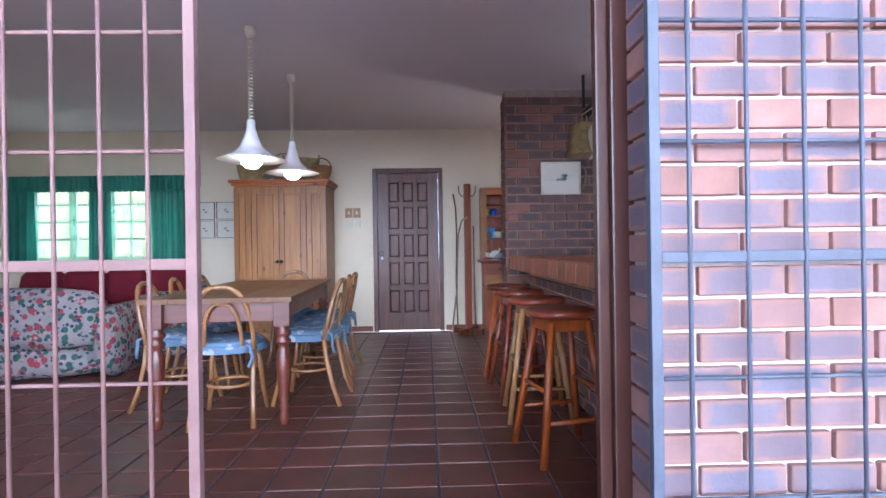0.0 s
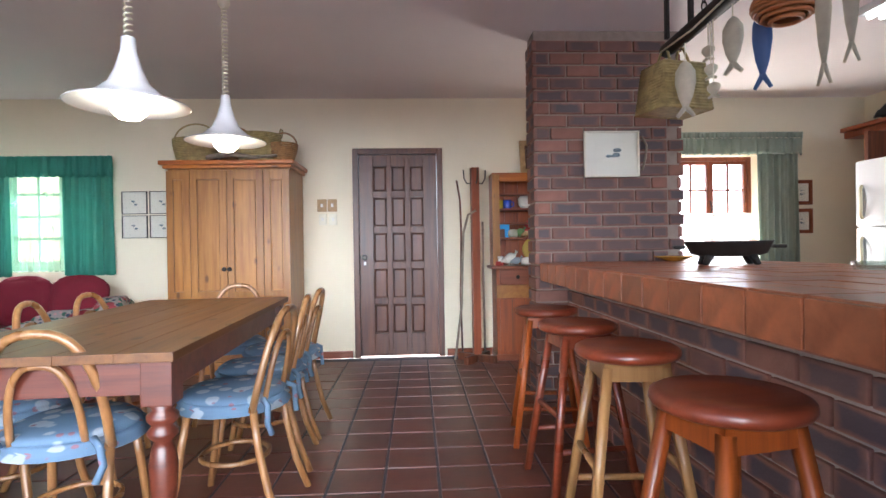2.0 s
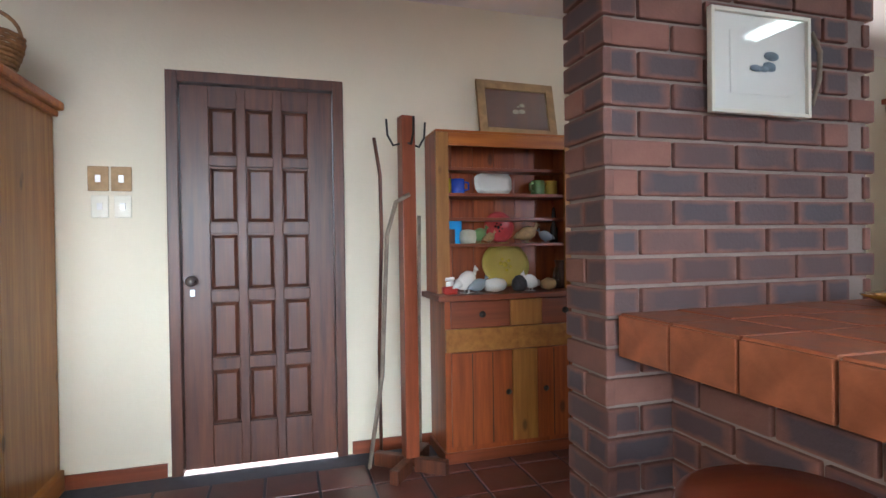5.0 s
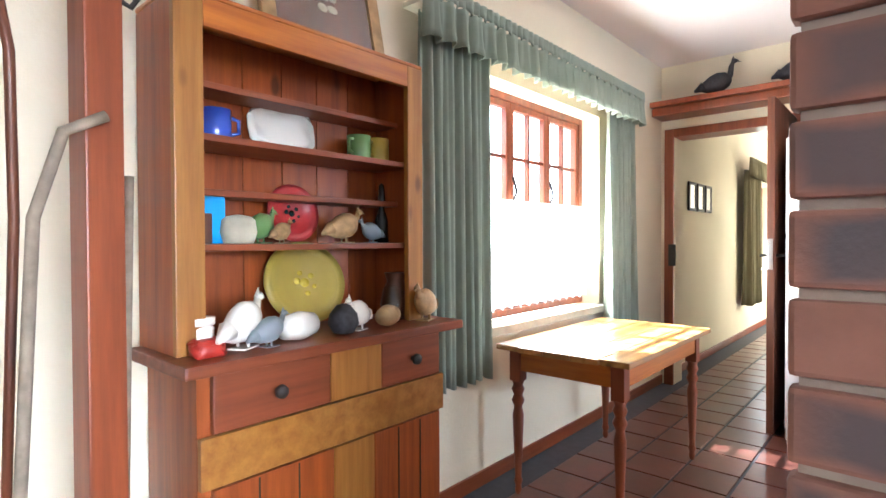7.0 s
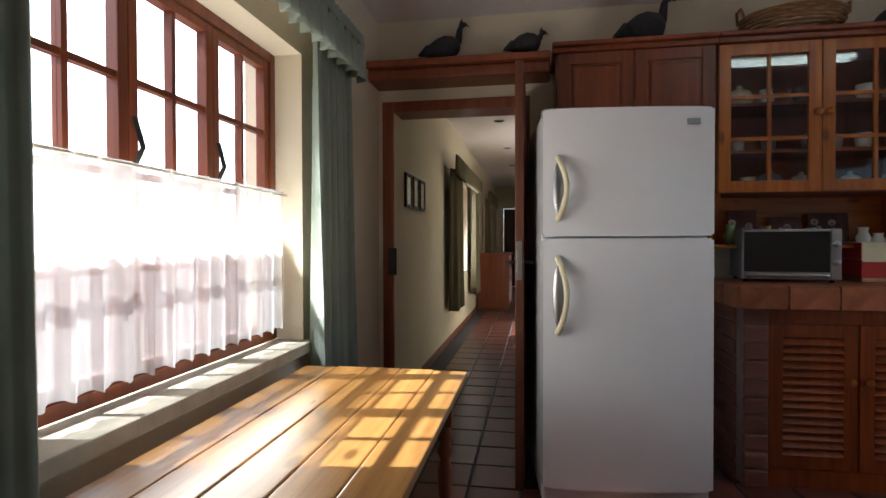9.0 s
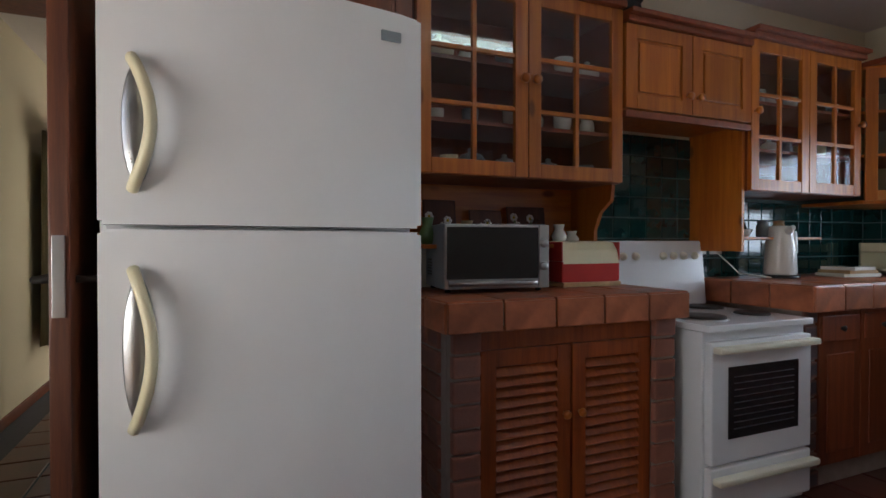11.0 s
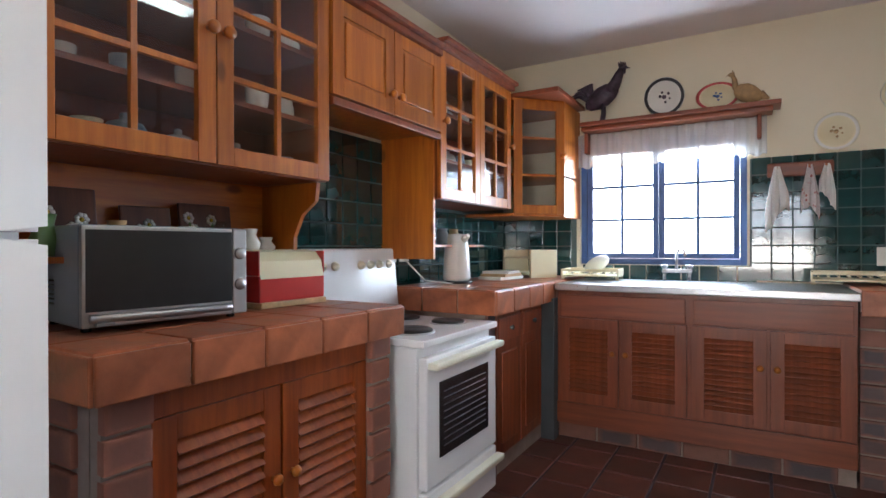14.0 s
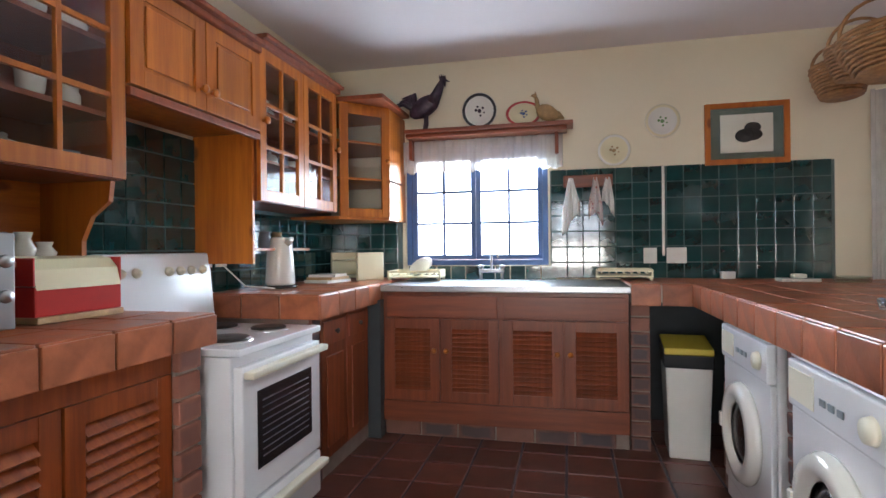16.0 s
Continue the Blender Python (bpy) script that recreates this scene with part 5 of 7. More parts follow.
def gate(x0, x1, y, frame_mat, bar_mat, label, bar_sp, inner):
    g = thing("security_gate", label, "gate")
    for x in (x0, x1):
        part("stile", bx(x - 0.014, y - 0.014, 0.03, x + 0.014, y + 0.014, 2.2, bev=0.003), frame_mat, g)
    for zz in (0.04, 1.0, 2.19):
        part("cross_bar", bx(x0 + 0.014, y - 0.012, zz - 0.014, x1 - 0.014, y + 0.012, zz + 0.014, bev=0.003), frame_mat, g)
    for zz in (0.4, 0.7, 1.285, 1.585, 1.88):
        part("rod", tube([(x0 + 0.014, y, zz), (x1 - 0.014, y, zz)], 0.006, 6), bar_mat, g)
    x = x0 + inner
    while x < x1 - 0.05:
        part("rod", tube([(x, y - 0.011, 0.05), (x, y - 0.011, 2.18)], 0.0058, 6), bar_mat, g)
        x += bar_sp
    for zz in (0.3, 1.2, 1.9):
        part("hinge", lathe([(0.012, zz), (0.012, zz + 0.08)], 10, Matrix.Translation((x0 if x1 > 0 else x1, y + 0.02, 0))), bar_mat, g)
    for x in (x0, x1):
        part("foot", bx(x - 0.012, y - 0.012, -0.05, x + 0.012, y + 0.012, 0.03), frame_mat, g)


gate(-1.55, -0.588, 1.37, "pinkpaint", "pinkpaint", "pink-painted steel security gate across the garden door", 0.116, 0.16)
gate(0.561, 1.5, 1.3, "greygate", "greygate", "slate grey steel security gate folded against the brick wall", 0.145, 0.085)

# ---- sofas ----


def cushion(x0, y0, z0, x1, y1, z1, bev=0.05):
    bm = bx(x0, y0, z0, x1, y1, z1)
    bmesh.ops.subdivide_edges(bm, edges=bm.edges[:], cuts=3, use_grid_fill=True)
    c_ = Vector(((x0 + x1) / 2, (y0 + y1) / 2, (z0 + z1) / 2))
    h_ = Vector((abs(x1 - x0) / 2, abs(y1 - y0) / 2, abs(z1 - z0) / 2))
    for v in bm.verts:
        q = Vector([(v.co[i] - c_[i]) / h_[i] for i in range(3)])
        f = 1 - 0.1 * (abs(q.x * q.y) ** 3 + abs(q.y * q.z) ** 3 + abs(q.x * q.z) ** 3)
        v.co = c_ + Vector([q[i] * h_[i] * f for i in range(3)]) + noise.noise_vector(v.co * 5) * 0.01
    for f in bm.faces:
        f.smooth = True
    bmesh.ops.bevel(bm, geom=[e for e in bm.edges if e.calc_face_angle(0) > 0.9], offset=min(0.03, bev), segments=2, affect="EDGES")
    return bm


def sofa(m, label, material, length=1.7, back=0.74, n=2):
    s = thing("sofa", label, "sofa", m)
    part("base", cushion(-length / 2 + 0.14, -0.38, 0.0, length / 2 - 0.14, 0.36, 0.32), material, s)
    part("backrest", cushion(-length / 2 + 0.1, 0.16, 0.25, length / 2 - 0.1, 0.42, back), material, s)
    for k in (-1, 1):
        part("arm", cushion(k * (length / 2 - 0.19), -0.4, 0.0, k * length / 2, 0.4, 0.6), material, s)
    w = (length - 0.4) / n
    for k in range(n):
        part("seat_cushion", cushion(-length / 2 + 0.2 + k * w, -0.4, 0.3, -length / 2 + 0.2 + (k + 1) * w - 0.01, 0.2, 0.46), material, s)
    return s


sofa(pose(-3.42, 4.7, 0, 0, 0, 180 + 4), "sofa covered in dark floral print", "floral", 1.75, 0.76)
sofa(pose(-3.7, 6.15, 0, 0, 0, 0), "crimson velvet sofa under the lounge window", "crimson", 2.0, 0.66, 3)
for k in range(4):
    solid("cushion", cushion(-0.24, -0.07, 0, 0.24, 0.07, 0.42), "crimson", "crimson velvet scatter cushion on the sofa", "cushion", "cushions on the sofa", m=pose(-4.4 + k * 0.47, 6.22, 0.458, -14, 0, 0))
fc = sofa(pose(-2.72, 5.72, 0, 0, 0, -70), "floral print armchair beside the table", "floral", 0.9, 0.72, 1)
fc["category"] = "armchair"
fc.name = "armchair"


# ---- framed pictures ----
def picture(m, w, h, label, frame_mat, fw=0.02, mount=None, art=None, artscale=(0.4, 0.35), mat2="paper"):
    """A framed print in local x and z, facing -y."""
    p = thing("framed_picture", label, "picture", m)
    fr_ = bmesh.new()
    box(fr_, -w / 2, -0.02, 0, -w / 2 + fw, 0, h, bev=0.002)
    box(fr_, w / 2 - fw, -0.02, 0, w / 2, 0, h, bev=0.002)
    box(fr_, -w / 2 + fw, -0.02, 0, w / 2 - fw, 0, fw, bev=0.002)
    box(fr_, -w / 2 + fw, -0.02, h - fw, w / 2 - fw, 0, h, bev=0.002)
    part("frame", fr_, frame_mat, p)
    part("mount", bx(-w / 2 + fw, -0.008, fw, w / 2 - fw, -0.001, h - fw), mat2, p)
    if mount:
        part("print", bx(-w / 2 * mount, -0.0105, h / 2 * (1 - mount), w / 2 * mount, -0.0085, h / 2 * (1 + mount)), "paper", p)
    if art:
        rng_ = random.Random(int(w * 1000))
        for k in range(5):
            cx, cz = rng_.uniform(-0.12, 0.12) * w, h / 2 + rng_.uniform(-0.1, 0.1) * h
            r = rng_.uniform(0.02, 0.06) * min(w, h)
            r *= 2.4 if mat2 == "greygreen" else 1.0
            part("drawing", lathe([(0.0005, 0), (r, 0), (r * 0.9, 0.001), (0.0005, 0.001)], 14, Matrix.Translation((cx, -0.0115 - 0.0006 * k, cz)) @ pose(0, 0, 0, 90) @ Matrix.Diagonal((rng_.uniform(1, 1.8), 0.8, 1, 1))), art, p)
    g = part("glazing", bx(-w / 2 + fw, -0.0165, fw, w / 2 - fw, -0.0155, h - fw), "glass", p)
    g.visible_shadow = False
    return p


picture(pose(1.285, 5.045, 1.525), 0.38, 0.31, "pale ink drawing in a thin frame on the brick column", "ivory", 0.012, 0.6, "ink")
solid("dried_pod", tube([(1.5, 5.045, 1.57), (1.52, 5.035, 1.65), (1.53, 5.04, 1.74), (1.5, 5.045, 1.8)], 0.008, 6), "branch", "dried curved seed pod hanging on the brick", "ornament")
for x in (-2.73, -2.47):
    for zz in (1.2, 1.43):
        picture(pose(x, N - 0.003, zz), 0.235, 0.215, "small vintage car print in a thin dark frame", "iron", 0.005, None, "ink")
for zz in (1.15, 1.44):
    picture(pose(3.87, N - 0.003, zz), 0.2, 0.25, "small bird print in a red-brown frame", "redcab", 0.035, 0.45, "ink")
picture(pose(1.64, S + 0.003, 1.69, 0, 0, 180), 0.5, 0.4, "hen print with grey-green mount in a pine frame", "oregon", 0.035, 0.62, "slate", mat2="greygreen")
pp = picture(Matrix.Translation((1.22, N - 0.1, HT + 0.0155)) @ pose(0, 0, 0, -11, 0, 3), 0.5, 0.34, "dark still-life picture in a brown frame on the dresser", "tan", 0.05, None, "paleclay", mat2="door")
for x in (5.3, 5.55, 5.8):
    picture(pose(x, N - 0.003, 1.42), 0.2, 0.26, "small dark framed photograph in the passage", "iron", 0.025)

# ---- switches and sockets ----


def plate(m, label, wide=0.075, high=0.12, material="ivory", kind="switch"):
    p = thing("wall_switch", label, kind, m)
    part("cover", bx(-wide / 2, -0.008, 0, wide / 2, 0, high, bev=0.003), material, p)
    part("rocker", bx(-0.012, -0.012, high * 0.35, 0.012, -0.0085, high * 0.65, bev=0.0015), "china", p)


for x in (-0.96, -0.86):
    plate(pose(x, N - 0.003, 1.43), "tan square wall plate by the door", 0.09, 0.12, "tan")
    plate(pose(x + 0.005, N - 0.003, 1.3), "white light switch by the door", 0.075, 0.11, "ivory")
for x in (2.235, 2.07):
    plate(pose(x, S + 0.014, 1.05, 0, 0, 180), "white socket on the green tiles", 0.085 if x > 2.1 else 0.125, 0.105, "china", "socket")
for y in (3.05, 2.93):
    plate(pose(EAST - 0.014, y, 1.08, 0, 0, -90), "white socket on the green tiles", 0.09, 0.14, "china", "socket")
solid("cable_cover", bx(2.14, S + 0.0125, 1.1, 2.158, S + 0.022, 1.7, bev=0.003), "china", "thin white cable trunking on the tiles", "trunking")
# fluorescent fitting
fl = thing("ceiling_light", "white fluorescent ceiling fitting, lit", "lamp", pose(2.85, 4.1, H))
part("housing", bx(-0.09, -0.62, -0.05, 0.09, 0.62, -0.001, bev=0.006), "white", fl)
for x in (-0.04, 0.04):
    part("tube", tube([(x, -0.59, -0.066), (x, 0.59, -0.066)], 0.0145, 10), "tube", fl, "glowing fluorescent tube")

# ---- things on the bar, the counters and the shelves ----


def bird(name, label, m, material="slate", long_neck=True, s=1.0, stand=None):
    """A carved fowl in one plain mesh."""
    bm = bmesh.new()
    prof = [(0.001, -0.15), (0.02, -0.145), (0.05, -0.1), (0.075, -0.03), (0.08, 0.03), (0.06, 0.09), (0.03, 0.12), (0.001, 0.13)]
    lathe(prof, 16, Matrix.Translation((0, 0, 0.12)) @ pose(0, 0, 0, 0, 72, 0) @ Matrix.Diagonal((1.15, 0.85, 1, 1)), bm)
    top = 0.3 if long_neck else 0.22
    tube([(0.07, 0, 0.14), (0.11, 0, 0.18), (0.12, 0, top - 0.04), (0.135, 0, top)], 0.035, 8, bm=bm, taper=0.016)
    lathe([(0.001, -0.03), (0.02, -0.015), (0.022, 0.01), (0.001, 0.035)], 10, Matrix.Translation((0.145, 0, top + 0.005)) @ pose(0, 0, 0, 0, 80, 0), bm)
    tube([(0.165, 0, top + 0.004), (0.2, 0, top - 0.008)], 0.008, 6, bm=bm, taper=0.001)
    tube([(0.13, 0, top + 0.015), (0.138, 0, top + 0.05)], 0.014, 6, bm=bm, taper=0.002)
    tube([(-0.11, 0, 0.1), (-0.19, 0, 0.06)], 0.05, 8, bm=bm, taper=0.01)
    for k in (-1, 1):
        tube([(0.0, k * 0.025, 0.07), (0.005, k * 0.028, 0.0)], 0.008, 6, bm=bm)
    box(bm, -0.05, -0.045, 0, 0.07, 0.045, 0.008, bev=0.002)
    return solid(name, bm, material, label, "ornament", m=m @ Matrix.Diagonal((s, s, s, 1)))


ZL = 2.205
bird("guineafowl_figure", "dark speckled guineafowl carving on the timber ledge", pose(4.42, 6.28, ZL, 0, 0, -75), s=0.78)
bird("guineafowl_figure", "dark guineafowl carving sitting on the ledge", pose(4.41, 5.8, ZL, 0, 0, -70), long_neck=False, s=0.7)
bird("guineafowl_figure", "large dark guineafowl carving on the cabinets", pose(4.36, 5.16, 2.2, 0, 0, -70), s=0.95)
# shelf above the sink window with its birds and plates
ss = thing("display_shelf", "reddish wooden shelf above the sink window", "shelf")
part("board", bx(2.73, S + 0.003, 1.985, 3.9, S + 0.19, 2.01, bev=0.004), "redcab_x", ss)
part("moulding", bx(2.77, S + 0.003, 1.955, 3.9, S + 0.16, 1.9845, bev=0.01), "redcab_x", ss)
for x in (2.84, 3.88):
    part("bracket", bx(x - 0.012, S + 0.003, 1.81, x + 0.012, S + 0.1, 1.9545, bev=0.006), "redcab", ss)


def rooster(label, m):
    """A standing cockerel with an arched tail and a tall comb, in one plain mesh."""
    bm = bmesh.new()
    lathe([(0.001, -0.13), (0.035, -0.11), (0.065, -0.05), (0.072, 0.01), (0.06, 0.07), (0.035, 0.11), (0.001, 0.125)], 16, Matrix.Translation((0, 0, 0.185)) @ pose(0, 0, 0, 0, 58, 0) @ Matrix.Diagonal((1.05, 0.72, 1, 1)), bm)
    tube([(0.05, 0, 0.21), (0.09, 0, 0.27), (0.115, 0, 0.33), (0.13, 0, 0.365)], 0.05, 10, bm=bm, taper=0.02)
    lathe([(0.001, -0.028), (0.02, -0.015), (0.022, 0.008), (0.001, 0.03)], 10, Matrix.Translation((0.138, 0, 0.375)) @ pose(0, 0, 0, 0, 80, 0), bm)
    tube([(0.16, 0, 0.372), (0.19, 0, 0.362)], 0.009, 6, bm=bm, taper=0.001)
    for k in range(4):
        tube([(0.118 + 0.012 * k, 0, 0.39), (0.112 + 0.014 * k, 0, 0.425 - 0.006 * abs(k - 1))], 0.01, 6, bm=bm, taper=0.002)
    tube([(0.15, 0, 0.36), (0.153, 0, 0.325)], 0.012, 6, bm=bm, taper=0.004)
    for k in range(7):
        a = 0.35 + 0.2 * k
        tube([(-0.07, 0.004 * (k % 3 - 1), 0.16 + 0.006 * k), (-0.07 - 0.09 * math.cos(a), 0.008 * (k % 3 - 1), 0.17 + 0.12 * math.sin(a)), (-0.08 - 0.15 * math.cos(a), 0.01 * (k % 3 - 1), 0.15 + 0.13 * math.sin(a))], 0.022, 6, bm=bm, taper=0.005)
    for k in (-1, 1):
        tube([(0.01, k * 0.025, 0.13), (0.012, k * 0.028, 0.06), (0.0, k * 0.03, 0.0)], 0.011, 6, bm=bm)
        tube([(0.0, k * 0.03, 0.005), (0.04, k * 0.034, 0.004)], 0.007, 6, bm=bm)
    return solid("rooster_figure", bm, "rooster", label, "ornament", m=m)


rooster("tall dark painted rooster figure with a red comb", pose(3.77, S + 0.1, 2.011, 0, 0, 180) @ Matrix.Diagonal((1.0, 1.0, 0.95, 1)))
bird("duck_figure", "small speckled duck figure on the shelf", pose(2.9, S + 0.1, 2.011, 0, 0, 20), "tan", s=0.62)


def plate_thing(m, r, label, material="china", rim="slate", spot="rooster", sx=1.0):
    """A plate standing on edge, its face along local -y."""
    p = thing("plate", label, "plate", m)
    t_ = pose(0, 0, 0, 90) @ Matrix.Diagonal((sx, 1, 1, 1))
    part("body", lathe([(0.001, 0.004), (r * 0.62, 0.004), (r * 0.7, 0.012), (r, 0.02), (r, 0.014), (r * 0.7, 0.004), (r * 0.6, -0.004), (0.001, -0.004)], 36, t_), material, p)
    part("rim_band", lathe([(r * 0.82, 0.0165), (r * 0.97, 0.0205), (r * 0.97, 0.0198), (r * 0.82, 0.0158)], 36, t_, cap=False), rim, p)
    if spot:
        for k, (dx, dz, q) in enumerate(((0, 0, 0.11), (0.2, 0.16, 0.07), (-0.2, 0.05, 0.08), (0.05, -0.26, 0.06), (-0.1, 0.24, 0.06), (0.26, -0.1, 0.05))):
            part("motif", lathe([(0.0005, 0.0085), (r * q, 0.0085), (r * q, 0.0052)], 12, Matrix.Translation((dx * r, 0, dz * r)) @ t_), spot, p)
    return p


plate_thing(Matrix.Translation((3.375, S + 0.06, 2.14)) @ pose(0, 0, 0, 8, 0, 180), 0.125, "round plate with a checked rim and a rooster", rim="slate")
plate_thing(Matrix.Translation((3.065, S + 0.06, 2.1)) @ pose(0, 0, 0, 8, 0, 180), 0.086, "oval plate painted with a blue rooster", "cream", "redgl", "bluefish", 1.45)
plate_thing(Matrix.Translation((2.46, S + 0.008, 1.82)) @ pose(0, 0, 0, 0, 0, 180), 0.11, "cream wall plate with a small painted sprig", "cream", "china", "tan")
plate_thing(Matrix.Translation((2.15, S + 0.008, 2.0)) @ pose(0, 0, 0, 0, 0, 180), 0.112, "white wall plate with a floral rim", "china", "cream", "sagegl")


def basket(m, r0, r1, h, label, material="wicker", handle=True, oval=1.0, name="basket"):
    b_ = thing(name, label, "basket", m)
    bm = bmesh.new()
    n = max(6, int(h / 0.014))
    for k in range(n):
        r = r0 + (r1 - r0) * math.sin(k / (n - 1) * 1.5)
        tube([(oval * (r + 0.003 * math.cos(i * 9 + k * 3.14)) * math.cos(i * 0.1963), (r + 0.003 * math.cos(i * 9 + k * 3.14)) * math.sin(i * 0.1963), 0.008 + h * k / (n - 1)) for i in range(32)], h / n * 0.56, 5, closed=True, bm=bm)
    part("weave", bm, material, b_)
    part("bottom", lathe([(0.001, 0.0), (r0, 0.0), (r0, 0.008), (0.001, 0.008)], 24, Matrix.Diagonal((oval, 1, 1, 1))), material, b_)
    if handle == "arch":
        part("handle", tube([(oval * r1 * math.cos(a), 0, h + r1 * 0.95 * math.sin(a)) for a in [math.pi * i / 14 for i in range(15)]], 0.008, 6), material, b_)
    elif handle:
        for s in (-1, 1):
            part("handle", tube([(s * oval * r1, -0.05, h), (s * oval * (r1 + 0.01), -0.03, h + 0.06), (s * oval * (r1 + 0.01), 0.03, h + 0.06), (s * oval * r1, 0.05, h)], 0.007, 6), material, b_)
    return b_


basket(pose(4.38, 4.42, 2.2, 0, 0, 90), 0.14, 0.19, 0.12, "low brown wicker basket on the wall cabinets", "wicker", True, 1.3)
WT = 1.93 * 0.955
basket(pose(-2.02, 6.4, WT), 0.13, 0.17, 0.21, "dark woven basket with a hoop handle on the wardrobe", "straw", "arch", 1.15)
basket(pose(-1.68, 6.42, WT), 0.11, 0.15, 0.2, "striped grass basket on the wardrobe", "wicker", "arch", 1.0)
basket(pose(-1.45, 6.33, WT), 0.14, 0.18, 0.24, "round two-handled straw basket on the wardrobe", "straw", True, 1.1)
basket(pose(-1.22, 6.3, WT), 0.08, 0.12, 0.15, "small wicker basket with arched handle", "wicker", "arch", 1.0)
solid("driftwood", tube([(-1.85, 6.2, WT + 0.03), (-1.65, 6.18, WT + 0.06), (-1.45, 6.17, WT + 0.03), (-1.25, 6.2, WT + 0.05)], 0.028, 8, taper=0.012), "branch", "twisted grey driftwood lying on the wardrobe", "driftwood")
for y, s in ((3.98, 0.9), (3.85, 1.15), (3.72, 0.95)):
    bird("owl_figure", "small dark painted bird figure on the cabinets", pose(4.38, y, 2.2 if y > 3.88 else 2.15, 0, 0, 200), "slate", False, s * 0.7)

# hanging rack
rk = thing("hanging_rack", "dark timber beam on iron rods over the bar", "rack")
part("beam", tube([(1.3, 2.15, 2.1), (1.29, 3.4, 2.11), (1.31, 4.28, 2.1)], 0.038, 10), "iron", rk)
for y in (2.75, 4.0):
    part("rod", bx(1.29, y - 0.012, 2.13, 1.31, y + 0.012, H - 0.001), "iron", rk)
part("spike", bx(1.225, 4.1, 2.1, 1.245, 4.125, 2.36, bev=0.004), "iron", rk)
for k in range(9):
    t_ = pose(1.3, 3.88, 2.16 + k * 0.042, 0, 0, 90 * (k % 2))
    part("chain_link", tube([t_ @ Vector((0.012 * math.cos(a), 0, 0.025 * math.sin(a))) for a in [2 * math.pi * i / 12 for i in range(12)]], 0.0035, 5, closed=True), "iron", rk)
part("cord", tube([(1.26, 4.24, 2.08), (1.25, 3.9, 2.06), (1.25, 3.5, 2.09), (1.26, 3.1, 2.1)], 0.005, 5), "ivory", rk)


def hung(y, ztop, x=1.3):
    return tube([(x, y, 2.07), (x, y, ztop)], 0.003, 5)


rb = thing("straw_basket", "square pale straw bag hanging from the beam", "basket", pose(1.33, 4.25, 1.76, 0, 0, 12))
bm = bmesh.new()
for k in range(16):
    q = 1 - 0.012 * k
    zz = 0.006 + k * 0.0155
    pts = []
    for a, b_ in ((-1, -1), (1, -1), (1, 1), (-1, 1)):
        pts.append((0.15 * q * a, 0.11 * q * b_, zz))
    tube(pts, 0.0095, 6, closed=True, bm=bm)
part("weave", bm, "straw", rb)
part("bottom", bx(-0.14, -0.1, 0, 0.14, 0.1, 0.008), "straw", rb)
for s in (-1, 1):
    part("handle", tube([(-0.06, s * 0.06, 0.24), (-0.05, s * 0.02, 0.34), (0.05, s * 0.02, 0.34), (0.06, s * 0.06, 0.24)], 0.008, 6), "straw", rb)


def fish(y, z0, z1, label, material, x=1.3, w=0.045, turn=0.0):
    f = thing("fish_ornament", label, "ornament", pose(x, y, 0, 0, 0, turn))
    L = z1 - z0
    part("body", lathe([(0.002, z1), (w * 0.5, z1 - L * 0.06), (w * 0.95, z1 - L * 0.2), (w, z1 - L * 0.4), (w * 0.7, z1 - L * 0.65), (w * 0.3, z1 - L * 0.82), (w * 0.25, z1 - L * 0.86)][::-1], 14, Matrix.Diagonal((0.45, 1, 1, 1))), material, f)
    bm = bmesh.new()
    for s in (-1, 1):
        tube([(0, 0, z0 + L * 0.17), (0, s * w * 0.8, z0)], w * 0.3, 6, bm=bm, taper=w * 0.2)
    part("tail", bm, material, f)
    part("string", tube([(0, 0, z1 - 0.002), (0, 0, 2.08)], 0.003, 5), "ivory", f)


fish(3.47, 1.66, 1.97, "long blue and white wooden fish on a string", "bluefish", w=0.036, turn=40)
fish(3.66, 1.78, 2.02, "pale carved fish on a string", "paleclay", w=0.045, turn=30)
fish(3.16, 1.58, 1.98, "long pale carved fish hanging from the beam", "paleclay", w=0.026, turn=20)
fish(3.06, 1.62, 1.98, "long pale carved fish hanging from the beam", "paleclay", x=1.31, w=0.024, turn=60)
fish(4.08, 1.7, 1.98, "pale woven fish in front of the basket", "paleclay", x=1.31, w=0.05, turn=70)
for y, zz in ((3.85, 1.97), (3.83, 1.88), (3.81, 1.79)):
    fish(y, zz - 0.07, zz, "small pale shell hanging on a string", "paleclay", w=0.03, turn=40)
gr = thing("gourd_vessel", "orange-brown coiled gourd basket hanging from the beam", "ornament", pose(1.29, 3.32, 1.86))
bm = bmesh.new()
for k in range(18):
    r = (0.05, 0.075, 0.092, 0.102, 0.108, 0.108, 0.104, 0.096, 0.084, 0.07, 0.057, 0.05, 0.05, 0.056, 0.062, 0.062, 0.055, 0.04)[k]
    tube([(r * math.cos(i * 0.2618), r * math.sin(i * 0.2618), k * 0.0125) for i in range(24)], 0.0085, 6, closed=True, bm=bm)
part("coil", bm, "gourd", gr)
part("string", tube([(0.04, 0, 0.21), (0.01, 0, 0.24)], 0.004, 5), "ivory", gr)
basket(pose(1.47, 2.84, 1.86, 6), 0.12, 0.19, 0.15, "round brown wicker basket hanging from the beam", "wicker", "arch", 1.0, "hanging_basket")
basket(pose(1.4, 2.25, 1.92, 5), 0.09, 0.13, 0.15, "brown wicker basket tilted on the beam", "wicker", "arch", 1.0, "hanging_basket")
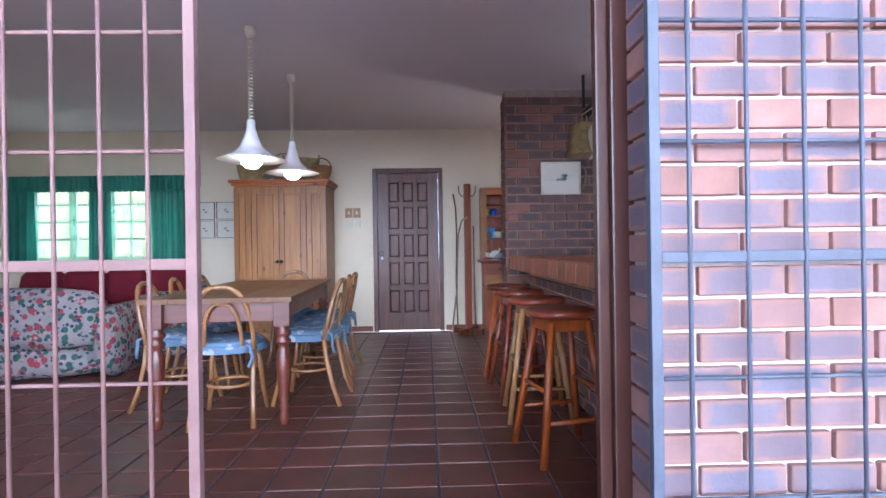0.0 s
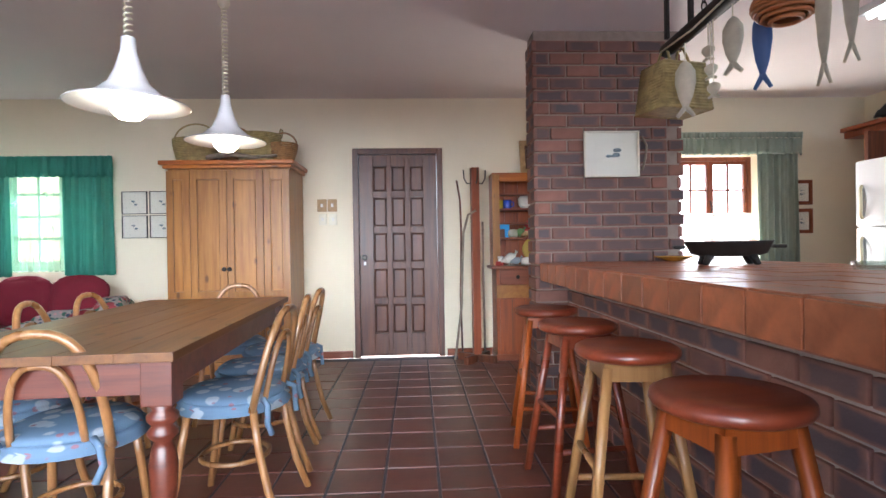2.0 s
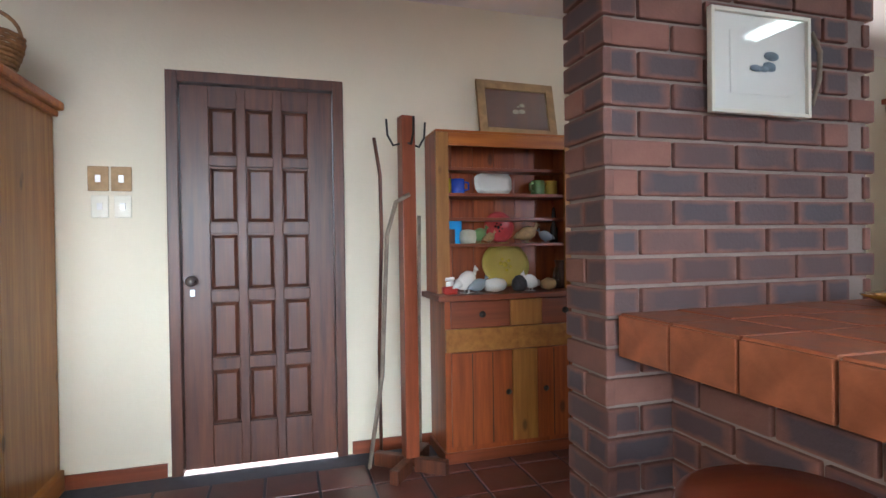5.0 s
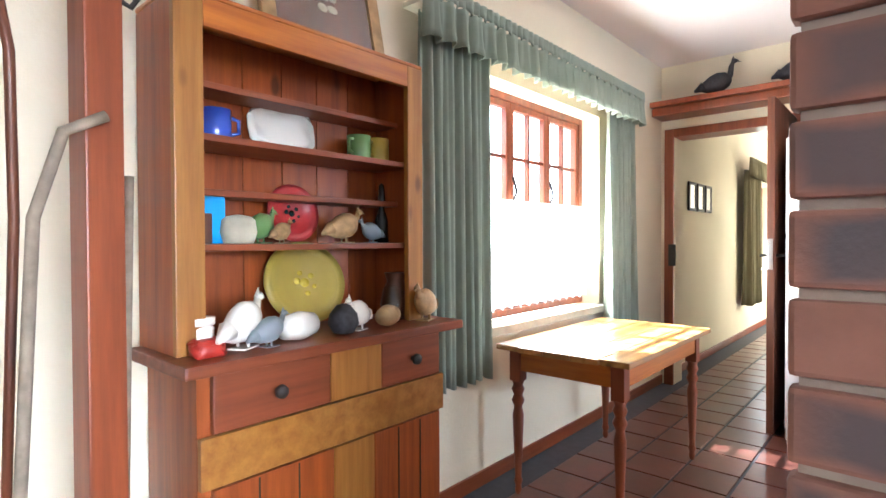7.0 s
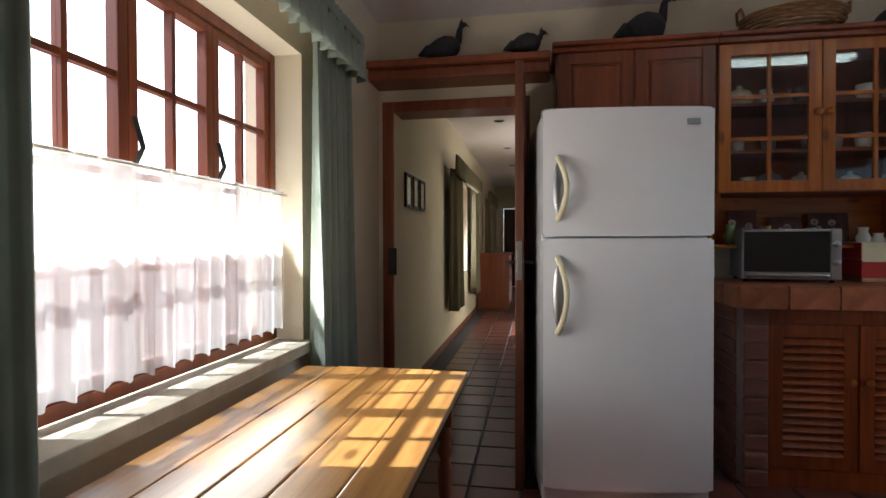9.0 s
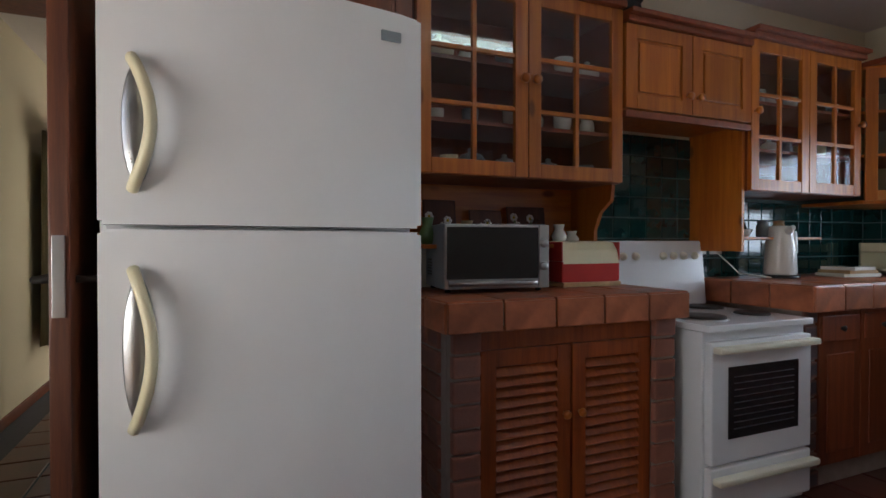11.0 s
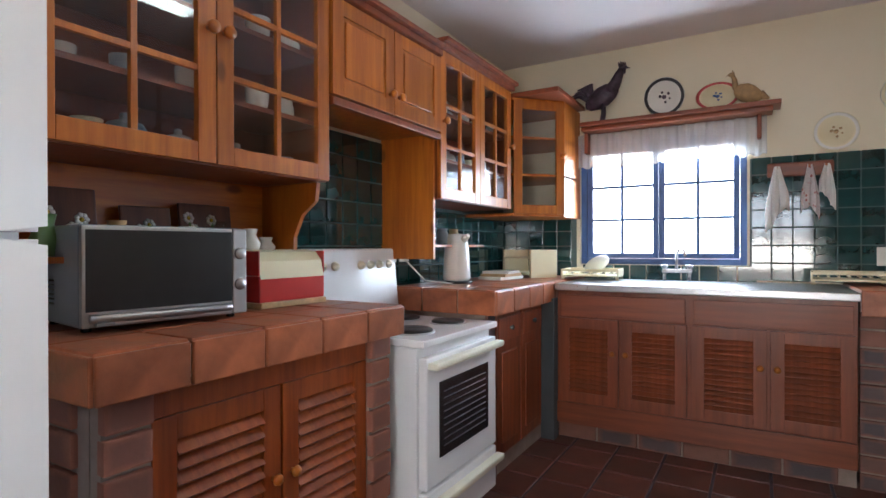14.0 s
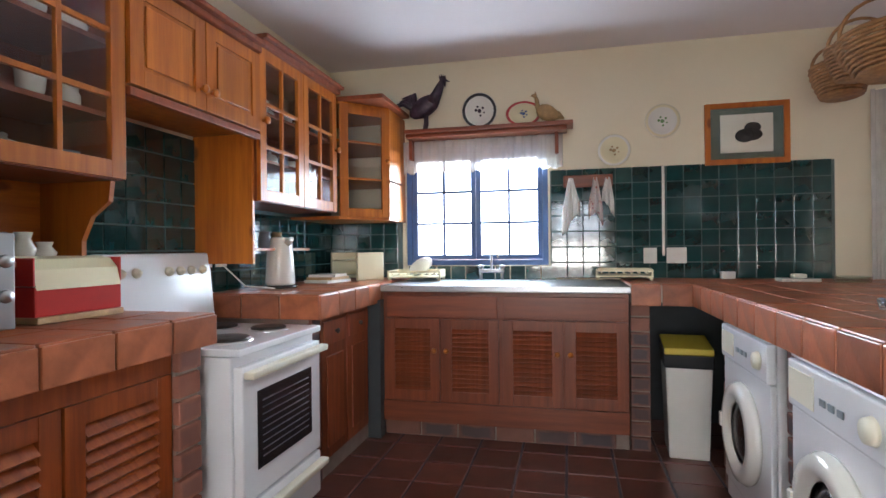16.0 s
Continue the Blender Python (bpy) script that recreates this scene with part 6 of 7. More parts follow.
basket(pose(1.42, 2.47, 1.94, -4), 0.09, 0.14, 0.15, "deep honey wicker basket hanging from the beam", "wicker", "arch", 1.0, "hanging_basket")

# bar things
pt = thing("carved_trough", "black carved wooden trough on four stub legs", "bowl", pose(1.6, 4.22, BT, 0, 0, -18))
bo = bmesh.new()
pr = [(0.001, 0.045), (0.12, 0.045), (0.16, 0.06), (0.185, 0.115), (0.19, 0.125), (0.175, 0.125), (0.15, 0.075), (0.001, 0.06)]
lathe(pr, 28, Matrix.Diagonal((1.15, 0.7, 1, 1)), bo)
part("bowl", bo, "iron", pt)
for sx in (-1, 1):
    part("handle", bx(sx * 0.21, -0.03, 0.085, sx * 0.27, 0.03, 0.105, bev=0.008), "iron", pt)
    for sy in (-1, 1):
        part("leg", tube([(sx * 0.1, sy * 0.06, 0.055), (sx * 0.125, sy * 0.07, 0.0)], 0.024, 8, taper=0.014), "iron", pt)
solid("amber_dish", lathe([(0.001, 0.004), (0.05, 0.004), (0.085, 0.03), (0.11, 0.036), (0.11, 0.032), (0.09, 0.022), (0.05, 0.0), (0.001, 0.0)], 28, Matrix.Diagonal((1.2, 0.8, 1, 1))), "amber", "shallow amber glass dish by the column", "dish", m=pose(1.62, 4.86, BT + 0.002))
for x, y in ((1.72, 3.42), (1.24, 1.98)):
    solid("glass_dish", lathe([(0.001, 0.008), (0.07, 0.008), (0.085, 0.035), (0.092, 0.035), (0.085, 0.002), (0.001, 0.002)], 28), "jar", "shallow clear glass dish on the bar", "dish", m=pose(x, y, BT + 0.002))
sp = thing("soap_tray", "white plastic tray holding a sponge", "tray", pose(1.48, 1.9, BT + 0.002))
part("tray", bx(-0.1, -0.06, 0, 0.1, 0.06, 0.02, bev=0.006), "china", sp)
part("sponge", bx(-0.04, -0.03, 0.0205, 0.03, 0.03, 0.045, bev=0.008), "paper", sp)
solid("plug", bx(1.74, S + 0.06, BT + 0.001, 1.82, S + 0.12, BT + 0.05, bev=0.008), "china", "small white plug block on the counter", "plug")


# appliances on the counters
mw = thing("microwave", "silver microwave oven with a black glass door", "microwave", pose(4.19, 4.5, BT + 0.002, 0, 0, -98))
part("case", bx(-0.215, 0.02, 0.012, 0.215, 0.31, 0.265, bev=0.006), "grey", mw)
md_ = part("door", bx(-0.215, 0.0, 0.014, 0.17, 0.0195, 0.262, bev=0.004), "steel", mw)
part("window", bx(-0.207, -0.003, 0.052, 0.167, 0.001, 0.252, bev=0.001), "black", md_, "black glass")
hb = bmesh.new()
tube([(-0.2 + 0.36 * k / 12, -0.006 - 0.012 * math.sin(math.pi * k / 12), 0.036) for k in range(13)], 0.011, 8, bm=hb)
part("handle", hb, "steel", md_, "bowed silver handle bar")
part("badge", bx(-0.19, -0.021, 0.019, -0.15, -0.004, 0.026, bev=0.001), "grey", md_)
cp = part("control_panel", bx(0.171, 0.0, 0.014, 0.215, 0.0195, 0.262, bev=0.004), "steel", mw)
for zz in (0.1, 0.19):
    part("dial", lathe([(0.018, 0), (0.016, 0.008), (0.001, 0.009)], 16, Matrix.Translation((0.193, 0, zz)) @ pose(0, 0, 0, 90)), "steel", cp)
for k in range(6):
    part("vent", bx(-0.2158, 0.2, 0.06 + k * 0.012, -0.2148, 0.27, 0.065 + k * 0.012), "black", mw)
for sx in (-0.19, 0.19):
    for sy in (0.05, 0.28):
        part("foot", lathe([(0.012, 0), (0.012, 0.0125)], 8, Matrix.Translation((sx, sy, 0))), "black", mw)
bb = thing("bread_bin", "red tin bread bin with a cream roll lid", "bread bin", pose(4.268, 3.985, BT + 0.002, 0, 0, -90))
part("base", bx(-0.155, 0.0, 0.0, 0.155, 0.26, 0.02, bev=0.004), "tan", bb)
part("body", bx(-0.155, 0.01, 0.02, 0.155, 0.26, 0.11, bev=0.006), "redbin", bb)
bm = bmesh.new()
pf = [(0.008, 0.1), (0.022, 0.16), (0.05, 0.192), (0.1, 0.2), (0.26, 0.2), (0.26, 0.111), (0.015, 0.111)]
l_ = [bm.verts.new((-0.15, y, zz)) for y, zz in pf]
r_ = [bm.verts.new((0.15, y, zz)) for y, zz in pf]
bm.faces.new(l_)
bm.faces.new(r_[::-1])
for i in range(7):
    bm.faces.new((l_[i], l_[(i + 1) % 7], r_[(i + 1) % 7], r_[i]))
part("lid", bm, "cream", bb, "cream lid")
for s in (-1, 1):
    part("end_cap", bx(s * 0.151, 0.012, 0.112, s * 0.157, 0.258, 0.195, bev=0.002), "redbin", bb)
kl = thing("kettle", "tall white plastic electric kettle on its base", "kettle", pose(4.36, 2.64, BT + 0.002) @ Matrix.Diagonal((1.05, 1.05, 1.08, 1)))
part("base", lathe([(0.001, 0), (0.09, 0), (0.09, 0.012), (0.001, 0.014)], 24), "black", kl)
part("body", lathe([(0.075, 0.0145), (0.078, 0.03), (0.072, 0.15), (0.062, 0.25), (0.05, 0.262), (0.001, 0.266)], 28), "china", kl)
part("handle", tube([(0, -0.06, 0.24), (0, -0.11, 0.23), (0, -0.115, 0.13), (0, -0.075, 0.06)], 0.014, 8), "china", kl)
part("spout", tube([(-0.055, 0.02, 0.235), (-0.09, 0.03, 0.255)], 0.022, 8, taper=0.012), "china", kl)
part("cord", tube([(0.05, 0.08, 0.01), (-0.05, 0.14, 0.006), (0.08, 0.2, 0.02), (0.155, 0.28, 0.13)], 0.004, 6), "china", kl)
# low shelf with crockery under the wall cabinet
ls = thing("crockery_shelf", "narrow wooden shelf below the wall cabinet", "shelf")
part("board", bx(4.35, 2.3, 1.16, EAST - 0.016, 3.09, 1.175, bev=0.003), "oregon_y", ls)


def pot(name, label, m, prof, material, cat="ornament", group=""):
    return solid(name, lathe(prof, 18), material, label, cat, group, m=m)


CUP = [(0.001, 0), (0.025, 0), (0.033, 0.03), (0.036, 0.07), (0.033, 0.07), (0.03, 0.03), (0.001, 0.006)]
JAR = [(0.001, 0), (0.03, 0), (0.034, 0.01), (0.034, 0.06), (0.026, 0.075), (0.028, 0.078), (0.028, 0.092), (0.001, 0.094)]
TEAPOT = [(0.001, 0), (0.03, 0), (0.052, 0.025), (0.055, 0.05), (0.04, 0.075), (0.012, 0.085), (0.013, 0.098), (0.001, 0.104)]
tp = thing("teapot", "small white china teapot on the low shelf", "teapot", pose(4.42, 3.0, 1.176))
part("body", lathe(TEAPOT, 20), "china", tp)
part("spout", tube([(0, -0.045, 0.04), (0, -0.075, 0.06), (0, -0.085, 0.08)], 0.011, 7, taper=0.006), "china", tp)
part("handle", tube([(0, 0.045, 0.065), (0, 0.08, 0.06), (0, 0.05, 0.025)], 0.006, 6), "china", tp)
pot("bowl", "small white china bowl on the low shelf", pose(4.42, 2.86, 1.176), [(0.001, 0), (0.03, 0), (0.05, 0.04), (0.046, 0.04), (0.001, 0.008)], "china", "bowl")
pot("spice_jar", "dark spice jar with a pale lid", pose(4.42, 2.7, 1.176), JAR, "grey", "jar", "jars on the low shelf")
pot("spice_jar", "pale spice tin on the low shelf", pose(4.42, 2.57, 1.176), JAR, "tan", "jar", "jars on the low shelf")
for y, h, mt in ((4.7, 0.11, "sagegl"), (4.52, 0.1, "tan"), (4.3, 0.09, "china"), (4.18, 0.11, "jar"), (4.05, 0.09, "china"), (3.98, 0.06, "china")):
    pot("small_vase", "little ornament standing on the low shelf", pose(4.43, y, 1.138), [(0.001, 0), (0.025, 0), (0.036, h * 0.4), (0.02, h * 0.75), (0.026, h), (0.001, h * 0.98)], mt, "ornament", "ornaments on the low shelf")
# painted boards and daisies leaning behind the microwave
for y, w, h in ((4.62, 0.15, 0.19), (4.4, 0.16, 0.15), (4.19, 0.2, 0.17)):
    pb = thing("painted_board", "dark wooden board painted with white daisies", "ornament", Matrix.Translation((4.475, y, 1.14)) @ pose(0, 0, 0, -8, 0, -90), group="boards on the low shelf")
    part("board", bx(-w / 2, -0.006, 0, w / 2, 0.006, h, bev=0.005), "door", pb)
    rb_ = random.Random(int(y * 100))
    for k in range(4):
        cx, cz = rb_.uniform(-0.35, 0.35) * w, h * rb_.uniform(0.35, 0.8)
        fl_ = bmesh.new()
        for q in range(7):
            a_ = q * 0.8976
            lathe([(0.0005, 0), (0.008, 0.0005), (0.0005, 0.002)], 8, Matrix.Translation((cx + 0.013 * math.cos(a_), -0.0062, cz + 0.013 * math.sin(a_))) @ pose(0, 0, 0, 90), fl_)
        fo = part("daisy", fl_, "china", pb, "white painted daisy")
        part("daisy_eye", lathe([(0.0005, 0), (0.007, 0.001), (0.0005, 0.004)], 8, Matrix.Translation((cx, -0.0065, cz)) @ pose(0, 0, 0, 90)), "yellow", fo)
        part("leaf", tube([(cx, -0.007, cz - 0.015), (cx + 0.01, -0.0075, cz - 0.04)], 0.005, 5, taper=0.001), "sagegl", fo)
# cups inside the glass cabinets
rng = random.Random(21)
for y0, y1 in ((3.95, 4.78), (2.28, 3.02)):
    for zz in (1.419, 1.621, 1.861):
        y = y0
        while y < y1:
            k = rng.random()
            pr = CUP if k < 0.55 else (JAR if k < 0.75 else TEAPOT)
            s = rng.uniform(0.85, 1.2)
            pot("cup" if pr is CUP else ("glass_jar" if pr is JAR else "sugar_bowl"), "white crockery inside the glass cabinet", pose(4.36 + rng.uniform(-0.05, 0.05), y, zz) @ Matrix.Diagonal((s, s, s, 1)), pr, rng.choice(("china", "china", "cream", "grey")), "crockery", "crockery in the cabinets")
            y += rng.uniform(0.11, 0.19)
# vegetable rack, books, dish racks, tap
vr = thing("vegetable_rack", "cream plastic stacking rack in the corner", "rack", pose(4.25, 1.79, BT + 0.002, 0, 0, -40))
for x in (-0.2, 0.2):
    part("upright", bx(x - 0.015, -0.1, 0, x + 0.015, 0.1, 0.19, bev=0.004), "cream", vr)
for zz in (0.02, 0.13):
    t_ = part("tray", bx(-0.184, -0.1, zz, 0.184, 0.1, zz + 0.008), "cream", vr)
    part("lip", bx(-0.184, -0.104, zz, 0.184, -0.0985, zz + 0.05, bev=0.002), "cream", t_)
for k in range(3):
    solid("book", bx(-0.13 + 0.01 * k, -0.09, 0, 0.13 - 0.012 * k, 0.09, 0.018, bev=0.002), ("paper", "tan", "china")[k], "flat book lying on the corner counter", "book", "books on the counter", m=pose(4.3, 2.15, BT + 0.002 + 0.0185 * k, 0, 0, 80 + 7 * k))


def dish_rack(m, w):
    d = thing("dish_rack", "cream plastic dish rack", "dish rack", m)
    part("tray", bx(-w / 2, -0.14, 0.02, w / 2, 0.14, 0.03, bev=0.003), "cream", d)
    for s in (-1, 1):
        part("side", bx(s * w / 2, -0.145, 0.02, s * (w / 2 + 0.012), 0.145, 0.07, bev=0.004), "cream", d)
        part("rail", bx(-w / 2, s * 0.14, 0.055, w / 2, s * 0.146, 0.07, bev=0.002), "cream", d)
    for k in range(7):
        x = -w / 2 + w * (k + 0.5) / 7
        part("peg", bx(x - 0.004, -0.14, 0.04, x + 0.004, 0.14, 0.05), "cream", d)
    for sx in (-1, 1):
        for sy in (-1, 1):
            part("foot", bx(sx * w / 2 - 0.01, sy * 0.12 - 0.01, 0, sx * w / 2 + 0.01, sy * 0.12 + 0.01, 0.0195), "cream", d)


dish_rack(pose(3.8, 1.78, 0.946, 0, 0, 6), 0.34)
solid("plate", lathe([(0.001, 0), (0.06, 0), (0.09, 0.014), (0.09, 0.018), (0.06, 0.005), (0.001, 0.005)], 24), "china", "white plate tilted in the dish rack", "plate", m=pose(3.76, 1.8, 1.03, 25, 40, 0))
dish_rack(pose(2.42, 1.72, BT + 0.002, 0, 0, -4), 0.32)
tap = thing("mixer_tap", "chrome mixer tap behind the sink", "tap", pose(3.3, 1.62, 0.9405))
part("body", bx(-0.09, -0.015, 0.05, 0.09, 0.015, 0.075, bev=0.006), "steel", tap)
part("spout", tube([(0, 0, 0.07), (0, 0.005, 0.17), (-0.02, 0.03, 0.21), (-0.05, 0.08, 0.2), (-0.06, 0.1, 0.16)], 0.009, 8), "steel", tap)
for s in (-1, 1):
    part("riser", tube([(s * 0.075, 0, 0), (s * 0.075, 0, 0.055)], 0.011, 8), "steel", tap)
    part("tap_head", lathe([(0.012, 0.076), (0.022, 0.09), (0.022, 0.1), (0.001, 0.106)], 10, Matrix.Translation((s * 0.075, 0, 0))), "steel", tap)
# towels
tr = thing("towel_rail", "wooden rail with pegs on the green tiles", "rail")
part("board", bx(2.47, S + 0.0125, 1.575, 2.8, S + 0.03, 1.66, bev=0.012), "redcab_x", tr)
for x in (2.51, 2.59, 2.75):
    part("peg", tube([(x, S + 0.03, 1.62), (x, S + 0.07, 1.63)], 0.007, 6), "oregon", tr)
for x, w, h, mt in ((2.75, 0.11, 0.32, "towel"), (2.585, 0.085, 0.31, "towel_red"), (2.505, 0.065, 0.23, "towel")):
    bm = drape(x - w / 2, x + w / 2, S + 0.06, 1.63 - h, 1.635, 2.5, 0.018, nx=26, nz=12, seed=int(x * 100))
    for v in bm.verts:
        q = (1.635 - v.co.z) / h
        v.co.x = x + (v.co.x - x) * (0.25 + 0.85 * min(1, q * 1.6))
        v.co.z -= 0.07 * q * math.sin((v.co.x - x) * 30 + x * 9)
    thick(solid("tea_towel", bm, mt, "crumpled tea towel hanging from a peg", "towel", "towels on the rail"), 0.005)
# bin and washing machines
# thin dark grey sheet over the south wall, below the worktop
solid("recess_panel", bx(1.32, S + 0.001, 0, 2.32, S + 0.012, BT - 0.101), "darkgrey", "dark grey sheet behind the bin", "wall panel", kind="structure")
bn = thing("pedal_bin", "white kitchen bin with a yellow-green lid", "bin", pose(2.13, 2.12, 0, 0, 0, 176))
bm = bx(-0.12, -0.15, 0, 0.12, 0.15, 0.56, bev=0.012)
for v in bm.verts:
    v.co.x *= 0.85 + 0.15 * v.co.z / 0.56
    v.co.y *= 0.85 + 0.15 * v.co.z / 0.56
part("body", bm, "china", bn)
part("bin_liner", bx(-0.124, -0.154, 0.5, 0.124, 0.154, 0.57, bev=0.006), "black", bn, "black bin liner edge")
bm = bx(-0.125, -0.155, 0.571, 0.125, 0.155, 0.64, bev=0.01)
for v in bm.verts:
    if v.co.z > 0.6 and v.co.y < 0:
        v.co.z -= 0.03
part("lid", bm, "yellow", bn, "yellow-green lid")


def washer(m, label):
    w = thing("washing_machine", label, "washing machine", m, group="machines under the bar")
    part("case", bx(-0.295, 0.02, 0.02, 0.295, 0.55, 0.81, bev=0.01), "white", w)
    part("worktop", bx(-0.3, 0.0, 0.811, 0.3, 0.56, 0.84, bev=0.008), "white", w)
    part("front", bx(-0.29, 0.0, 0.12, 0.29, 0.0195, 0.66, bev=0.006), "white", w)
    fa = part("fascia", bx(-0.29, -0.012, 0.665, 0.29, 0.0195, 0.808, bev=0.008), "white", w)
    part("drawer", bx(-0.27, -0.016, 0.69, -0.1, -0.0125, 0.785, bev=0.0015), "ivory", fa)
    part("dial", lathe([(0.035, 0), (0.03, 0.018), (0.001, 0.02)], 20, Matrix.Translation((0.2, -0.012, 0.735)) @ pose(0, 0, 0, 90)), "ivory", fa)
    for k in range(3):
        part("button", bx(-0.06 + k * 0.05, -0.017, 0.72, -0.03 + k * 0.05, -0.0125, 0.74, bev=0.001), "grey", fa)
    T = Matrix.Translation((0, 0.0, 0.4)) @ pose(0, 0, 0, 90)
    dd = part("porthole", lathe([(0.125, 0.0), (0.2, 0.0), (0.205, 0.015), (0.19, 0.04), (0.15, 0.045), (0.125, 0.02)], 40, T, cap=False), "china", w, "white porthole ring")
    part("door_glass", lathe([(0.001, 0.03), (0.08, 0.026), (0.128, 0.008), (0.128, 0.002), (0.001, 0.002)], 32, T), "black", dd, "dark curved glass")
    part("catch", bx(-0.2, -0.05, 0.37, -0.17, -0.035, 0.43, bev=0.004), "china", dd)
    part("kick_plate", bx(-0.29, 0.01, 0.03, 0.29, 0.0195, 0.115, bev=0.003), "white", w)
    for sx in (-0.25, 0.25):
        for sy in (0.07, 0.5):
            part("foot", lathe([(0.018, 0), (0.018, 0.0205)], 10, Matrix.Translation((sx, sy, 0))), "black", w)


washer(pose(2.075, 2.98, 0, 0, 0, 90), "white front-loading washing machine under the bar")
washer(pose(2.085, 3.77, 0, 0, 0, 90), "white front-loading dryer under the bar")

# ---- coat stand ----
cs = thing("coat_stand", "square wooden coat stand with bent iron hooks", "coat stand", pose(0.5, 6.42, 0, 0, 0, 8))
part("post", bx(-0.036, -0.036, 0.07, 0.036, 0.036, 1.8, bev=0.004), "redcab", cs)
for a in range(4):
    t_ = pose(0, 0, 0, 0, 0, 45 + 90 * a)
    part("foot", bx(0.03, -0.025, 0, 0.2, 0.025, 0.07, bev=0.008, m=t_), "door", cs)
    t_ = pose(0, 0, 0, 0, 0, 90 * a)
    part("hook", tube([t_ @ Vector(p) for p in ((0.036, 0, 1.66), (0.07, 0, 1.65), (0.1, 0, 1.7), (0.105, 0, 1.78))], 0.006, 6), "iron", cs)
solid("walking_stick", tube([(0.3, 6.5, 0.0), (0.36, 6.42, 0.5), (0.37, 6.37, 0.9), (0.385, 6.37, 1.2), (0.43, 6.36, 1.36), (0.5, 6.36, 1.4)], 0.011, 8), "branch", "pale bent branch leaning on the coat stand", "stick")
solid("walking_stick", tube([(0.38, 6.6, 0.0), (0.36, 6.5, 0.6), (0.37, 6.44, 1.2), (0.36, 6.4, 1.5), (0.33, 6.39, 1.68)], 0.009, 8), "door", "dark knobbly stick leaning on the coat stand", "stick")
solid("walking_stick", tube([(0.6, 6.62, 0.0), (0.585, 6.55, 0.6), (0.575, 6.47, 1.3)], 0.01, 8), "branch", "grey straight stick behind the coat stand", "stick")

# ---- things on the dresser ----


def mug(m, material, label):
    g = thing("mug", label, "mug", m)
    part("body", lathe([(0.001, 0), (0.036, 0), (0.04, 0.01), (0.04, 0.085), (0.036, 0.085), (0.035, 0.008), (0.001, 0.006)], 22), material, g)
    part("handle", tube([(0.038, 0, 0.07), (0.065, 0, 0.065), (0.065, 0, 0.03), (0.038, 0, 0.022)], 0.006, 6), material, g)


YS = 6.6
mug(pose(0.753, YS, 1.426), "yellow", "bright yellow mug on the dresser shelf")
mug(pose(0.831, YS, 1.426), "blue", "deep blue mug on the dresser shelf")
tray = solid("china_tray", cushion(-0.115, -0.008, 0, 0.115, 0.008, 0.14, 0.01), "china", "white rounded serving dish painted with fruit", "dish", m=pose(1.067, 6.64, 1.427, -12, 0, 0))
mug(pose(1.325, YS, 1.426, 0, 0, 200), "sagegl", "green glazed beaker on the dresser shelf")
mug(pose(1.408, YS, 1.426, 0, 0, 200), "mustard", "yellow glazed beaker on the dresser shelf")
bt = thing("gift_box", "bright blue box behind a dark block", "box", pose(0.771, 6.62, 1.151))
part("box", bx(-0.05, -0.03, 0, 0.08, 0.03, 0.13, bev=0.004), "sky", bt)
part("block", bx(-0.05, -0.06, 0, 0.03, -0.031, 0.08, bev=0.004), "door", bt)
pot("pink_pot", "small pale pink china pot", pose(0.882, 6.58, 1.151), [(0.001, 0), (0.04, 0), (0.05, 0.03), (0.045, 0.065), (0.03, 0.075), (0.001, 0.08)], "paleclay")
bird("bird_figure", "small green and brown bird figure", pose(0.947, 6.58, 1.151, 0, 0, 20), "sagegl", False, 0.4)
bird("bird_figure", "tiny white bird figure", pose(1.002, 6.56, 1.151, 0, 0, 20), "tan", False, 0.28)
plate_thing(Matrix.Translation((1.094, 6.655, 1.242)) @ pose(0, 0, 0, -10), 0.09, "red plate with green painted flowers", "redgl", "redgl", "gtile")
bird("bird_figure", "small brown and green hen figure", pose(1.242, 6.58, 1.151, 0, 0, 0), "tan", False, 0.45)
bird("bird_figure", "tiny grey bird figure", pose(1.362, 6.58, 1.151, 0, 0, 180), "grey", False, 0.32)
pot("pepper_mill", "slim dark bottle on the dresser shelf", pose(1.426, 6.6, 1.151), [(0.001, 0), (0.025, 0), (0.022, 0.08), (0.01, 0.12), (0.014, 0.15), (0.01, 0.2), (0.001, 0.21)], "black", "bottle")
plate_thing(Matrix.Translation((1.122, 6.63, ZC + 0.14)) @ pose(0, 0, 0, -14), 0.13, "large mustard plate painted with sunflowers", "mustard", "mustard", "yellow", 1.12)
bird("gnome_figure", "grey and white hen figure with a red comb", pose(0.827, 6.46, ZC + 0.001, 0, 0, 30), "china", False, 0.55)
bird("duck_figure", "small grey and white duck figure", pose(0.882, 6.43, ZC + 0.001, 0, 0, 10), "grey", False, 0.36)
pot("white_jar", "short white jar with a dark band", pose(0.735, 6.5, ZC + 0.001), [(0.001, 0), (0.035, 0), (0.036, 0.06), (0.03, 0.065), (0.038, 0.068), (0.038, 0.085), (0.001, 0.087)], "china", "jar")
solid("red_trinket", cushion(-0.04, -0.03, 0, 0.04, 0.03, 0.045, 0.01), "comb", "small red and grey trinket", "ornament", m=pose(0.725, 6.44, ZC + 0.001))
solid("pig_figure", lathe([(0.001, -0.07), (0.03, -0.06), (0.04, 0), (0.032, 0.05), (0.015, 0.07), (0.001, 0.075)], 16, Matrix.Translation((0, 0, 0.036)) @ pose(0, 0, 0, 0, 90, 0)), "china", "white china pig figure", "ornament", m=pose(0.993, 6.46, ZC + 0.003, 0, 0, 15))
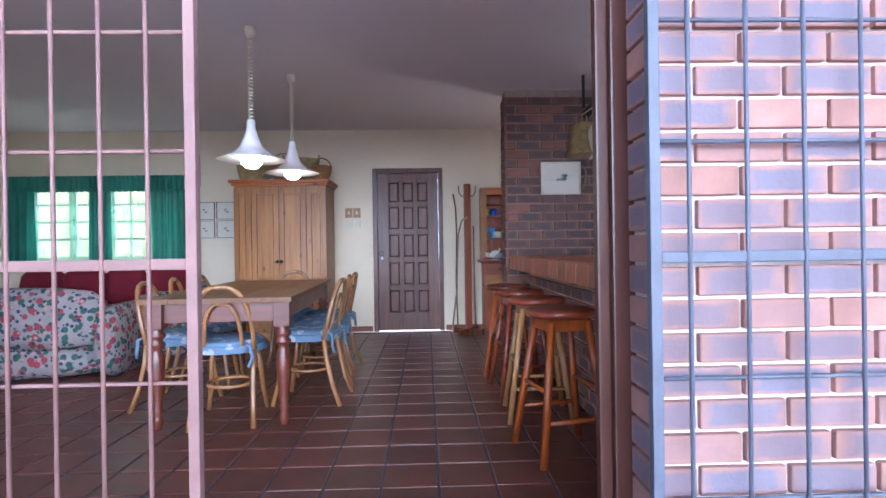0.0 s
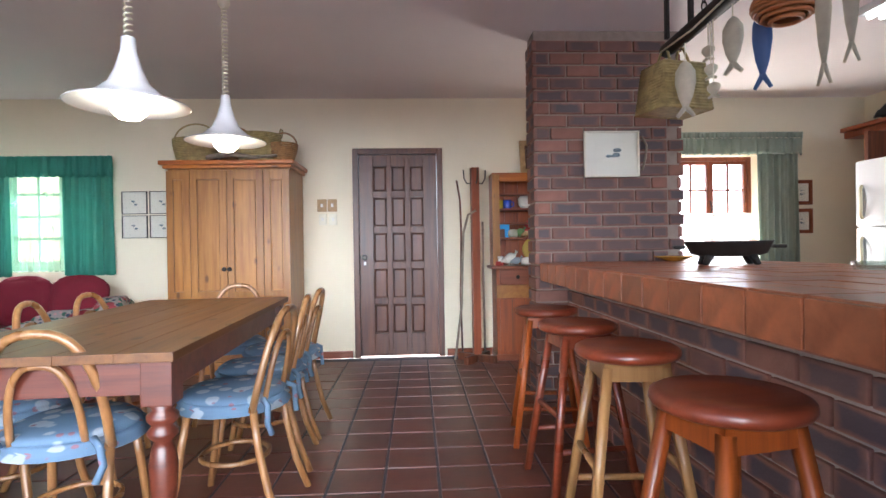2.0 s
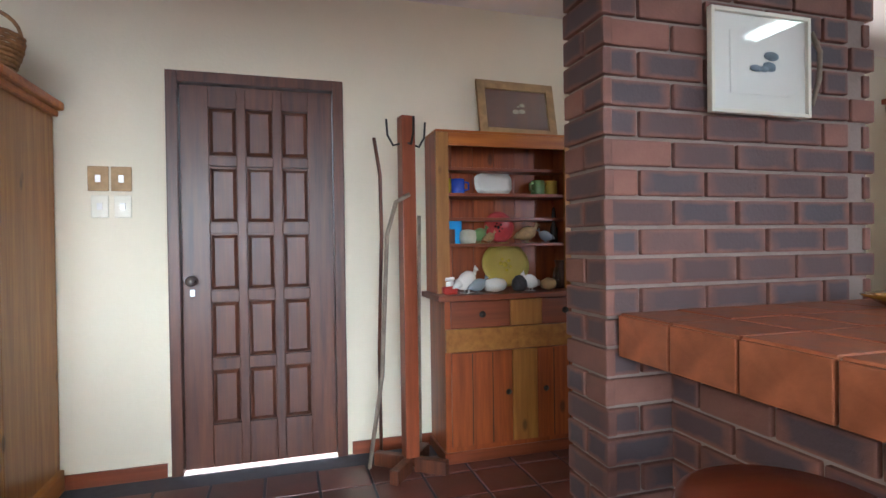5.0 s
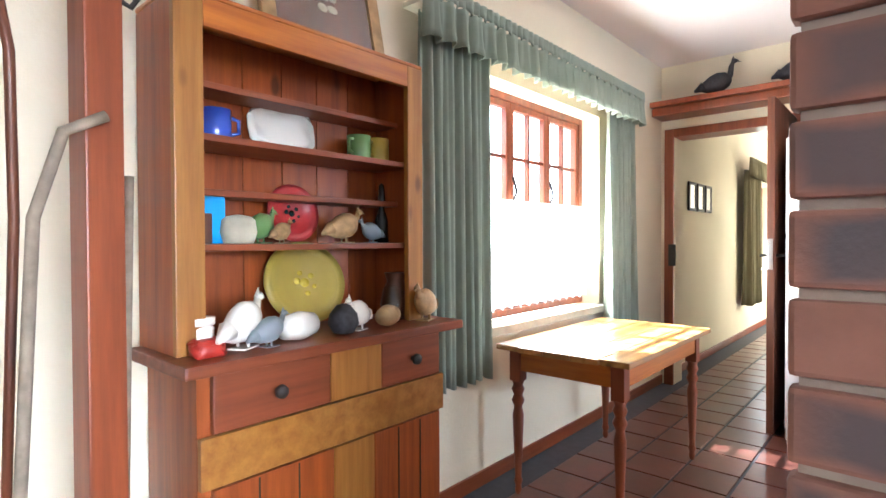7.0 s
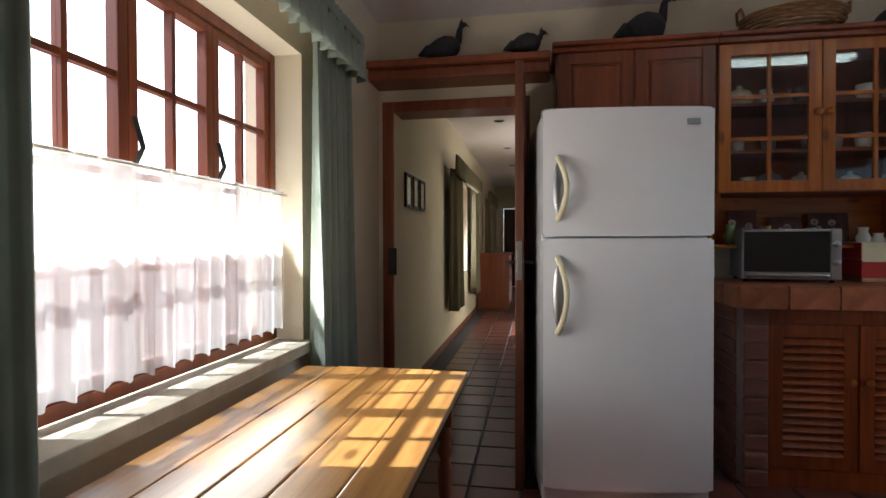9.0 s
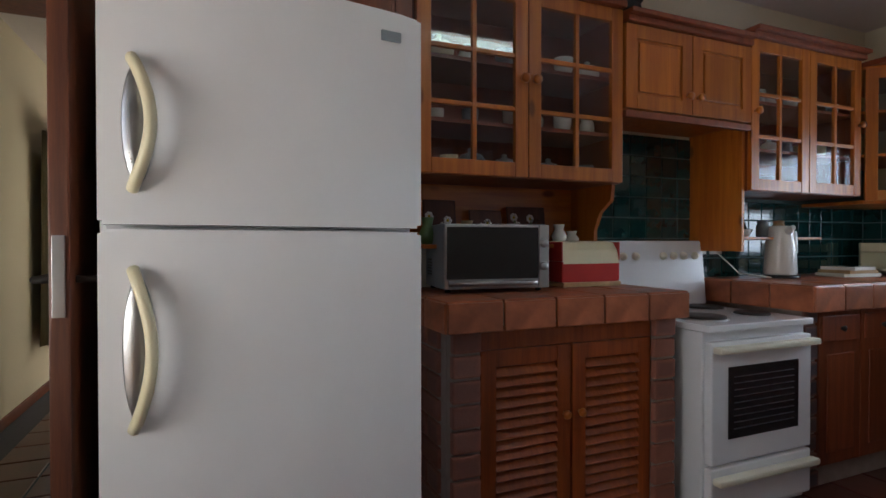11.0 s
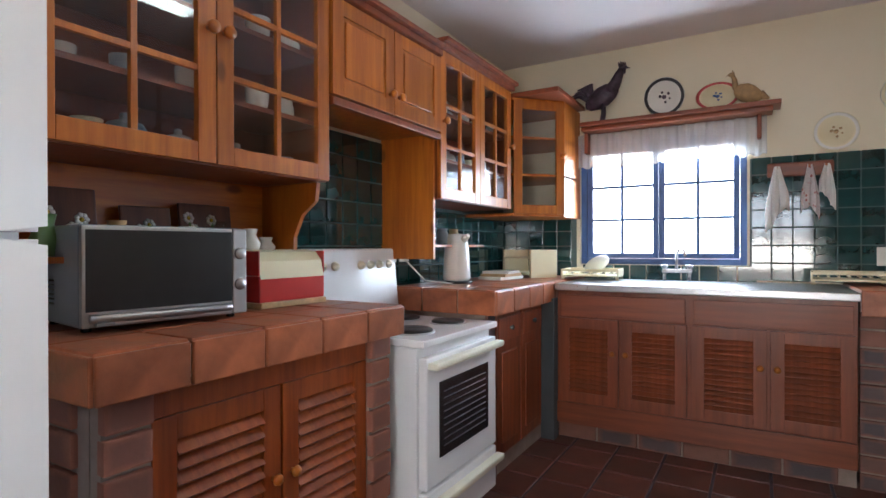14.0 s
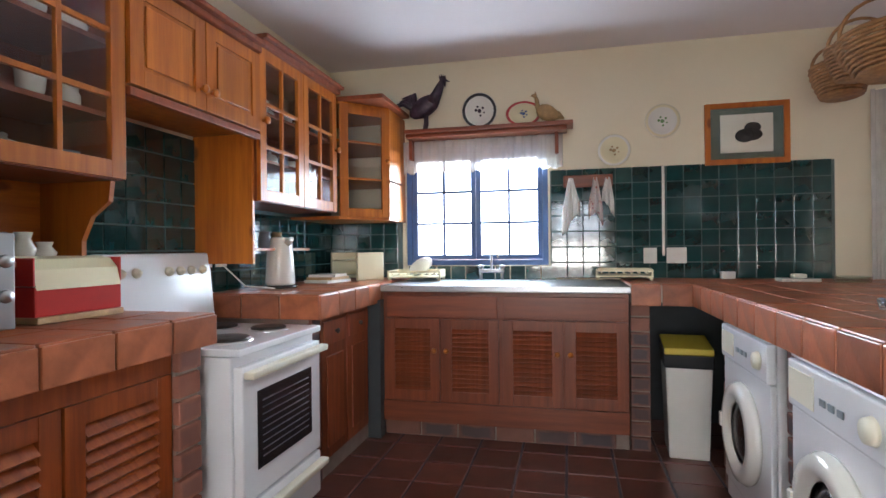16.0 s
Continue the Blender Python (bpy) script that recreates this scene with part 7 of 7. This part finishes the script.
solid("pine_cone", lathe([(0.001, 0), (0.03, 0.005), (0.045, 0.03), (0.04, 0.06), (0.02, 0.085), (0.001, 0.09)], 10), "slate", "dark pine cone with frosted scales", "ornament", m=pose(1.122, 6.43, ZC + 0.001))
bird("red_figure", "white hen figure with red wattles", pose(1.205, 6.46, ZC + 0.001, 0, 0, -160), "china", False, 0.42)
solid("egg", lathe([(0.001, -0.05), (0.025, -0.04), (0.035, 0), (0.028, 0.035), (0.001, 0.055)], 16, Matrix.Translation((0, 0, 0.036)) @ pose(0, 0, 0, 0, 90, 0)), "tan", "large tan egg on the dresser", "egg", m=pose(1.297, 6.43, ZC + 0.001, 0, 0, 20))
pot("glass_jar", "tall glass spice jar with a pale lid", pose(1.380, 6.5, ZC + 0.001) @ Matrix.Diagonal((0.9, 0.9, 1.3, 1)), JAR, "jar", "jar")
pot("dark_jug", "dark glazed jug on the dresser", pose(1.445, 6.55, ZC + 0.001), [(0.001, 0), (0.04, 0), (0.055, 0.05), (0.045, 0.1), (0.03, 0.13), (0.04, 0.16), (0.001, 0.155)], "door", "jug")
bird("santa_hen", "red and cream hen figure beside the jug", pose(1.482, 6.44, ZC + 0.001, 0, 0, 200), "tan", False, 0.5)

# ---- bricks, wall tiles and floor tiles ----
bricks_on(col, (0.762, 5.078, 0), 0, 1.02, H, "brick")
bricks_on(col, (0.77, 5.28, 0), -90, 0.222, H, "brick", start=1)
bricks_on(col, (1.775, 5.07, 0), 90, 0.222, H, "brick", start=1)
bricks_on(bar, (0.99, 5.07, 0), -90, 3.5, BT - 0.09, "lit_bar_brick", start=1)
for y in (2.54, 3.32):
    bricks_on(bar, (2.025, y - 0.005, 0), 90, 0.105, BT - 0.09, "brick", start=1)
bricks_on(bar, (2.025, 4.12, 0), 90, 0.93, BT - 0.09, "brick")
for y in (3.79, 4.67):
    bricks_on(c1, (4.005, y + 0.11, 0), -90, 0.11, BT - 0.08, "counter_brick", start=1)
bricks_on(c1, (EAST, 4.78, 0), 180, 0.54, BT - 0.08, "counter_brick")
bricks_on(c2, (3.99, 3.02, 0), -90, 0.11, BT - 0.09, "brick", start=1)
part("pier_core", bx(2.325, S, 0, 2.425, 2.16, BT - 0.1), "mortar", su)
bricks_on(su, (2.43, 2.165, 0), 180, 0.11, BT - 0.09, "brick", start=1)
bricks_on(su, (3.9, 2.165, 0), 180, 1.46, 0.1, "brick", course=0.095)
ow = thing("wall_patio", "pale pink face-brick wall of the verandah", "wall", kind="structure")
part("core", bx(0.592, 1.348, -0.05, 0.637, 1.5, H), "white_mortar", ow, "pale mortar joints")
part("core", bx(0.637, 1.348, -0.05, 2.85, 1.448, H), "white_mortar", ow, "pale mortar joints")
bricks_on(ow, (0.572, 1.345, -0.04), 0, 2.24, H, "patio_brick")
end_brick = brick_mesh(0.134, 0.03, 0.074, "brick", "patio_brick")
for k in range(30):
    ob = new("brick", end_brick)
    ob.parent = ow
    ob.matrix_local = Matrix.Translation((0.589, 1.433, 0.0025 + 0.085 * k)) @ pose(0, 0, 0, 0, 0, -90)
part("core", bx(2.85, 1.345, -0.05, 6.0, 1.448, 1.04), "white_mortar", ow)

gt = 0.108


def wall_tiles(owner, m, cols, rows, material="gtile"):
    me = tile_piece(gt - 0.007, 0.008, gt - 0.007, material=material, bev=0.002)
    lay(owner, me, [m @ Matrix.Translation((gt * (i + 0.5), 0, gt * (j + 0.5))) for i in range(cols) for j in range(rows)])


ts = thing("wall_tiling", "dark green glazed wall tiles behind the sink", "wall tiles", kind="structure")
part("bed", bx(1.14, S, BT, 2.89, S + 0.005, 1.7), "ggrout", ts)
wall_tiles(ts, Matrix.Translation((2.885, S + 0.007, BT)) @ pose(0, 0, 0, 0, 0, 180), 16, 7)
part("bed", bx(3.975, S, BT, EAST, S + 0.005, 1.37), "ggrout", ts)
wall_tiles(ts, Matrix.Translation((EAST, S + 0.007, BT)) @ pose(0, 0, 0, 0, 0, 180), 5, 4)
wall_tiles(ts, Matrix.Translation((3.93, S + 0.007, BT - 0.02)) @ pose(0, 0, 0, 0, 0, 180), 10, 1)
te = thing("wall_tiling", "bottle green glazed tiles behind the stove", "wall tiles", kind="structure")
part("bed", bx(EAST - 0.005, S + 0.01, BT, EAST, 3.86, 1.7), "ggrout", te)
wall_tiles(te, Matrix.Translation((EAST - 0.007, 3.86, BT)) @ pose(0, 0, 0, 0, 0, -90), 7, 7)
wall_tiles(te, Matrix.Translation((EAST - 0.007, 3.09, BT)) @ pose(0, 0, 0, 0, 0, -90), 14, 4)

# floor tiles: those along the walked line one by one, the rest joined
FP = 0.25
fm = tile_piece(FP - 0.014, FP - 0.014, 0.016, bev=0.003, material="tile")
rng = random.Random(11)
count = 0
verts, faces = [], []
i0, i1, j0, j1 = int(WEST / FP) - 1, int(15 / FP), -8, int(N / FP)
for i in range(i0, i1):
    for j in range(j0, j1):
        x, y = (i + 0.5) * FP + 0.04, (j + 0.5) * FP + 0.06
        if y > N - 0.1 or x < WEST or (x > EAST and y < 5.7):
            continue
        dz = rng.uniform(-0.0012, 0.0012)
        near = (-0.75 < x < 0.75 and 1.3 < y < 6.7) or (2.1 < x < 3.9 and 2.2 < y < 6.7)
        if near and count < 300:
            ob = new("tile", fm)
            ob.parent = floor
            ob.location = (x, y, -0.008 + dz)
            ob.rotation_euler = (0, 0, rng.uniform(-0.006, 0.006))
            count += 1
        else:
            k = len(verts)
            h = (FP - 0.014) / 2
            g = 0.003
            for zz, s in ((-0.016 + dz, h), (-0.003 + dz, h), (dz, h - g)):
                verts += [(x - s, y - s, zz), (x + s, y - s, zz), (x + s, y + s, zz), (x - s, y + s, zz)]
            for a in (0, 4):
                for q in range(4):
                    faces.append((k + a + q, k + a + (q + 1) % 4, k + a + 4 + (q + 1) % 4, k + a + 4 + q))
            faces.append((k + 8, k + 9, k + 10, k + 11))
me = bpy.data.meshes.new("far_tiles")
me.from_pydata(verts, [], faces)
me.materials.append(M["tile_far"])
ft = new("far_tiles", me)
ft.parent = floor
tagged(ft, kind="stuff")
